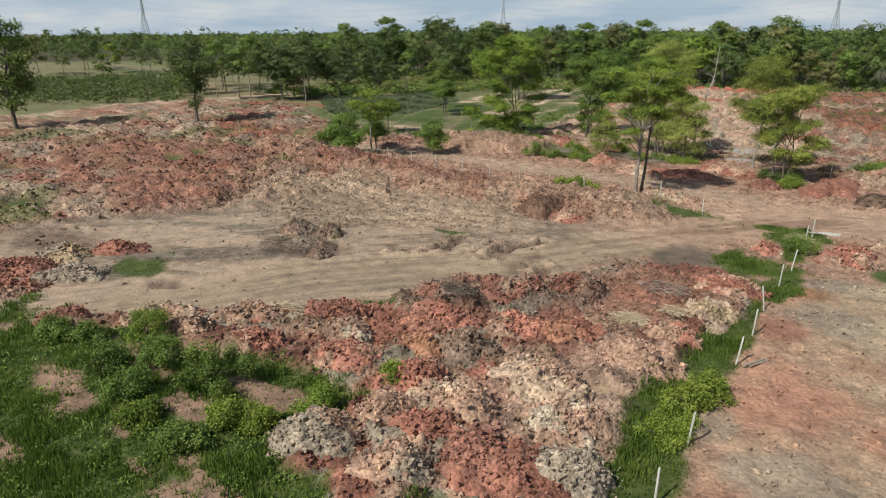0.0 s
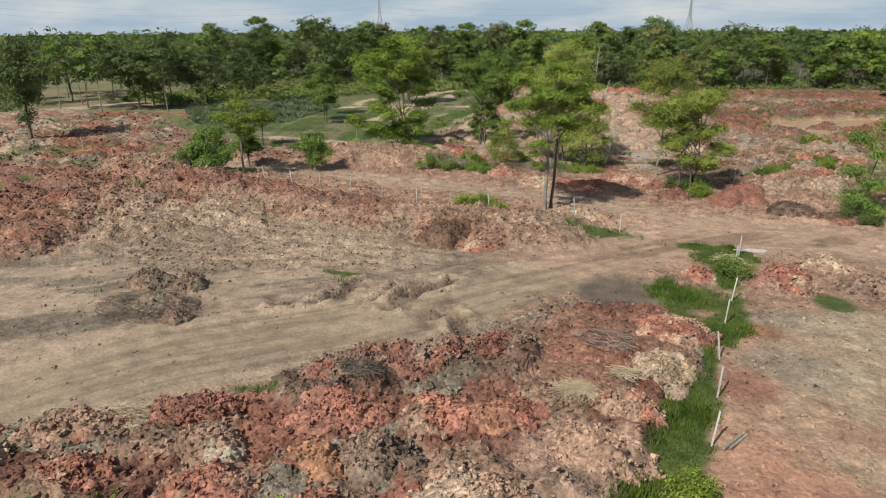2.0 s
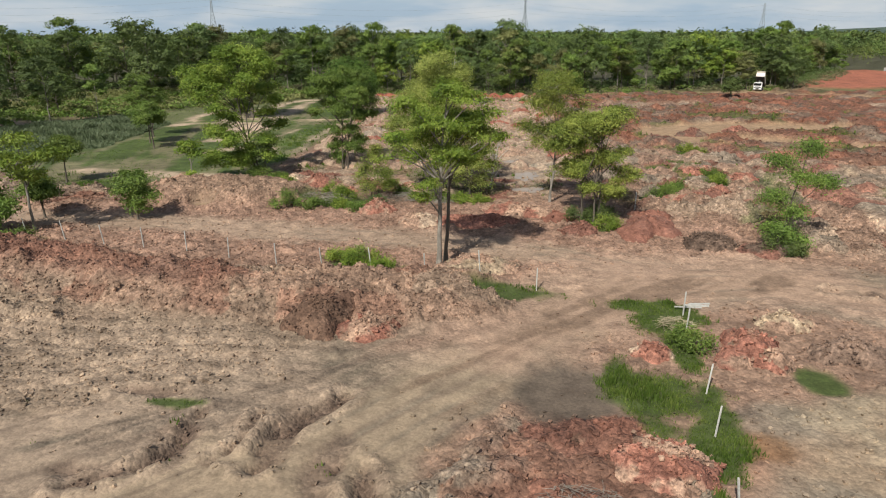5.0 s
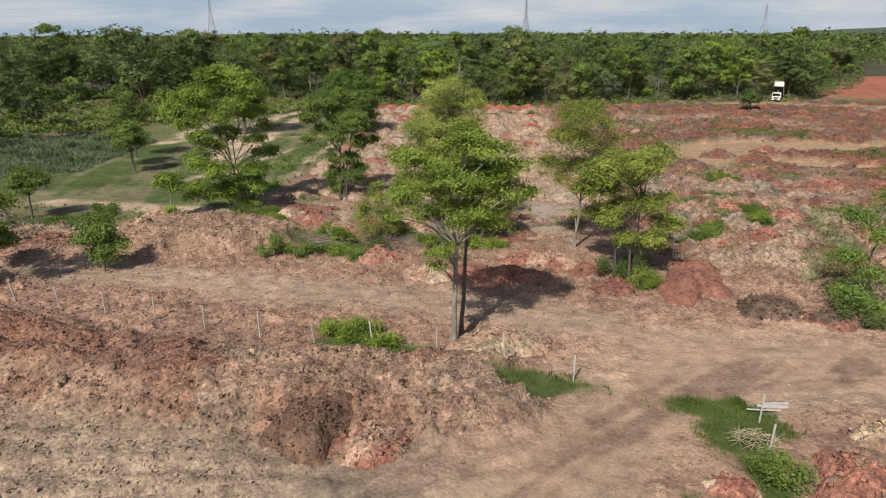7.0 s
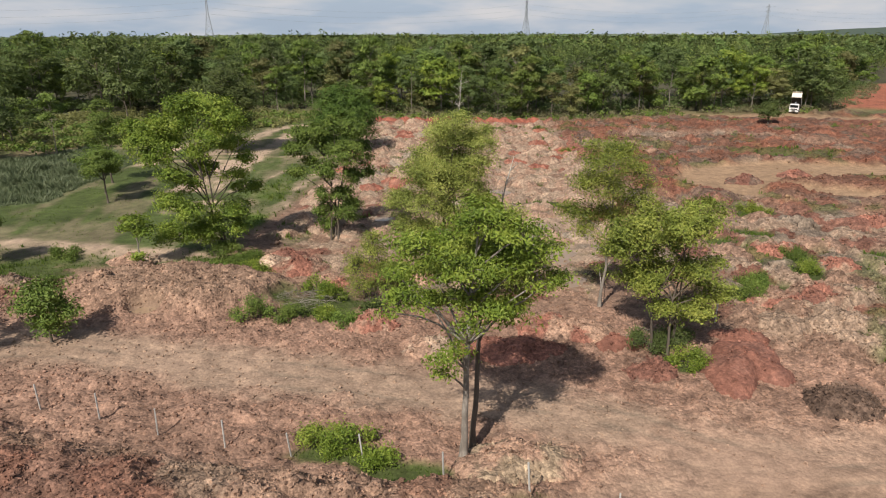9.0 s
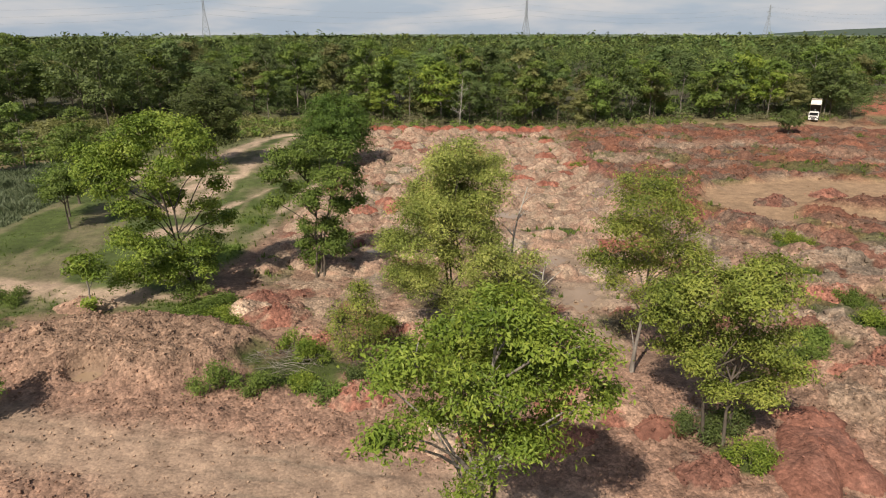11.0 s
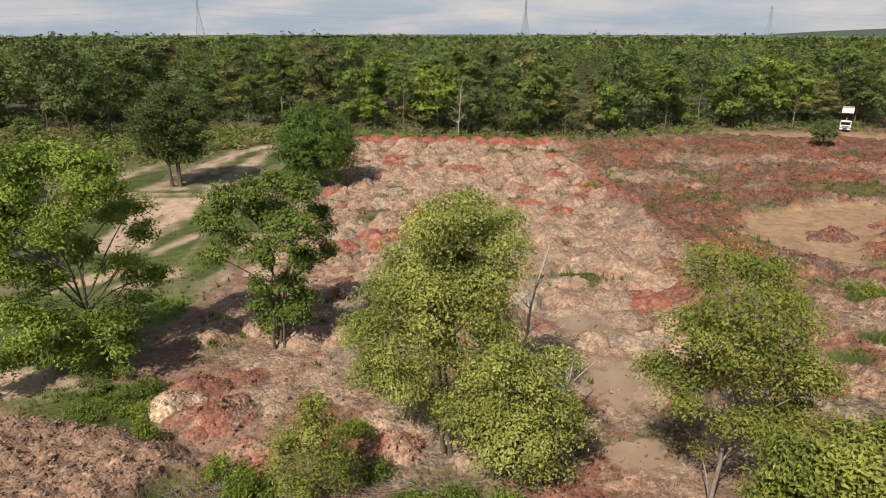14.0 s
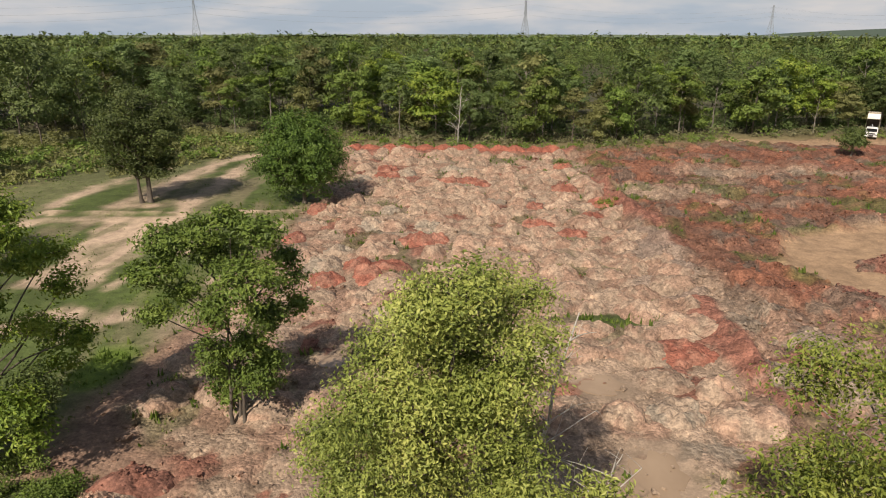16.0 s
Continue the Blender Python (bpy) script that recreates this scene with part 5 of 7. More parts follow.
tree("shrub", -53.0, 68.2, 5.2, [(0, 0, 3.6, 1.7, 1.7, 1.3), (-1.4, 0, 2.4, 1.6, 1.6, 1.4), (1.3, 0, 2.2, 1.6, 1.6, 1.4), (0, 0, 1.2, 2.2, 2.0, 1.1)], LEAF_GREEN, BARK,
     "dense dark green thicket behind the clay bank", "shrub", trunk_r=0.08, split=0.25, clumps=330, per=26, leaf=0.22, spread=0.32, seed=95)
tree("tree", -49.8, 69.6, 8.2, ring_lobes(5, 1.9, 6.0, 1.3, 0.6, 97, (0, 0, 7.5, 1.5, 1.5, 0.6)) + [(0.6, 0, 4.6, 1.2, 1.2, 0.5)], LEAF_BRIGHT, BARK_PALE,
     "thin-crowned green tree beside the thicket", trunk_r=0.1, split=0.5, clumps=190, per=26, leaf=0.22, spread=0.34, seed=98, flat=0.4)
tree("tree", 11.8, 71.6, 8.8, [(0.9, 0, 8.0, 1.2, 1.2, 0.7), (-0.9, 0, 7.0, 1.1, 1.1, 0.6), (2.5, 0.2, 5.4, 1.1, 1.0, 0.5), (0.4, -0.2, 5.8, 1.1, 1.0, 0.6), (-0.9, 0, 4.2, 1.1, 1.0, 0.6), (0.5, 0, 3.0, 1.0, 1.0, 0.6), (-0.4, 0, 1.5, 1.3, 1.2, 0.8), (0.8, -0.3, 0.9, 1.0, 1.0, 0.6)], LEAF_GREEN, BARK,
     "ragged green tree leafy to the ground", trunk_r=0.1, split=0.4, clumps=360, per=34, leaf=0.15, spread=0.38, seed=99, shell=0.4)
tree("shrub", -23.4, 84.2, 5.2, [(0.2, 0, 4.0, 1.2, 1.2, 1.1), (-1.0, 0, 2.8, 1.1, 1.1, 1.1), (1.0, 0, 2.6, 1.2, 1.2, 1.1), (-0.6, -0.5, 1.4, 1.3, 1.2, 0.9), (1.5, 0.2, 1.3, 0.9, 0.9, 0.8), (0.3, 0.4, 5.0, 0.7, 0.7, 0.7)], LEAF_LIME, BARK,
     "ragged yellow-green bush among cut branches", "shrub", stems=((0, 0), (0.3, 0.2), (-0.3, 0.1)), trunk_r=0.06, split=0.3, clumps=300, per=32, leaf=0.12, spread=0.26, seed=103, twig=0.9, shell=0.4)
tree("tree", -93.5, 79.4, 15.0, ring_lobes(6, 2.1, 9.5, 2.0, 1.8, 105, (0, 0, 13, 2.0, 2.0, 1.8)) + [(0, 0, 6.2, 2.0, 2.0, 1.4), (0, 0, 3.6, 1.2, 1.2, 1.4)], LEAF_DARK, BARK,
     "tall narrow dark tree at the edge of rubble", trunk_r=0.2, split=0.35, clumps=340, per=22, leaf=0.34, spread=0.5, seed=107)
tree("tree", -115.0, 60.6, 18.0, dome_lobes(14, 4.0, 9.5, 7.2, 1.9, 109, 0.8, 0.8), LEAF_GREEN, BARK,
     "large dark tree beside the far track", trunk_r=0.28, split=0.3, clumps=420, per=22, leaf=0.4, spread=0.6, seed=111)
tree("tree", 40.7, 182.0, 5.4, [(0, 0, 3.8, 1.6, 1.6, 1.1), (-0.8, 0, 2.4, 1.6, 1.6, 1.1), (0.8, 0, 2.2, 1.5, 1.5, 1.0)], LEAF_DARK, BARK,
     "small dark green tree before the truck", trunk_r=0.12, split=0.25, clumps=150, per=24, leaf=0.26, spread=0.36, seed=113)
for i, (px, py, ph, pr) in enumerate(((-61.5, 110.5, 6.6, 2.6), (-64.6, 115.0, 6.4, 2.9), (-52.5, 74.5, 4.0, 1.5), (-67.2, 120.8, 10.2, 3.0), (-60.0, 88.5, 5.5, 1.8))):
    tree("tree", px, py, ph, ring_lobes(5, pr * 0.55, ph * 0.66, pr * 0.5, ph * 0.13, 120 + i, (0, 0, ph * 0.86, pr * 0.55, pr * 0.55, ph * 0.12)), LEAF_GREEN, BARK,
         "small green tree at the edge of the meadow", trunk_r=0.1, split=0.3, clumps=220, per=26, leaf=0.22, spread=0.32, seed=130 + i, flat=0.45, group="meadow trees")


def bare_tree(x, y, height, lean, seed, label):
    r = np.random.default_rng(seed)
    root = tagged(new("bare_tree"), label, "tree")
    root.location = (x, y, height_at(x, y))
    trunk, limbs = Build(), Build()
    top = np.array((lean, 0, height))
    line = bent((0, 0, -0.1), top, r, 0.05, 8)
    trunk.tube(line, np.linspace(0.12, 0.03, 8), 6)
    for i in range(14):
        k = 0.25 + 0.7 * r.random()
        p = line[int(k * 7)]
        q = p + np.array((r.normal() * 1.5, r.normal() * 1.5, 0.9 + 1.1 * r.random())) * (1.2 - 0.6 * k)
        limb = bent(p, q, r, 0.1, 5)
        limbs.tube(limb, np.linspace(0.045, 0.016, 5), 4)
        for _ in range(3):
            s = limb[r.integers(1, 5)]
            limbs.tube(bent(s, s + r.normal(size=3) * 0.45 + np.array((0, 0, 0.35)), r, 0.1, 3), (0.014, 0.011, 0.008), 3)
    part_of("trunk", trunk.mesh("trunk", BARK_BLEACHED, None, True), root)
    tagged(part_of("twig", limbs.mesh("twig", BARK_BLEACHED, None, True), root), kind="stuff")
    return root


bare_tree(-14.2, 94.6, 9.6, 1.8, 5, "leafless pale young tree on wet clay")
bare_tree(-11.8, 91.2, 5.0, 0.8, 6, "thin leafless sapling on wet clay")
bare_tree(-24.5, 187.0, 11.0, 0.6, 8, "leafless pale tree at the wood's edge")

def sprigs(pr, ph, seed):
    r = np.random.default_rng(seed)
    out = []
    for i in range(10):
        a, d = i * 2.4 + r.random(), pr * (0.1 + 1.15 * r.random())
        top = ph * (1.0 - 0.4 * d / pr) * (0.4 + 0.8 * r.random())
        out.append((math.cos(a) * d, math.sin(a) * d, top * 0.65, pr * (0.14 + 0.14 * r.random()), pr * (0.14 + 0.14 * r.random()), top * 0.36))
    return out


# shrubs in the near meadow
MEADOW_SHRUBS_A = [(-22.8, 18.3, 2.7, 1.5, LEAF_GREEN), (-29.6, 20.0, 1.8, 1.05, LEAF_BRIGHT), (-26.8, 18.7, 1.4, 1.15, LEAF_GREEN), (-32.6, 18.6, 1.2, 0.95, LEAF_GREEN), (-28.5, 16.7, 1.5, 1.05, LEAF_GREEN), (-25.6, 15.8, 1.4, 0.85, LEAF_GREEN), (-17.0, 19.3, 1.6, 1.1, LEAF_BRIGHT), (-18.7, 17.0, 1.0, 0.85, LEAF_BRIGHT),
          (-20.0, 16.3, 1.2, 0.75, LEAF_BRIGHT), (-23.6, 14.7, 1.0, 0.9, LEAF_BRIGHT), (-20.3, 14.4, 0.9, 0.95, LEAF_GREEN), (-34.6, 18.0, 1.0, 0.9, LEAF_GREEN), (-15.4, 22.4, 1.0, 0.5, LEAF_BRIGHT), (-2.7, 27.4, 1.2, 1.0, LEAF_BRIGHT), (-3.5, 26.0, 0.8, 0.9, LEAF_BRIGHT), (-2.2, 28.8, 1.2, 0.8, LEAF_BRIGHT),
          (-3.4, 24.6, 0.6, 0.9, LEAF_BRIGHT)]
for i, (px, py, ph, pr, mat) in enumerate(MEADOW_SHRUBS_A):
    tree("shrub", px, py, ph, dome_lobes(11, pr * 0.9, ph * 0.48, ph * 0.5, pr * 0.3, 900 + i, 0.9, 0.8) if px < -10 and i % 3 else sprigs(pr, ph, 900 + i),
         mat, BARK, "leafy wild shrub in rank grass" if px < -10 else "bright green creeper bush on the post line", "shrub", trunk_r=0.035, split=0.3, clumps=int(70 + 60 * pr), per=30, leaf=0.105, spread=0.17, seed=200 + i,
         group="meadow shrubs" if px < -10 else "creeper bushes", flat=0.8)
CLAY_BUSHES_A = [(-20.6, 65.0, 1.2, 1.1, LEAF_BRIGHT), (-22.0, 65.2, 1.2, 1.0, LEAF_BRIGHT), (-18.8, 64.0, 0.9, 0.8, LEAF_BRIGHT), (-31.1, 79.6, 1.9, 1.3, LEAF_GREEN), (-27.9, 84.9, 1.7, 1.4, LEAF_BRIGHT), (-26.4, 84.2, 1.3, 1.0, LEAF_BRIGHT), (-28.6, 80.0, 0.9, 1.0, LEAF_GREEN), (-26.0, 80.6, 0.9, 0.9, LEAF_BRIGHT),
          (-23.9, 79.6, 0.7, 0.9, LEAF_GREEN), (-22.6, 81.6, 0.8, 0.8, LEAF_DARK), (-33.2, 87.4, 0.8, 0.6, LEAF_BRIGHT), (-37.0, 91.0, 0.6, 1.5, LEAF_GREEN), (-39.4, 93.4, 1.3, 1.3, LEAF_GREEN), (-35.2, 90.4, 0.5, 1.1, LEAF_BRIGHT), (-38.6, 89.6, 0.5, 1.4, LEAF_GREEN), (-36.2, 92.6, 0.7, 1.2, LEAF_GREEN),
          (-1.2, 75.6, 1.4, 1.0, LEAF_BRIGHT), (-3.2, 77.8, 1.5, 1.2, LEAF_DARK)]
CLAY_BUSHES_B = [(-1.6, 78.2, 1.5, 1.3, LEAF_DARK), (-18.4, 84.0, 0.9, 0.9, LEAF_BRIGHT), (-16.6, 84.6, 1.1, 0.9, LEAF_GREEN), (-14.6, 84.4, 1.3, 1.0, LEAF_BRIGHT), (-20.8, 86.2, 0.9, 0.8, LEAF_GREEN), (-12.4, 83.6, 0.8, 0.8, LEAF_BRIGHT), (-22.6, 89.4, 0.8, 0.7, LEAF_BRIGHT), (7.8, 89.8, 1.0, 1.2, LEAF_GREEN),
          (13.0, 92.8, 1.3, 0.9, LEAF_BRIGHT), (13.4, 97.2, 1.1, 1.0, LEAF_GREEN), (14.8, 111.8, 1.2, 1.4, LEAF_BRIGHT), (11.4, 70.4, 1.6, 1.6, LEAF_DARK), (0.6, 53.6, 1.4, 0.9, LEAF_GREEN), (-54.0, 91.0, 1.2, 1.6, LEAF_GREEN), (-49.0, 66.0, 1.5, 1.6, LEAF_GREEN), (-55.5, 67.0, 1.8, 1.8, LEAF_GREEN),
          (-3.2, 148.0, 1.5, 0.9, LEAF_BRIGHT), (-7.0, 171.0, 1.6, 1.3, LEAF_GREEN)]
CLAY_BUSHES_C = [(6.2, 87.0, 1.0, 1.2, LEAF_GREEN)]
for i, (px, py, ph, pr, mat) in enumerate(CLAY_BUSHES_A + CLAY_BUSHES_B + CLAY_BUSHES_C):
    tree("shrub", px, py, ph, sprigs(pr, ph, 900 + i),
         mat, BARK, "low green bush on disturbed clay", "shrub", trunk_r=0.04, split=0.3, clumps=int(60 + 50 * pr), per=20, leaf=0.13, spread=0.24, seed=240 + i, twig=0.8, shell=0.3, group="bushes on the clay", flat=0.8)


# ---- woodland ----
def wood_kind(seed, height, bare, radius, mat, bark, label, lobes_n=7):
    """One woodland tree to be copied, at the origin."""
    r = np.random.default_rng(seed)
    z0, rz = height * bare, height * (1 - bare)
    lobes = []
    for i in range(lobes_n):
        a, k = i * 2.4 + r.random(), (i + 0.5) / lobes_n
        wide = radius * (0.35 + 0.75 * math.sin(math.pi * (0.2 + 0.7 * k)))
        s = radius * (0.40 + 0.26 * r.random())
        lobes.append((math.cos(a) * wide * 0.72, math.sin(a) * wide * 0.72, z0 + rz * (0.12 + 0.70 * k), s, s, s * 0.62))
    lobes.append((0, 0, height - rz * 0.16, radius * 0.52, radius * 0.52, radius * 0.36))
    return tree("woodland_tree", 0, 0, height, lobes, mat, bark, label, trunk_r=0.1, crook=0.07, split=max(bare * 0.95, 0.3), clumps=230, per=13, leaf=0.35, spread=0.32, seed=seed, twig=0.0, shell=0.82, flat=0.55,
                merge=True, group="woodland edge", at_ground=False, loose=0.36, slim=0.34, bough=0.22)


KINDS = [wood_kind(301, 13.5, 0.36, 3.0, LEAF_WOODS, BARK_PALE, "slender woodland tree with pale bare trunk"), wood_kind(302, 12.0, 0.22, 3.6, LEAF_WOODS, BARK, "broad dull green woodland tree", 9),
         wood_kind(303, 14.5, 0.38, 2.7, LEAF_GREEN, BARK_PALE, "tall thin green woodland tree", 6), wood_kind(304, 10.5, 0.15, 3.2, LEAF_GREEN, BARK, "rounded green woodland tree", 8),
         wood_kind(305, 12.5, 0.26, 2.8, LEAF_OLIVE, BARK, "olive woodland tree with thin crown", 6), wood_kind(306, 13.0, 0.18, 4.2, LEAF_DARK, BARK, "dark dense woodland tree", 9),
         wood_kind(307, 11.0, 0.25, 3.4, LEAF_BRIGHT, BARK_PALE, "light green woodland tree with flat crown", 6), wood_kind(308, 9.0, 0.1, 2.6, LEAF_OLIVE, BARK, "low olive woodland tree", 7)]
for i, ob in enumerate(KINDS):
    ob.location = (-40 + 14 * i + 3, float(np.interp(-37 + 14 * i, WOODS_X, WOODS_Y)) + 4, 0)


def plant(ob, x, y, s, turn):
    return copy_thing(ob, pose(x, y, -0.05, 0, 0, turn) @ Matrix.Diagonal((s * random.uniform(0.9, 1.3), s * random.uniform(0.9, 1.3), s, 1)))


made = 0
random.seed(12)
for y0 in np.arange(0, 46, 6.8):
    for x0 in np.arange(-150, 112, 6.6):
        x, y = x0 + random.uniform(-3.3, 3.3), float(np.interp(x0, WOODS_X, WOODS_Y)) + y0 + random.uniform(-1, 5) + (2 if y0 == 0 else 0)
        open_land = (x < -62 and vnoise(np.array([x / 34.0]), np.array([y / 22.0]), 9)[0] > 0.64) or area(np.array([x]), np.array([y]), FAR_RED, 3.0)[0] > 0
        if made < 236 and not open_land and random.random() < 0.93:
            plant(random.choice(KINDS + KINDS[:6]), x, y, random.choice((0.5, 0.7, 0.8, 0.9, 1.0, 1.1, 1.3)) * random.uniform(0.9, 1.1), random.uniform(0, 360))
            made += 1
LONE_TREES_A = [(-123.6, 111.4, 0.95, 2), (-130, 132, 1.1, 5), (-126, 136, 1.0, 1), (-112, 125, 1.0, 1), (-117, 128, 0.9, 3), (-132.4, 175, 1.35, 5), (-110, 161.6, 0.7, 3), (-99.5, 143.7, 0.9, 5),
          (-103, 146, 0.85, 3), (-90, 156, 0.75, 3), (-128.4, 189.5, 1.3, 5), (-112.2, 191, 1.5, 5), (-108, 196, 1.35, 1), (-116, 201, 1.45, 5), (-98.9, 179, 1.5, 5), (-94, 184, 1.2, 5),
          (-70.8, 198, 0.8, 2), (-256, 147, 1.15, 4), (-247, 151, 0.9, 5), (-216, 165, 0.9, 5)]
LONE_TREES_B = [(-150, 125, 0.8, 3), (-138, 118, 0.8, 1), (-114, 112.5, 1.05, 2), (-109, 117.5, 1.1, 1), (-104, 119.5, 1.15, 5), (-101, 116.5, 0.95, 0), (-97, 124, 0.8, 5), (-107, 125, 1.2, 5),
          (-93, 132, 0.9, 0), (-121, 116, 0.95, 0), (-136, 126, 1.1, 5), (-128, 121, 0.9, 2), (-100, 128, 1.0, 1), (-111, 120, 0.9, 0), (-143, 131, 1.0, 2), (-176, 172, 1.0, 4),
          (-190, 180, 1.1, 1), (-165, 168, 0.9, 3), (-230, 172, 1.2, 5), (-238, 166, 1.0, 6)]
LONE_TREES_C = [(-205, 168, 1.1, 1), (-222, 150, 0.8, 3), (-260, 168, 1.3, 5), (-270, 176, 1.2, 1), (-150, 138, 1.15, 5), (-88, 139, 0.75, 2), (-100, 203, 1.3, 5), (-84, 199, 0.95, 1),
          (66, 212, 0.9, 1), (92, 212, 0.55, 3), (104, 216, 0.7, 4), (99, 290, 0.8, 1), (60, 212, 0.8, 0)]
for x, y, s, k in LONE_TREES_A + LONE_TREES_B + LONE_TREES_C:
    plant(KINDS[k], x, y, s, random.uniform(0, 360))


def far_crowns(name, label, near, far, gap, per, leaf, mat, seed, half=None):
    """Crowns of the woods farther in, as clumps of foliage."""
    r = np.random.default_rng(seed)
    xs, ys = np.meshgrid(np.arange(-1500, 1100, gap), np.arange(100, 1500, gap))
    x, y = xs.ravel() + gap * 1.1 * (r.random(xs.size) - 0.5), ys.ravel() + gap * 1.1 * (r.random(xs.size) - 0.5)
    edge = y - np.interp(x, WOODS_X, WOODS_Y)
    d = np.hypot(x + 15, y - 69)
    turn = np.degrees(np.arctan2(-x, y))
    keep = (edge > np.where((x < -148) | (x > 108), 2, near)) & (d < far) & (turn < 68) & (turn > -44)
    if half is not None:
        keep &= d >= half
    keep &= ~((vnoise(x / 60, y / 40, 9) > 0.72) & (d < 420)) & ~(area(x, y, FAR_RED, 3.0) > 0)
    x, y = x[keep], y[keep]
    h = 5.4 + 3.4 * vnoise(x / 60, y / 60, 77) + 6.6 * r.random(len(x)) ** 1.3 + 4.0 * (r.random(len(x)) > 0.94)
    rad = gap * (0.33 + 0.24 * r.random(len(x)))
    k = len(x)
    masses = 6
    dirs = r.normal(size=(k, masses, per // masses, 3))
    dirs[..., 2] = np.where(r.random(dirs.shape[:-1]) < 0.8, np.abs(dirs[..., 2]), dirs[..., 2])
    dirs /= np.linalg.norm(dirs, axis=-1)[..., None]
    way = r.normal(size=(k, masses, 3))
    way[..., 2] = np.abs(way[..., 2]) * 1.3 - 0.5
    way /= np.linalg.norm(way, axis=-1)[..., None]
    round_ = np.stack([rad, rad, h * 0.36], 1)[:, None]
    middle = np.stack([x, y, h * 0.56 - 0.0135 * np.maximum(0, np.hypot(x, y) - 650)], 1)[:, None] + way * round_ * 0.62
    big = round_ * (0.40 + 0.28 * r.random((k, masses, 1)))
    cent = middle[:, :, None] + dirs * big[:, :, None] * (0.75 + 0.25 * r.random((*dirs.shape[:-1], 1)))
    per = masses * (per // masses)
    v, f = leaves(cent.reshape(-1, 3), 1, 0.2, leaf, seed + 1, 0.6, 0.5, dirs.reshape(-1, 3), 0.38)
    warm = r.random((k, 1))
    tint = (0.42 + 1.05 * r.random((k, 1)) ** 1.3) * (np.array((0.82, 0.95, 0.9)) * (1 - warm) + np.array((1.22, 1.08, 0.95)) * warm)
    tint = tint * (0.85 + 0.35 * vnoise(x / 45, y / 45, 78))[:, None]
    return tagged(new(name, mesh_of(name, v, f, mat, np.repeat(tint, per * 4, 0))), label, "woods", kind="stuff")


far_crowns("woodland_interior", "dense green woodland crowns", 32, 300, 8.2, 174, 0.58, LEAF_CANOPY, 401)
far_crowns("woodland_interior", "dense green woodland crowns farther in", 32, 430, 8.4, 66, 1.0, LEAF_CANOPY, 403, 300)
far_crowns("far_woods", "far green woodland canopy", 60, 1100, 12.5, 18, 2.6, LEAF_CANOPY, 405, 400)


def undergrowth(name, label, count, x0, x1, depth0, depth1, mat, seed, tall):
    r = np.random.default_rng(seed)
    x = x0 + (x1 - x0) * r.random(count)
    y = np.interp(x, WOODS_X, WOODS_Y) + depth0 + (depth1 - depth0) * r.random(count)
    size = tall * (0.4 + 0.8 * r.random(count))
    d = r.normal(size=(count, 14, 3))
    d[..., 2] = np.abs(d[..., 2])
    d /= np.linalg.norm(d, axis=2)[..., None]
    cent = np.stack([x, y, size * 0.25], 1)[:, None] + d * size[:, None, None] * np.array((0.8, 0.8, 0.7))
    v, f = leaves(cent.reshape(-1, 3), 4, 0.3, 0.38, seed + 1, 0.6, 0.7, d.reshape(-1, 3))
    v[:, 2] = np.maximum(v[:, 2], 0.02)
    return tagged(new(name, mesh_of(name, v, f, mat)), label, "undergrowth", kind="stuff")


undergrowth("undergrowth", "tangled green undergrowth at the wood's edge", 620, -150, 110, 3, 22, LEAF_WOODS, 411, 2.4)
undergrowth("undergrowth", "shaded brushwood inside the wood", 420, -150, 110, 8, 34, LEAF_DARK, 419, 2.4)
undergrowth("undergrowth", "low green bushes before the wood", 70, -60, 60, -7, 1, LEAF_GREEN, 417, 1.5)
undergrowth("undergrowth", "dry olive scrub under the trees", 520, -150, 110, -3, 16, LEAF_SCRUB, 415, 1.5)


def scrub_field(name, label, count, outline, mat, seed, tall):
    r = np.random.default_rng(seed)
    o = np.array(outline, float)
    lo, hi = o.min(0), o.max(0)
    x, y = lo[0] + (hi[0] - lo[0]) * r.random(count * 2), lo[1] + (hi[1] - lo[1]) * r.random(count * 2)
    keep = area(x, y, outline, 1.0) > 0.5
    x, y = x[keep], y[keep]
    size = tall * (0.4 + 0.9 * r.random(len(x)))
    d = r.normal(size=(len(x), 16, 3))
    d[..., 2] = np.abs(d[..., 2])
    d /= np.linalg.norm(d, axis=2)[..., None]
    cent = np.stack([x, y, size * 0.3], 1)[:, None] + d * size[:, None, None] * np.array((1, 1, 0.75))
    v, f = leaves(cent.reshape(-1, 3), 3, 0.35, 0.5, seed + 1, 0.6, 0.7, d.reshape(-1, 3))
    v[:, 2] = np.maximum(v[:, 2], 0.02)
    return tagged(new(name, mesh_of(name, v, f, mat)), label, "scrub", kind="stuff")


scrub_field("scrub_field", "field of low rounded green bushes", 420, [(-128, 104), (-150, 86), (-210, 100), (-230, 122), (-200, 162), (-150, 130)], LEAF_DARK, 421, 2.0)
scrub_field("scrub_field", "dry olive scrub by the meadow", 380, [(-126, 150), (-96, 142), (-72, 158), (-58, 180), (-56, 194), (-90, 200), (-122, 186)], LEAF_OLIVE, 427, 1.0)
scrub_field("scrub_field", "overgrown green scrub by the meadow", 300, [(-130, 130), (-100, 124), (-86, 148), (-62, 176), (-58, 190), (-86, 186), (-112, 160)], LEAF_GREEN, 425, 1.3)


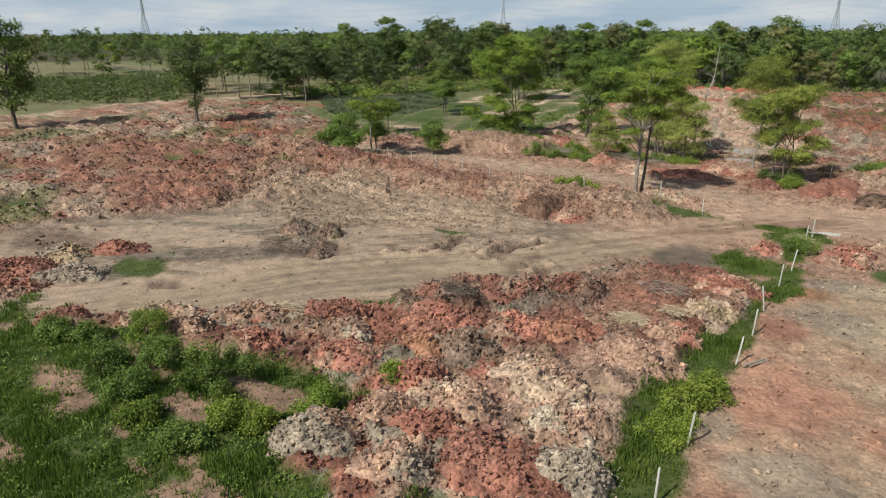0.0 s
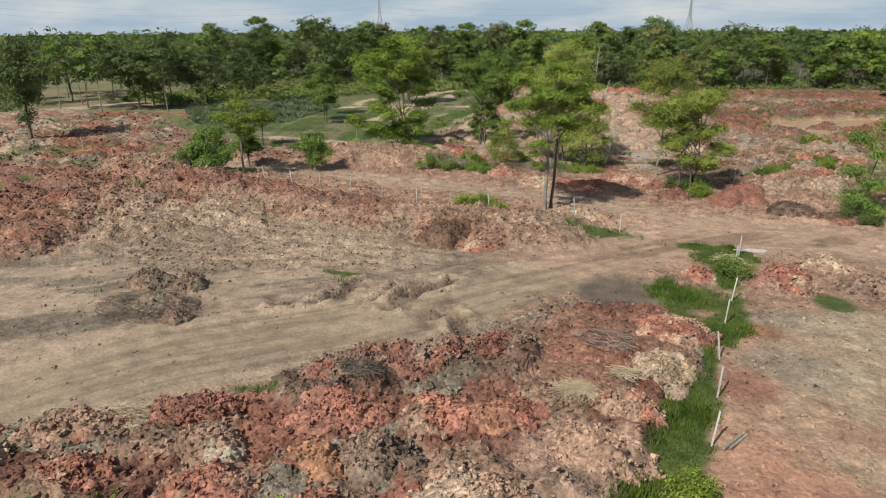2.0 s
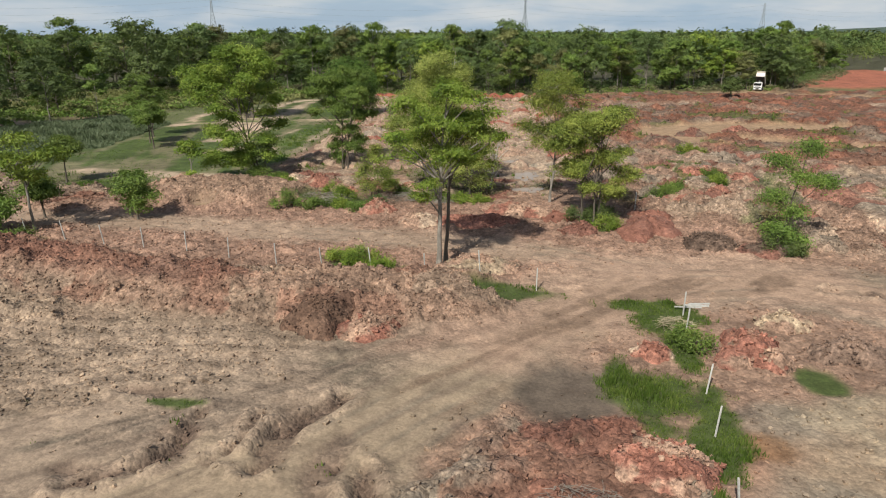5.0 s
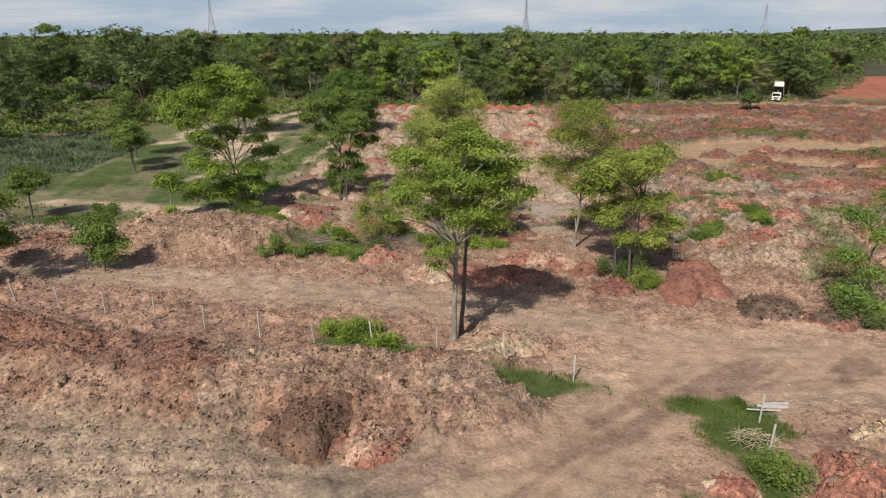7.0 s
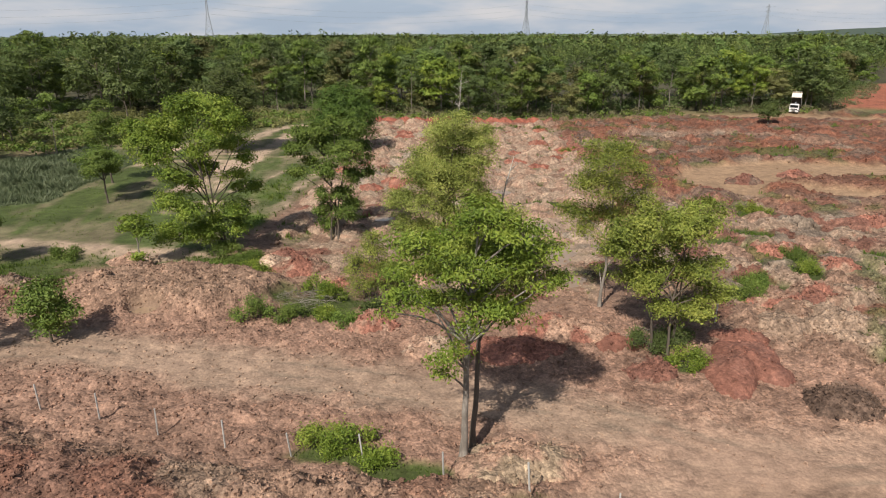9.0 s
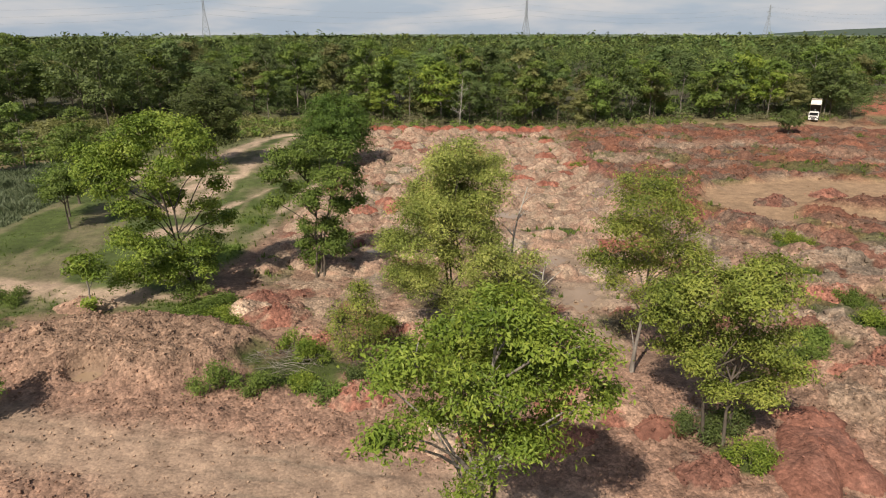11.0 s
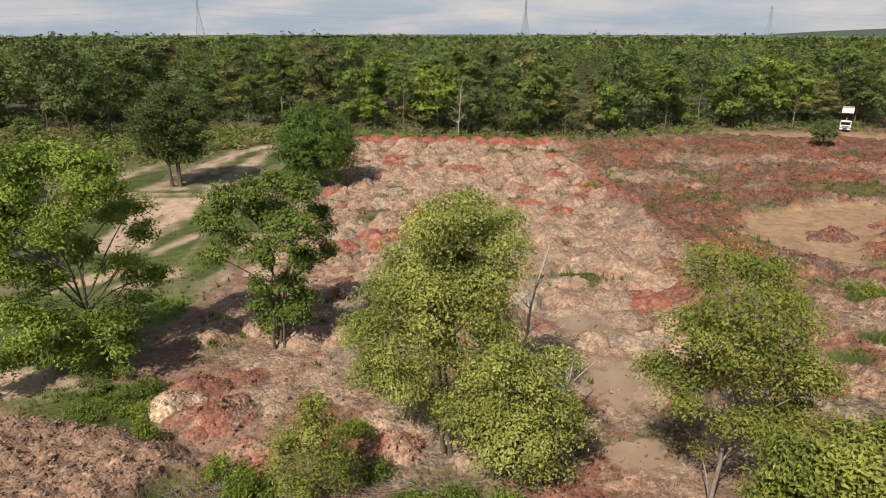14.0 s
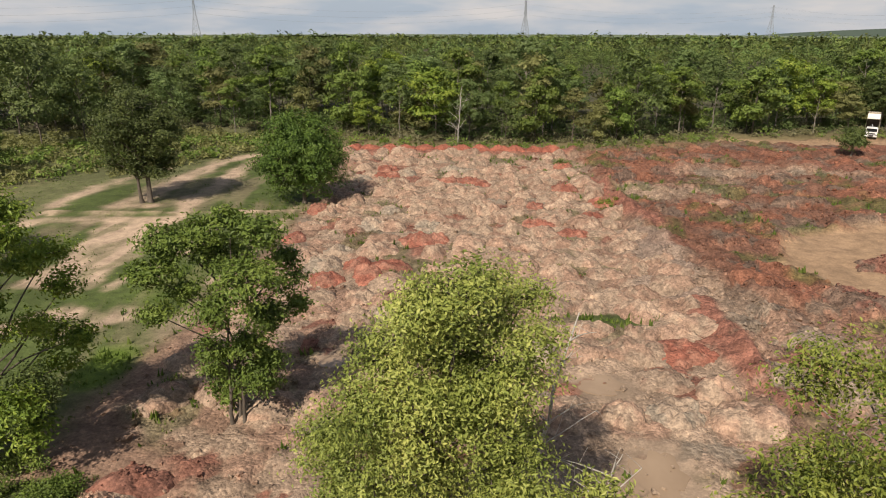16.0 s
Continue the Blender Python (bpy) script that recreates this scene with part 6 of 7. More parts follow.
# ---- heaps of tipped earth ----
def heap(x, y, rx, ry, h, colour, label, clods=60, seed=1, turn=0.0, second=None, name="earth_heap", size=0.3, smoothness=0.0, group="tipped loads"):
    """A load of earth: a lumpy dome that lies on the land, with broken clods on it."""
    r = np.random.default_rng(seed)
    rings, spokes = (22, 60) if y < 48 else (16, 44)
    t = np.linspace(0, 1, rings)[:, None] * np.ones((1, spokes))
    a = np.ones((rings, 1)) * np.linspace(0, 2 * np.pi, spokes, endpoint=False)[None]
    rim = 1 + (0.52 + 0.2 * smoothness) * (fbm(np.cos(a) * 1.4 + seed * 3.1, np.sin(a) * 1.4, 1.0, 3, seed) - 0.5) * 2
    lx, ly = t * rim * np.cos(a) * rx, t * rim * np.sin(a) * ry
    c, s = math.cos(radians(turn)), math.sin(radians(turn))
    px, py = (x + lx * c - ly * s).ravel(), (y + lx * s + ly * c).ravel()
    tt = t.ravel()
    dome = h * (0.5 * (1 - tt ** 1.7) ** 1.15 + 0.45 * (1 - np.sqrt(tt * tt + 0.01)) ** 1.2 + 0.28 * (fbm(px, py, 1.7, 3, seed + 41) - 0.5) * (1 - tt))
    d, d2, r1, r2 = cells(px, py, size * 1.9, seed + 9)
    e, e2, s1, s2 = cells(px, py, size * 4.2, seed + 19)
    rough = (np.clip(1.1 - d * 1.4, 0, 0.6) * r1 * size * 0.7 + np.clip(1.1 - e * 1.3, 0, 0.7) * s1 * size * 1.1 + 0.34 * (fbm(px, py, 0.9, 3, seed + 3) - 0.5)) * (1 - 0.75 * smoothness)
    base = land(px, py)[0]
    pz = base * (1 - (1 - tt) * 0.5) + dome + rough * (1 - tt ** 4) - 0.3 * smooth(0.82, 1.0, tt)
    tint = np.array(colour) * (1.05 - 0.15 * smoothness) * (0.75 + 0.5 * fbm(px, py, 1.1, 4, seed))[:, None] * (0.85 + 0.3 * r2)[:, None]
    if second is not None:
        k = smooth(0.46, 0.56, fbm(px, py, 1.3, 3, seed + 5))[:, None]
        tint = tint * (1 - k) + 1.02 * np.array(second) * (0.8 + 0.4 * r1)[:, None] * k
    i, j = np.meshgrid(np.arange(rings - 1), np.arange(spokes), indexing="ij")
    q = np.stack([i * spokes + j, (i + 1) * spokes + j, (i + 1) * spokes + (j + 1) % spokes, i * spokes + (j + 1) % spokes], -1).reshape(-1, 4)
    root = new(name)
    root.location = (x, y, 0)
    tagged(root, label, "earth heap", group)
    v = np.stack([px - x, py - y, pz], 1)
    part_of("body", mesh_of("body", v, q, EARTH, np.concatenate([np.clip(tint, 0.01, 0.8), np.full((len(tint), 1), 1 - 0.7 * smoothness)], 1), True), root)
    clods = int(clods * (4.4 if y < 48 else 2.4))
    if clods:
        for k in range(5 if y < 80 else 0):
            i = int(r.integers(spokes, len(v) - spokes * 3))
            b = size * (0.45 + 0.4 * r.random())
            piece = clod_mesh("clod", np.zeros(1), np.zeros(1), np.zeros(1), np.array([b]), tint[i:i + 1], seed * 7 + k)
            part_of("clod", piece, root).location = v[i]
        pick = r.integers(0, len(v), clods)
        p = v[pick] + r.normal(size=(clods, 3)) * np.array((0.15, 0.15, 0.0))
        big = size * (0.11 + 0.46 * r.random(clods) ** 3.6)
        ob = part_of("crumbled_earth", clod_mesh("crumbled_earth", p[:, 0], p[:, 1], p[:, 2], big, tint[pick], seed + 2), root)
        tagged(ob, kind="stuff")
    return root


G2, R2 = GREY * 1.15, RED * 1.05
heap(-15.9, 17.6, 2.0, 1.6, 1.1, GREY * 0.95, "grey heap of broken clay clods", 260, 1, 20, PINK * 0.9)
heap(-14.2, 20.2, 1.6, 1.3, 0.8, GREY * 1.05, "grey and pink heap of broken clay", 160, 2, 50, PINK)
heap(-12.0, 22.0, 2.4, 1.7, 1.0, PINK * 1.05, "pale pink heap of crumbled clay", 200, 3, -15, PALE * 0.9)
heap(-9.0, 25.6, 2.6, 2.0, 1.0, PALE * 0.95, "pale grey heap of broken clay", 280, 4, 10, PINK * 1.05)
heap(-7.2, 23.0, 2.1, 1.8, 1.0, GREY * 1.45, "light grey heap of clay lumps", 280, 5, 40, PINK)
heap(-11.9, 17.3, 2.0, 1.5, 0.9, PINK * 0.9, "pink heap of crumbled clay", 160, 6, 30, GREY)
heap(-9.0, 18.8, 2.2, 1.6, 0.9, R2, "orange red heap of clay slabs", 200, 7, 0, DEEP_RED * 1.3)
heap(-11.9, 19.7, 1.6, 1.2, 0.7, RED * 0.95, "red heap of fine clay", 90, 8, 10, RED * 1.15)
heap(-5.6, 20.0, 1.8, 1.2, 0.8, GREY, "grey heap beside the grass strip", 160, 9, 15, GREY * 1.3)
heap(-14.5, 22.9, 2.1, 1.5, 1.0, RED, "red heap of broken clay", 190, 10, 20, R2 * 1.1)
heap(-19.0, 23.2, 2.2, 1.3, 0.9, RED * 1.05, "red heap at the meadow's edge", 170, 11, 15, PINK * 0.9)
heap(-20.4, 25.6, 1.7, 1.3, 1.1, GREY * 1.05, "grey-brown heap of stiff clay", 110, 12, 0, PINK * 0.8)
heap(-13.8, 27.0, 1.8, 1.4, 1.0, BROWN * 1.75, "dark brown heap of crumbled earth", 190, 13, 10, np.array((0.17, 0.12, 0.09)))
heap(-15.8, 26.0, 1.4, 1.1, 0.8, np.array((0.27, 0.14, 0.085)), "orange heap of fine clay", 60, 14, 0, RED)
heap(-16.5, 29.0, 2.2, 1.5, 0.9, RED * 1.15, "bright red heap of broken clay", 200, 15, 30, DEEP_RED * 1.4)
heap(-12.6, 30.2, 2.0, 1.4, 0.8, RED * 1.15, "bright red heap of clay lumps", 180, 16, 20, PINK * 0.8)
heap(-9.6, 31.4, 2.2, 1.7, 0.8, np.array((0.25, 0.125, 0.08)), "orange brown heap of fine earth", 90, 17, 0, RED * 0.9)
heap(-5.6, 30.2, 2.4, 1.6, 0.7, PINK * 1.3, "pale pink heap of crumbled clay", 170, 18, -10, PINK * 1.05)
heap(-4.9, 33.8, 1.8, 1.3, 0.8, PINK * 1.0, "pinkish red heap beside the grass strip", 150, 19, -20, RED * 1.1)
heap(-3.7, 37.6, 1.5, 2.2, 0.5, np.array((0.30, 0.225, 0.14)), "pale sandy yellow heap", 120, 20, 10, PALE * 0.78)
heap(-3.0, 42.6, 2.3, 2.4, 0.7, PINK * 1.05, "pale pink heap beside wet mud", 200, 21, 10, RED * 1.1)
heap(-17.6, 32.0, 2.4, 1.4, 1.1, DEEP_RED * 1.25, "dark red heap of broken clay", 240, 22, 35, BROWN * 1.9)
heap(-14.4, 34.2, 2.2, 1.4, 1.1, BROWN * 1.95, "brown heap of crumbled earth by the track", 300, 23, 35, DEEP_RED * 1.1)
heap(-11.6, 36.4, 1.9, 1.3, 0.9, BROWN * 1.9, "grey-brown heap by the track", 280, 24, 35, DEEP_RED * 1.1)
heap(-22.6, 27.4, 2.4, 1.2, 0.9, DEEP_RED * 1.1, "dark red row of broken clay", 220, 25, 35, RED)
heap(-26.4, 24.8, 2.4, 1.1, 0.8, RED * 0.9, "red row of clay beside the track", 200, 26, 35, PINK * 0.8)
heap(-24.2, 22.6, 1.9, 1.1, 0.7, PINK * 0.92, "pink clay heap at the meadow's edge", 150, 27, 10, RED)
heap(-28.6, 22.0, 1.4, 1.0, 0.8, PALE * 0.9, "pale sandy heap at the meadow's edge", 90, 28, 0, PINK)
heap(-31.5, 21.9, 2.2, 0.9, 0.6, PINK * 0.95, "low pink heap along the meadow", 120, 29, 40, PALE * 0.8)
heap(-36.4, 19.6, 1.8, 1.0, 0.6, DEEP_RED, "dark red heap beside the pale track", 120, 30, 40, RED)
heap(-42.8, 24.4, 2.6, 1.5, 0.8, GREY * 0.9, "grey heap of clay lumps beside grass", 260, 33, 35, GREY * 1.1)
heap(-45.0, 29.4, 2.8, 1.3, 0.7, RED * 0.9, "red heap at the edge of the flat", 180, 34, 25, DEEP_RED)
heap(-47.4, 26.6, 2.6, 1.8, 0.8, np.array((0.26, 0.19, 0.12)), "yellow brown heap of clay", 200, 32, 20, GREY)
heap(-47.6, 22.6, 3.4, 2.0, 0.9, DEEP_RED * 1.1, "dark red bank of broken clay", 320, 31, 50, RED)
heap(-44.0, 20.4, 3.0, 1.4, 0.7, PINK * 0.9, "pink bank of crumbled clay", 240, 36, 45, RED * 0.9)
heap(-33.4, 37.2, 2.6, 1.5, 0.9, np.array((0.15, 0.115, 0.085)), "grey-brown mound of earth and roots", 160, 37, 20, BROWN * 1.6, size=0.2)
heap(-31.0, 36.0, 1.8, 1.1, 0.6, np.array((0.16, 0.12, 0.09)), "low grey-brown mound of earth and roots", 110, 38, -20, BROWN * 1.6, size=0.2)
heap(-36.4, 39.8, 1.9, 1.5, 1.0, np.array((0.15, 0.115, 0.085)), "dark grey-brown mound of clods", 160, 137, 0, BROWN * 1.6, size=0.24)
heap(-33.2, 40.2, 1.5, 1.2, 0.9, np.array((0.145, 0.11, 0.08)), "dark peaked mound of clods on the flat", 120, 138, 30, BROWN * 1.5, size=0.24)
# red loads beyond the crossing
heap(7.9, 86.2, 2.0, 1.5, 0.9, RED * 0.95, "red load among grey clay", 120, 144, 0, PINK * 0.9)
heap(10.8, 86.6, 2.0, 1.4, 0.8, RED, "red load of broken clay", 120, 145, 20, DEEP_RED * 1.2)
heap(16.0, 93.6, 1.9, 1.4, 0.9, RED * 1.05, "red load beside weeds", 80, 146, 0, PINK)
heap(12.2, 98.2, 2.1, 1.4, 0.8, RED, "red load on pale clay", 80, 147, 0, PINK)
heap(26.0, 108.6, 3.0, 1.8, 0.9, DEEP_RED * 1.1, "deep red load by the working ground", 80, 148, 0, RED)
# loads by the crossing
heap(-20.6, 54.6, 2.4, 2.0, 1.5, np.array((0.105, 0.06, 0.042)), "dark brown heap of crumbled topsoil", 300, 41, 20, np.array((0.125, 0.075, 0.052)), size=0.22)
heap(-17.4, 53.9, 1.9, 1.4, 0.8, PINK * 0.85, "small pink brown heap beside the dark one", 130, 42, 0, RED * 0.8)
heap(2.4, 75.8, 2.7, 4.0, 1.1, RED * 0.86, "fine red earth heap", 90, 43, -25, DEEP_RED * 1.2, smoothness=0.55, size=0.2)
heap(3.2, 79.6, 1.9, 2.0, 0.8, RED * 0.86, "fine red earth heap beside the larger one", 40, 143, 10, DEEP_RED * 1.2, smoothness=0.55, size=0.2)
heap(-5.4, 78.2, 1.9, 1.3, 0.8, RED * 0.85, "low smooth red earth heap", 16, 44, 0, None, smoothness=0.9)
heap(-3.6, 74.6, 1.7, 1.5, 0.8, BROWN * 1.7, "brown lumpy heap by the crossing", 160, 45, 0, DEEP_RED)
heap(6.4, 72.0, 2.5, 1.9, 1.0, BROWN * 0.95, "dark brown heap of crumbled topsoil", 420, 46, 15, BROWN * 1.5, size=0.3)
heap(10.4, 70.4, 2.2, 1.2, 0.7, DEEP_RED * 0.9, "dark red heap beside the track", 110, 47, 0, BROWN)
heap(-11.8, 64.6, 3.2, 2.2, 1.0, PINK * 0.95, "pink lumpy bank at the tree's foot", 190, 48, 20, TAN * 0.85)
heap(-8.2, 79.8, 3.6, 2.4, 1.1, PINK * 0.95, "pink orange bank of crumbled clay", 200, 49, -10, RED * 0.95)
heap(-17.6, 76.4, 2.2, 1.5, 0.8, PALE * 0.95, "pale tan heap of clay", 60, 50, 0, PINK)
heap(-12.4, 76.6, 4.2, 2.4, 0.6, RED * 0.95, "smooth red earth bank in tree shade", 60, 51, 0, RED * 1.1)
heap(-22.0, 79.4, 1.9, 1.4, 1.0, RED * 0.9, "red-brown heap among bushes", 90, 52, 0, PINK)
heap(-30.9, 90.2, 3.0, 2.3, 1.0, RED * 0.85, "red heap with pale clay around it", 150, 53, 35, PINK * 1.0)
heap(-34.0, 91.4, 2.0, 1.8, 0.9, PALE, "pale cream heap beside the red one", 60, 54, 0, PINK)
heap(-33.2, 93.8, 2.0, 1.4, 0.6, RED * 0.85, "low dark red heap in tree shade", 60, 153, 15, DEEP_RED)
heap(-27.6, 87.4, 1.6, 1.3, 0.7, RED * 1.1, "small red heap beside bushes", 60, 55, 0, PINK)
heap(-20.2, 88.6, 1.8, 1.4, 0.8, RED * 1.1, "red clay heap under the tall tree", 70, 56, 0, PINK)
heap(-46.6, 90.6, 2.8, 1.8, 0.9, PALE * 0.9, "pale tan heap of clay", 50, 57, 0, PINK)
heap(3.6, 53.4, 2.0, 2.9, 1.0, RED * 1.05, "red lumpy heap beside the posts", 190, 58, -15, PINK * 0.85)
heap(4.4, 52.0, 1.0, 0.9, 0.9, GREY * 1.1, "small grey heap on the red one", 60, 59, 0, PINK)
heap(8.8, 53.6, 2.1, 1.5, 0.9, BROWN * 1.6, "brown lumpy heap on the hard ground", 300, 60, 0, BROWN * 1.9, size=0.26)
heap(6.8, 57.2, 2.0, 1.4, 0.7, PINK * 0.9, "pink clay heap by the track", 90, 61, 0, TAN)
heap(-1.6, 52.6, 1.3, 0.9, 0.5, PALE * 0.95, "pale clay heap among grass", 60, 62, 0, RED)
heap(19.0, 128.6, 3.2, 2.2, 1.0, DEEP_RED * 1.05, "dark red heap on the bare working ground", 130, 63, 10, BROWN * 1.4, size=0.36)
heap(12.6, 118.8, 3.4, 2.4, 0.9, BROWN * 1.3, "brown heap of turned earth", 130, 64, 0, DEEP_RED, size=0.36)
heap(27.0, 133.4, 3.0, 1.6, 0.9, RED, "red heap on tan working ground", 110, 65, 20, DEEP_RED, size=0.36)

# field of loads tipped side by side in rows
RED_LOADS = np.array([(-38.2, 132.5), (-37.4, 139.5), (-29, 123.2), (-26.5, 123.2), (-8.4, 135), (-6.5, 145), (-23, 132), (-20, 158.5), (-17, 158.5), (-13, 157.5), (-7, 155), (-3, 149.5), (-3.3, 142), (-32.7, 166.8), (-31.7, 148), (-12.4, 148.5)])


def loads_in_rows(seed):
    r = np.random.default_rng(seed)
    places, y = [], 102.0
    while y < 179.5:
        x = -44.5 + 3 * r.random()
        while x < 1:
            places.append((x + r.normal() * 0.4, y + r.normal() * 0.5))
            x += 2.7 + 0.7 * r.random()
        y += 3.5 + 0.7 * r.random()
    p = np.array(places)
    p = p[area(p[:, 0], p[:, 1], LOADS, 0.6, 0.3) > 0.9]
    p = np.array([q for q in p if all(math.hypot((q[0] - cx) / (rx + 1.2), (q[1] - cy) / (ry + 1.2)) > 1 for cx, cy, rx, ry in PUDDLES) and r.random() > 0.1])
    rings, spokes = 13, 36
    t = (np.linspace(0, 1, rings)[:, None] * np.ones((1, spokes))).ravel()
    a = (np.ones((rings, 1)) * np.linspace(0, 2 * np.pi, spokes, endpoint=False)[None]).ravel()
    k = len(p)
    rim = 1 + 0.8 * (fbm(np.cos(a)[None] * 1.3 + 7.7 * np.arange(k)[:, None], np.sin(a)[None] * 1.3 + 0 * np.arange(k)[:, None], 1.0, 3, 811) - 0.5)
    px = p[:, :1] + t * rim * np.cos(a) * (1.35 + 1.0 * r.random((k, 1)))
    py = p[:, 1:] + t * rim * np.sin(a) * (1.4 + 0.9 * r.random((k, 1)))
    base = land(px.ravel(), py.ravel())[0].reshape(px.shape)
    d, d2, r1, r2 = (v.reshape(px.shape) for v in cells(px.ravel(), py.ravel(), 0.6, 821))
    wave = fbm(px.ravel(), py.ravel(), 1.0, 4, 823).reshape(px.shape)
    tall = 0.3 + 0.45 * r.random((k, 1))
    pz = base + tall * (1 - t ** 2.0) ** 1.15 + (np.clip(1.1 - 1.3 * d, 0, 0.7) * r1 * 0.32 + 0.75 * (wave - 0.5)) * (1 - t ** 4) - 0.28 * smooth(0.82, 1.0, t)
    i, j = np.meshgrid(np.arange(rings - 1), np.arange(spokes), indexing="ij")
    q = np.stack([i * spokes + j, (i + 1) * spokes + j, (i + 1) * spokes + (j + 1) % spokes, i * spokes + (j + 1) % spokes], -1).reshape(-1, 4)
    kinds = ((PALE * 0.77, "pale buff clay load tipped in a row"), (PINK * 0.88, "pinkish clay load tipped in a row"), (GREY * 1.1, "grey clay load tipped in a row"), (RED * np.array((0.98, 0.83, 0.8)), "red clay load tipped in a row"))
    for n in range(k):
        which = 3 if np.hypot(*(RED_LOADS - p[n]).T).min() < 1.7 else int(r.choice((0, 1, 2, 3), p=(0.60, 0.31, 0.05, 0.04)))
        colour, label = kinds[which]
        other = kinds[1 if which == 0 else 0][0]
        mix = (smooth(0.46, 0.6, wave[n]) * (0.8 if which < 3 else 0.25))[:, None]
        tint = (colour * (1 - mix) + other * mix) * ((0.88 + 0.24 * r2[n]) * (0.8 + 0.4 * wave[n]))[:, None] * (0.9 + 0.2 * r.random())
        v = np.stack([px[n] - p[n, 0], py[n] - p[n, 1], pz[n]], 1)
        me = mesh_of("body", v, q, EARTH, np.concatenate([np.clip(tint, 0.01, 0.8), np.full((len(tint), 1), 0.8)], 1), True)
        ob = new("earth_heap")
        ob.location = (p[n, 0], p[n, 1], 0)
        part_of("body", me, ob)
        tagged(ob, label, "earth heap", "loads tipped in rows")


loads_in_rows(77)
# row of red loads along the far edge of the field
for i in range(12):
    heap(-42.5 + 3.15 * i, 181.6 + 0.12 * i, 1.8, 1.4, 1.1, RED * np.array((1.08, 0.86, 0.8)) * (0.98 + 0.03 * (i % 3)), "bright red tipped load in a row", 12, 500 + i, 0, None, smoothness=0.6, group="row of red loads")


# ---- puddles ----
def puddle(x, y, rx, ry, seed):
    a = np.linspace(0, 2 * np.pi, 40, endpoint=False)
    w = 1 + 1.3 * (fbm(np.cos(a) * 1.3 + seed, np.sin(a) * 1.3, 1.0, 3, seed) - 0.5)
    rim = np.stack([np.cos(a) * rx * w, np.sin(a) * ry * w, 0 * a], 1)
    v = np.concatenate([[(0, 0, 0)], rim * 0.6, rim, rim * 1.0 - np.array((0, 0, 0.05))])
    k = np.arange(40)
    n = (k + 1) % 40
    ob = new("puddle", mesh_of("puddle", v, [np.stack([k * 0, 1 + k, 1 + n], 1), np.stack([1 + k, 41 + k, 41 + n, 1 + n], 1), np.stack([41 + k, 81 + k, 81 + n, 41 + n], 1)], MUD_WATER))
    ob.location = (x, y, height_at(x, y) + 0.035)
    return tagged(ob, "shallow puddle of muddy tan water", "puddle", "puddles")


for i, (px, py, rx, ry) in enumerate(PUDDLES):
    puddle(px, py, rx, ry, 600 + i)


# ---- posts, timber, straw ----
def post(x, y, tall, lean_x, lean_y, seed, label):
    r = random.Random(seed)
    root = tagged(new("fence_post"), label, "post", "boundary posts")
    root.matrix_world = pose(x, y, height_at(x, y) - 0.15, lean_x, lean_y, r.uniform(0, 90))
    bm = box_bm(0.075, 0.075, tall + 0.15, 0, 0, (tall + 0.15) / 2, 0.014)
    for v in bm.verts:
        v.co.x += 0.006 * math.sin(v.co.z * 5 + seed)
        v.co.y += 0.006 * math.cos(v.co.z * 4 + seed)
    part("shaft", bm, CONCRETE, root)
    part("cap", box_bm(0.06, 0.06, 0.03, 0, 0, tall + 0.165, 0.012), CONCRETE, root)
    return root


ROW_A = [(-2.9, 20.4), (-2.5, 24.5), (-1.6, 32.6), (-1.2, 36.6), (-0.9, 40.4), (-0.4, 45.3), (0.15, 48.8), (0.75, 55.4), (1.2, 58.0)]
for i, (px, py) in enumerate(ROW_A):
    post(px, py, 1.55, (0, 2, 5, -1, -2, 3, 4, 1, 0)[i], (3, 4, 7, 3, -9, 0, 6, 2, 1)[i], i, "pale leaning concrete boundary post on the grass strip")
ROW_B = [(-49.8, 68.6), (-46.0, 68.0), (-42.3, 67.5), (-38.5, 66.8), (-34.6, 66.2), (-30.8, 65.3), (-26.9, 64.8), (-23.2, 64.3), (-19.5, 64.2), (-15.4, 63.2), (-11.4, 61.6), (-7.6, 61.2)]
for i, (px, py) in enumerate(ROW_B):
    post(px, py, 1.6, (0, 2, -3, 1)[i % 4], (-7, -5, -4, -3, 0, 1, 2)[i % 7], 20 + i, "pale concrete boundary post behind the clay bank")
for i, (px, py) in enumerate(((-72, 73), (-67, 71.5), (-61, 70.5), (-56, 69.6), (-78.5, 74.5))):
    post(px, py, 1.5, 2, -3, 40 + i, "pale concrete post among red rubble")
post(2.4, 82.4, 1.7, 0, 1, 50, "pale post among tipped clay")

beam = tagged(new("timber_beam"), "two weathered grey timbers lying by a post", "timber")
beam.matrix_world = pose(-0.75, 33.0, height_at(-0.75, 33.0) + 0.07, 0, 4, 62)
part("plank", box_bm(2.0, 0.16, 0.09, 0, 0, 0, 0.015), GREY_WOOD, beam)
part("plank", box_bm(1.6, 0.12, 0.08, 0.1, -0.17, 0.0, 0.012), GREY_WOOD, beam)
broken = tagged(new("fallen_posts"), "broken pale concrete posts lying on grass", "posts")
broken.matrix_world = pose(2.3, 59.3, height_at(2.3, 59.3) + 0.1, 0, 2, 4)
part("shaft", box_bm(1.6, 0.12, 0.12, 0.1, 0.22, 0, 0.015), CONCRETE, broken)
part("shaft", box_bm(1.4, 0.11, 0.11, 0.4, 0.42, 0.03, 0.015, Matrix.Rotation(radians(7), 4, "Z")), CONCRETE, broken)
part("shaft", box_bm(1.7, 0.07, 0.07, -0.6, -0.3, 0.1, 0.012), CONCRETE, broken)


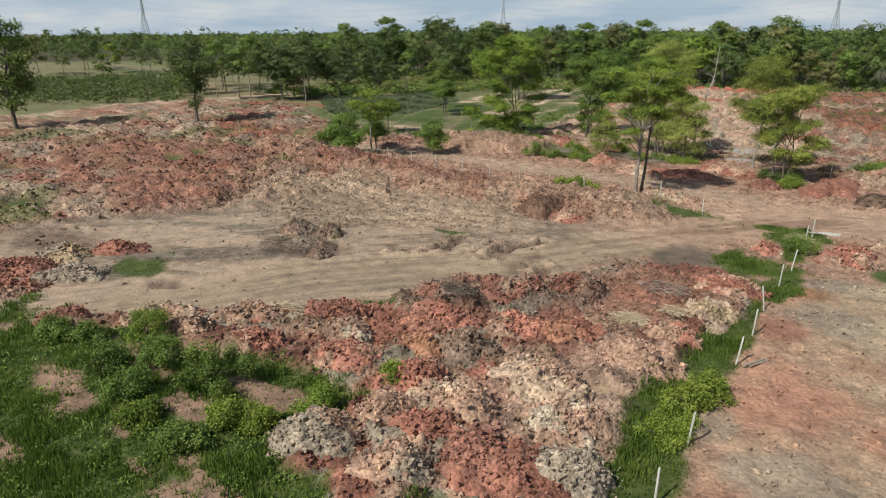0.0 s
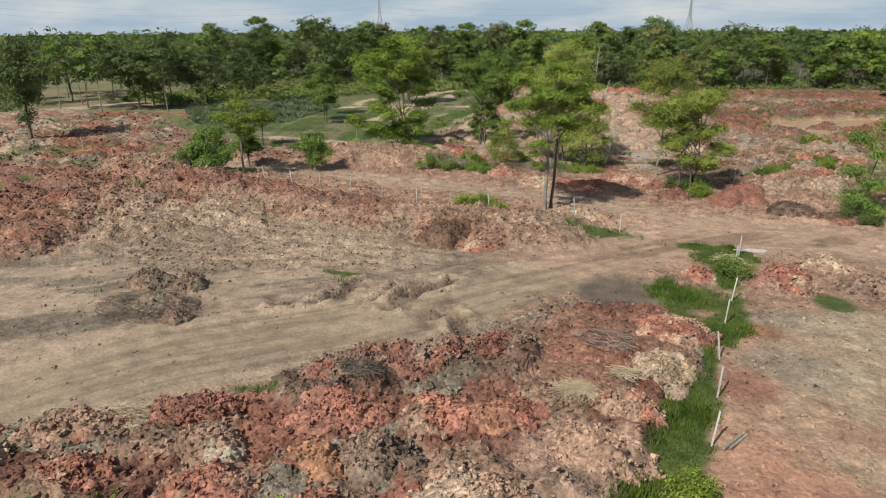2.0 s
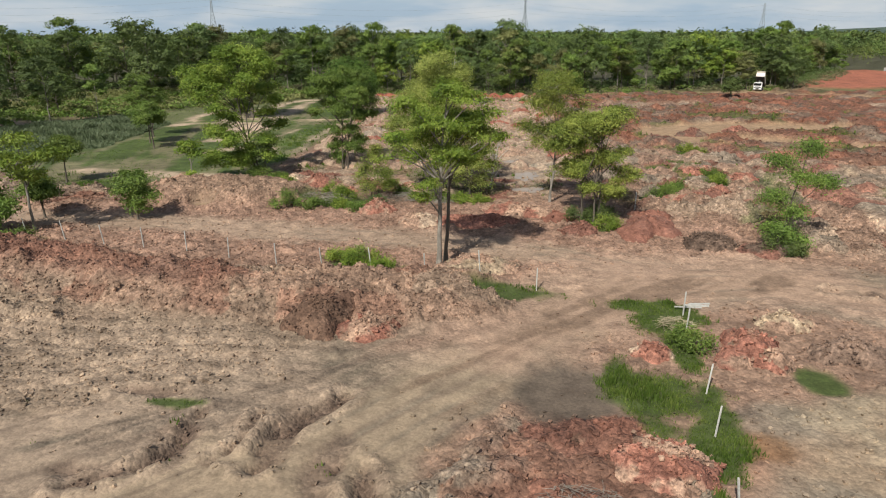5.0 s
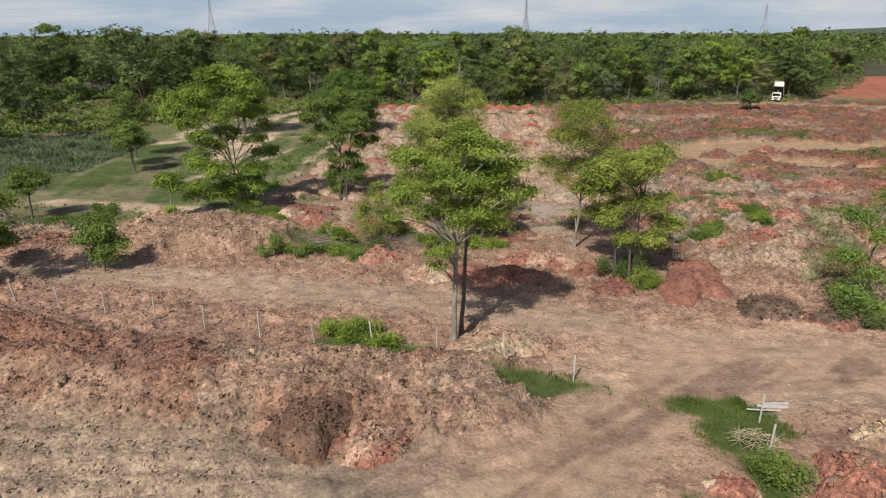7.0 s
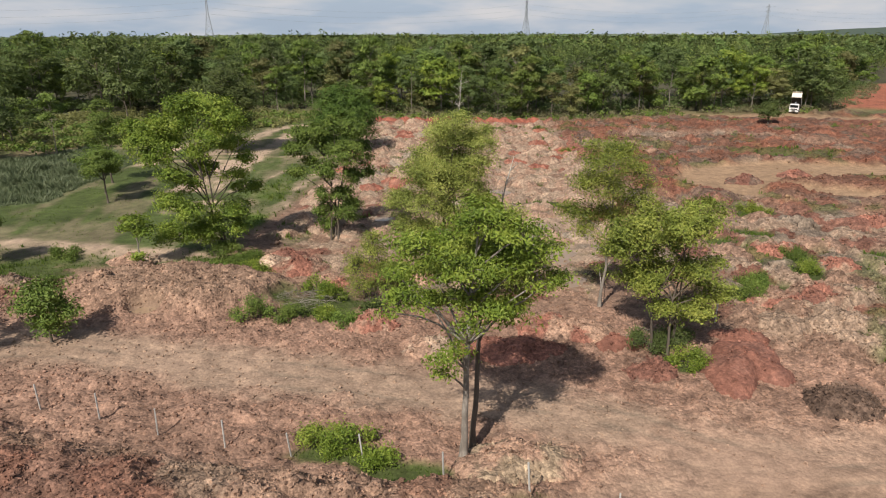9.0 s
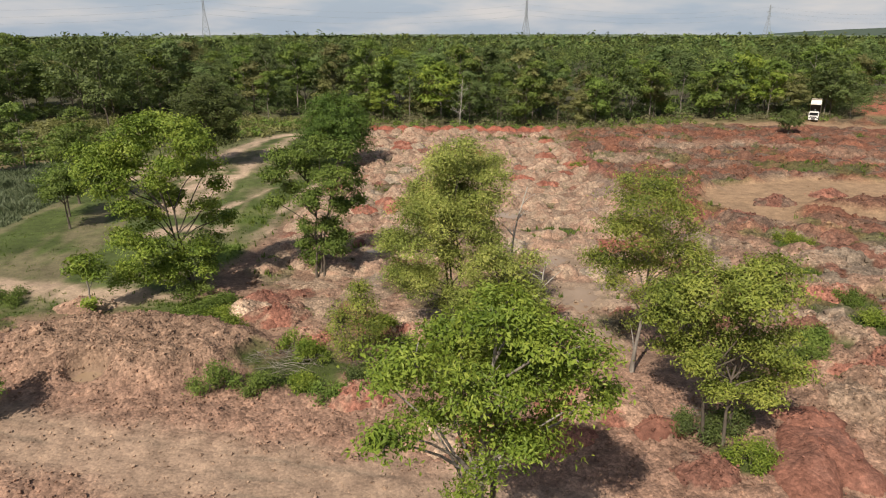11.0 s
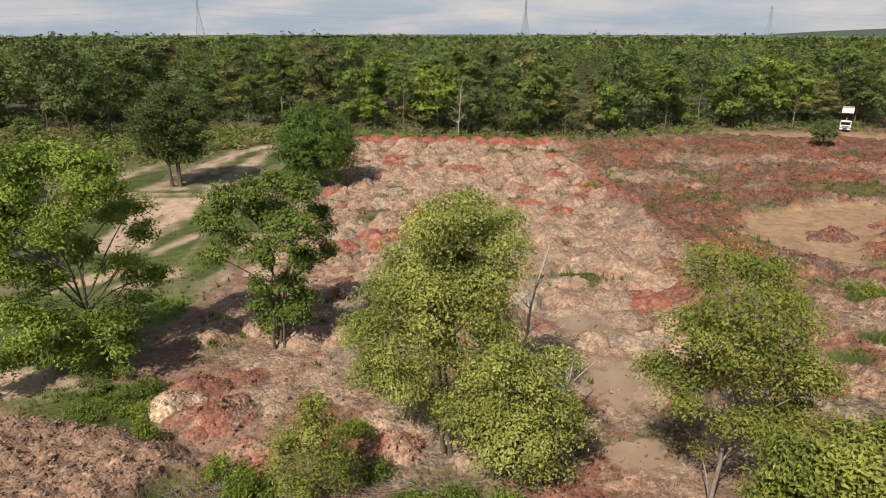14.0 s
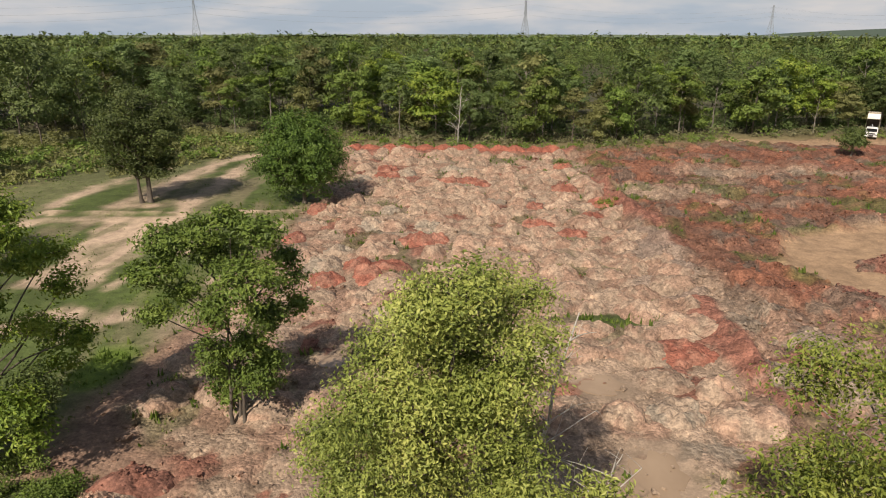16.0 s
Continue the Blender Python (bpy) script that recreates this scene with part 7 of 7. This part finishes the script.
def straw_heap(x, y, radius, count, seed, label, mat, length=0.9, high=0.5):
    r = np.random.default_rng(seed)
    b = Build()
    for _ in range(count):
        a, d = r.random() * 2 * np.pi, radius * math.sqrt(r.random())
        turn = r.normal() * 0.8
        s = length * (0.5 + r.random())
        z = high * (1 - (d / radius) ** 2) * r.random() + 0.05
        p = np.array((math.cos(a) * d, math.sin(a) * d * 0.7, z))
        w = np.array((math.cos(turn), math.sin(turn), r.normal() * 0.18)) * s / 2
        b.tube(np.stack([p - w, p + np.array((0, 0, 0.06 * s)), p + w]), (0.008, 0.012, 0.006), 3)
    ob = new("straw_heap", b.mesh("straw_heap", mat))
    ob.location = (x, y, height_at(x, y) + 0.1)
    return tagged(ob, label, "straw", kind="stuff")


straw_heap(-7.2, 34.2, 0.85, 420, 1, "heap of dry pale straw on red clay", STRAW)
straw_heap(-5.3, 36.2, 0.6, 90, 2, "dry pale straw on red clay", STRAW)
straw_heap(-25.1, 26.1, 1.2, 360, 3, "heap of dry straw on clay rubble", STRAW)
straw_heap(-6.6, 39.4, 1.6, 130, 4, "dry brown stalks pulled out of the earth", BARK_PALE, 0.7, 0.25)
straw_heap(-16.5, 31.2, 1.0, 160, 5, "dark roots and twigs in clay rubble", BARK, 0.7, 0.4)
straw_heap(-28.4, 83.0, 2.4, 110, 6, "cut branches lying in a tangle", BARK_PALE, 1.8, 0.8)
straw_heap(-19.6, 84.6, 2.0, 90, 11, "pale cut branches lying below the tall tree", BARK_PALE, 1.8, 0.8)
straw_heap(-17.0, 83.6, 1.6, 70, 12, "grey fallen branches among weeds", BARK_PALE, 1.6, 0.6)
straw_heap(-22.0, 82.6, 1.8, 120, 7, "cut red-brown twigs beside the bush", BARK, 1.2, 0.7)
straw_heap(-33.6, 36.6, 3.4, 460, 8, "grey-brown brushwood spread on mud", BARK, 1.0, 0.4)
straw_heap(0.4, 56.2, 1.0, 60, 9, "dry fronds over the grass", STRAW, 1.1, 0.6)
straw_heap(-2.4, 79.0, 1.6, 60, 10, "pale cut branches under the tree", BARK_PALE, 1.8, 0.7)


# ---- tipper truck ----
def wheel(x, y, parent):
    w = new("wheel")
    w.parent = parent
    w.location = (x, y, 0.5)
    bm = bmesh.new()
    bmesh.ops.create_cone(bm, cap_ends=True, segments=20, radius1=0.5, radius2=0.5, depth=0.3, matrix=Matrix.Rotation(radians(90), 4, "Y"))
    bmesh.ops.bevel(bm, geom=[e for e in bm.edges if abs(e.verts[0].co.x - e.verts[1].co.x) < 0.01], offset=0.05, segments=2, affect="EDGES")
    part("tyre", bm, RUBBER, w)
    bm = bmesh.new()
    bmesh.ops.create_cone(bm, cap_ends=True, segments=16, radius1=0.28, radius2=0.24, depth=0.33, matrix=Matrix.Rotation(radians(90), 4, "Y"))
    part("rim", bm, STEEL, w)


def tipper_truck(x, y, turn):
    root = tagged(new("tipper_truck"), "white tipper truck with its cream body raised", "truck")
    root.matrix_world = pose(x, y, height_at(x, y), 0, 0, turn) @ Matrix.Scale(0.84, 4)
    part("chassis", box_bm(0.9, 7.0, 0.3, 0, 3.2, 0.85, 0.03), DARK_METAL, root)
    cab = part("cab", box_bm(2.3, 1.7, 1.75, 0, 0.9, 1.75, 0.12), WHITE_PAINT, root)
    part("windscreen", box_bm(2.0, 0.04, 0.72, 0, 0.03, 2.05, 0.015), GLASS_DARK, cab)
    part("grille", box_bm(1.5, 0.04, 0.3, 0, 0.03, 1.25, 0.01), DARK_METAL, cab)
    part("bumper", box_bm(2.35, 0.2, 0.35, 0, 0.02, 0.72, 0.05), WHITE_PAINT, cab)
    for s in (-1, 1):
        part("headlight", box_bm(0.3, 0.05, 0.18, s * 0.9, 0.03, 1.05, 0.02), GLASS_DARK, cab)
        part("mirror", box_bm(0.12, 0.1, 0.35, s * 1.3, 0.1, 2.1, 0.02), DARK_METAL, cab)
        wheel(s * 1.0, 1.0, root)
        wheel(s * 1.0, 4.6, root)
        wheel(s * 1.0, 5.9, root)
    lift = Matrix.Translation((0, 6.9, 1.15)) @ Matrix.Rotation(radians(-38), 4, "X") @ Matrix.Translation((0, -6.9, -1.15))
    bed = part("bed_floor", box_bm(2.4, 5.0, 0.12, 0, 4.5, 1.2, 0.02, lift), DARK_METAL, root)
    part("headboard", box_bm(2.5, 0.1, 1.5, 0, 2.0, 1.95, 0.03, lift), CREAM_PAINT, bed)
    part("cab_guard", box_bm(2.4, 0.6, 0.08, 0, 1.75, 2.7, 0.02, lift), CREAM_PAINT, bed)
    for s in (-1, 1):
        part("side_board", box_bm(0.09, 5.0, 1.2, s * 1.2, 4.5, 1.85, 0.02, lift), CREAM_PAINT, bed)
    part("ram", box_bm(0.2, 0.2, 2.2, 0, 3.2, 1.9, 0.03, Matrix.Translation((0, 3.2, 1.9)) @ Matrix.Rotation(radians(-12), 4, "X") @ Matrix.Translation((0, -3.2, -1.9))), STEEL, root)
    return root


tipper_truck(53.0, 201.0, -26)


# ---- wall beyond the red bank ----
wall = tagged(new("boundary_wall"), "low pale rendered wall beyond the red bank", "wall")
wall.matrix_world = pose(134, 290, height_at(134, 290) - 0.1, 0, 0, 38)
part("panel", box_bm(24, 0.2, 1.9, 0, 0, 0.95, 0.03), CONCRETE, wall)
part("coping", box_bm(24.1, 0.32, 0.12, 0, 0, 1.96, 0.02), CONCRETE, wall)


# ---- pylons and their lines ----
def pylon(x, y, tall, turn):
    root = tagged(new("pylon"), "grey steel lattice power pylon above the woods", "pylon", "power pylons")
    root.matrix_world = pose(x, y, -0.0135 * max(0.0, math.hypot(x, y) - 650), 0, 0, turn)

    def half(z):
        k = z / tall
        return 6.2 * (1 - k / 0.62) + 1.4 * k / 0.62 if k < 0.62 else 1.3 - 0.8 * (k - 0.62) / 0.38

    legs, brace = Build(), Build()
    levels = [tall * k for k in (0, 0.12, 0.23, 0.33, 0.42, 0.5, 0.56, 0.62, 0.68, 0.74, 0.8, 0.86, 0.92, 1.0)]
    corners = [(-1, -1), (1, -1), (1, 1), (-1, 1)]
    for cx, cy in corners:
        legs.tube([(cx * half(z), cy * half(z), z) for z in levels], [0.3] * len(levels), 4)
    for z0, z1 in zip(levels, levels[1:]):
        for (ax, ay), (bx, by) in zip(corners, corners[1:] + corners[:1]):
            for p, q in (((ax, ay, z0), (bx, by, z1)), ((bx, by, z0), (ax, ay, z1)), ((ax, ay, z1), (bx, by, z1))):
                brace.tube([(p[0] * half(p[2]), p[1] * half(p[2]), p[2]), (q[0] * half(q[2]), q[1] * half(q[2]), q[2])], (0.15, 0.15), 3)
    part_of("legs", legs.mesh("legs", STEEL), root)
    part_of("bracing", brace.mesh("bracing", STEEL), root)
    for k in (0.68, 0.8, 0.92):
        arm = Build()
        for s in (-1, 1):
            for dz in (0.0, 0.04):
                arm.tube([(s * half(tall * k), -0.6, tall * (k + dz)), (s * 6.2, 0, tall * k)], (0.11, 0.08), 4)
                arm.tube([(s * half(tall * k), 0.6, tall * (k + dz)), (s * 6.2, 0, tall * k)], (0.11, 0.08), 4)
        part_of("cross_arm", arm.mesh("cross_arm", STEEL), root)
    return root


PYLONS = [(-1190, 440), (-806, 616), (-390, 862), (4, 1060), (412, 1262), (820, 1465)]
for px, py in PYLONS:
    pylon(px, py, 60.0, -63)
line_way = Vector((407, 201, 0)).normalized()
across = Vector((line_way.y, -line_way.x, 0))
for k in (0.66, 0.78, 0.9):
    for s in (-1, 1):
        b = Build()
        for (ax, ay), (bx, by) in zip(PYLONS, PYLONS[1:]):
            t = np.linspace(0, 1, 15)
            p = np.stack([ax + (bx - ax) * t + across.x * 6.2 * s, ay + (by - ay) * t + across.y * 6.2 * s, 60 * k - 12 * 4 * t * (1 - t) - 6], 1)
            b.tube(p, [0.04] * 15, 3)
        tagged(new("power_line", b.mesh("power_line", STEEL)), "sagging power cable between the pylons", "cable", "power cables")


# ---- far canopy and hill ----
def canopy():
    """The woods beyond, seen as one rough sheet of crowns."""
    r = np.concatenate([np.linspace(850, 1500, 44), np.geomspace(1560, 4600, 26)])
    a = np.radians(np.linspace(-52, 74, 330))
    R, A = np.meshgrid(r, a, indexing="ij")
    x, y = (-15 - R * np.sin(A)).ravel(), (50 + R * np.cos(A)).ravel()
    d, d2, r1, r2 = cells(x, y, 17, 700)
    z = -0.0135 * np.maximum(0, np.hypot(x, y) - 650) + 7.0 + 5.0 * fbm(x, y, 120, 3, 701) + 1.8 * np.clip(1 - d * d * 1.8, 0, 1) * (0.4 + 0.6 * r1)
    i, j = np.meshgrid(np.arange(len(r) - 1), np.arange(len(a) - 1), indexing="ij")
    n = len(a)
    q = np.stack([i * n + j, (i + 1) * n + j, (i + 1) * n + j + 1, i * n + j + 1], -1).reshape(-1, 4)
    return mesh_of("distant_canopy", np.stack([x, y, z], 1), q, CANOPY)


CANOPY = grainy("distant_foliage", [(0.075, 0.10, 0.06), (0.11, 0.14, 0.082), (0.15, 0.18, 0.11)], 0.06, 0.95, 0.0)
tagged(new("distant_canopy", canopy()), "distant green woodland canopy to the horizon", "woods", kind="stuff")
# the hill's base colour carries some of the blue of distance haze
HILL = grainy("hazy_wooded_hill", [(0.035, 0.055, 0.04), (0.045, 0.065, 0.05), (0.055, 0.075, 0.055)], 0.004, 1.0, 0.0)
_t = np.linspace(0, 1, 60)
_x = 700 + 3300 * _t
_y = 4000 - 1500 * _t
_z = -62 + 66 * smooth(0.0, 0.35, _t) * (0.85 + 0.3 * fbm(_x, _y, 500, 3, 800))
_v = np.concatenate([np.stack([_x, _y, 0 * _x - 80], 1), np.stack([_x + 60, _y + 120, _z], 1), np.stack([_x + 300, _y + 500, 0 * _x - 80], 1)])
_k = np.arange(59)
tagged(new("hill", mesh_of("hill", _v, np.concatenate([np.stack([_k, _k + 1, 61 + _k, 60 + _k], 1), np.stack([60 + _k, 61 + _k, 121 + _k, 120 + _k], 1)]), HILL)), "low blue-green hill on the far horizon", "hill", kind="structure")
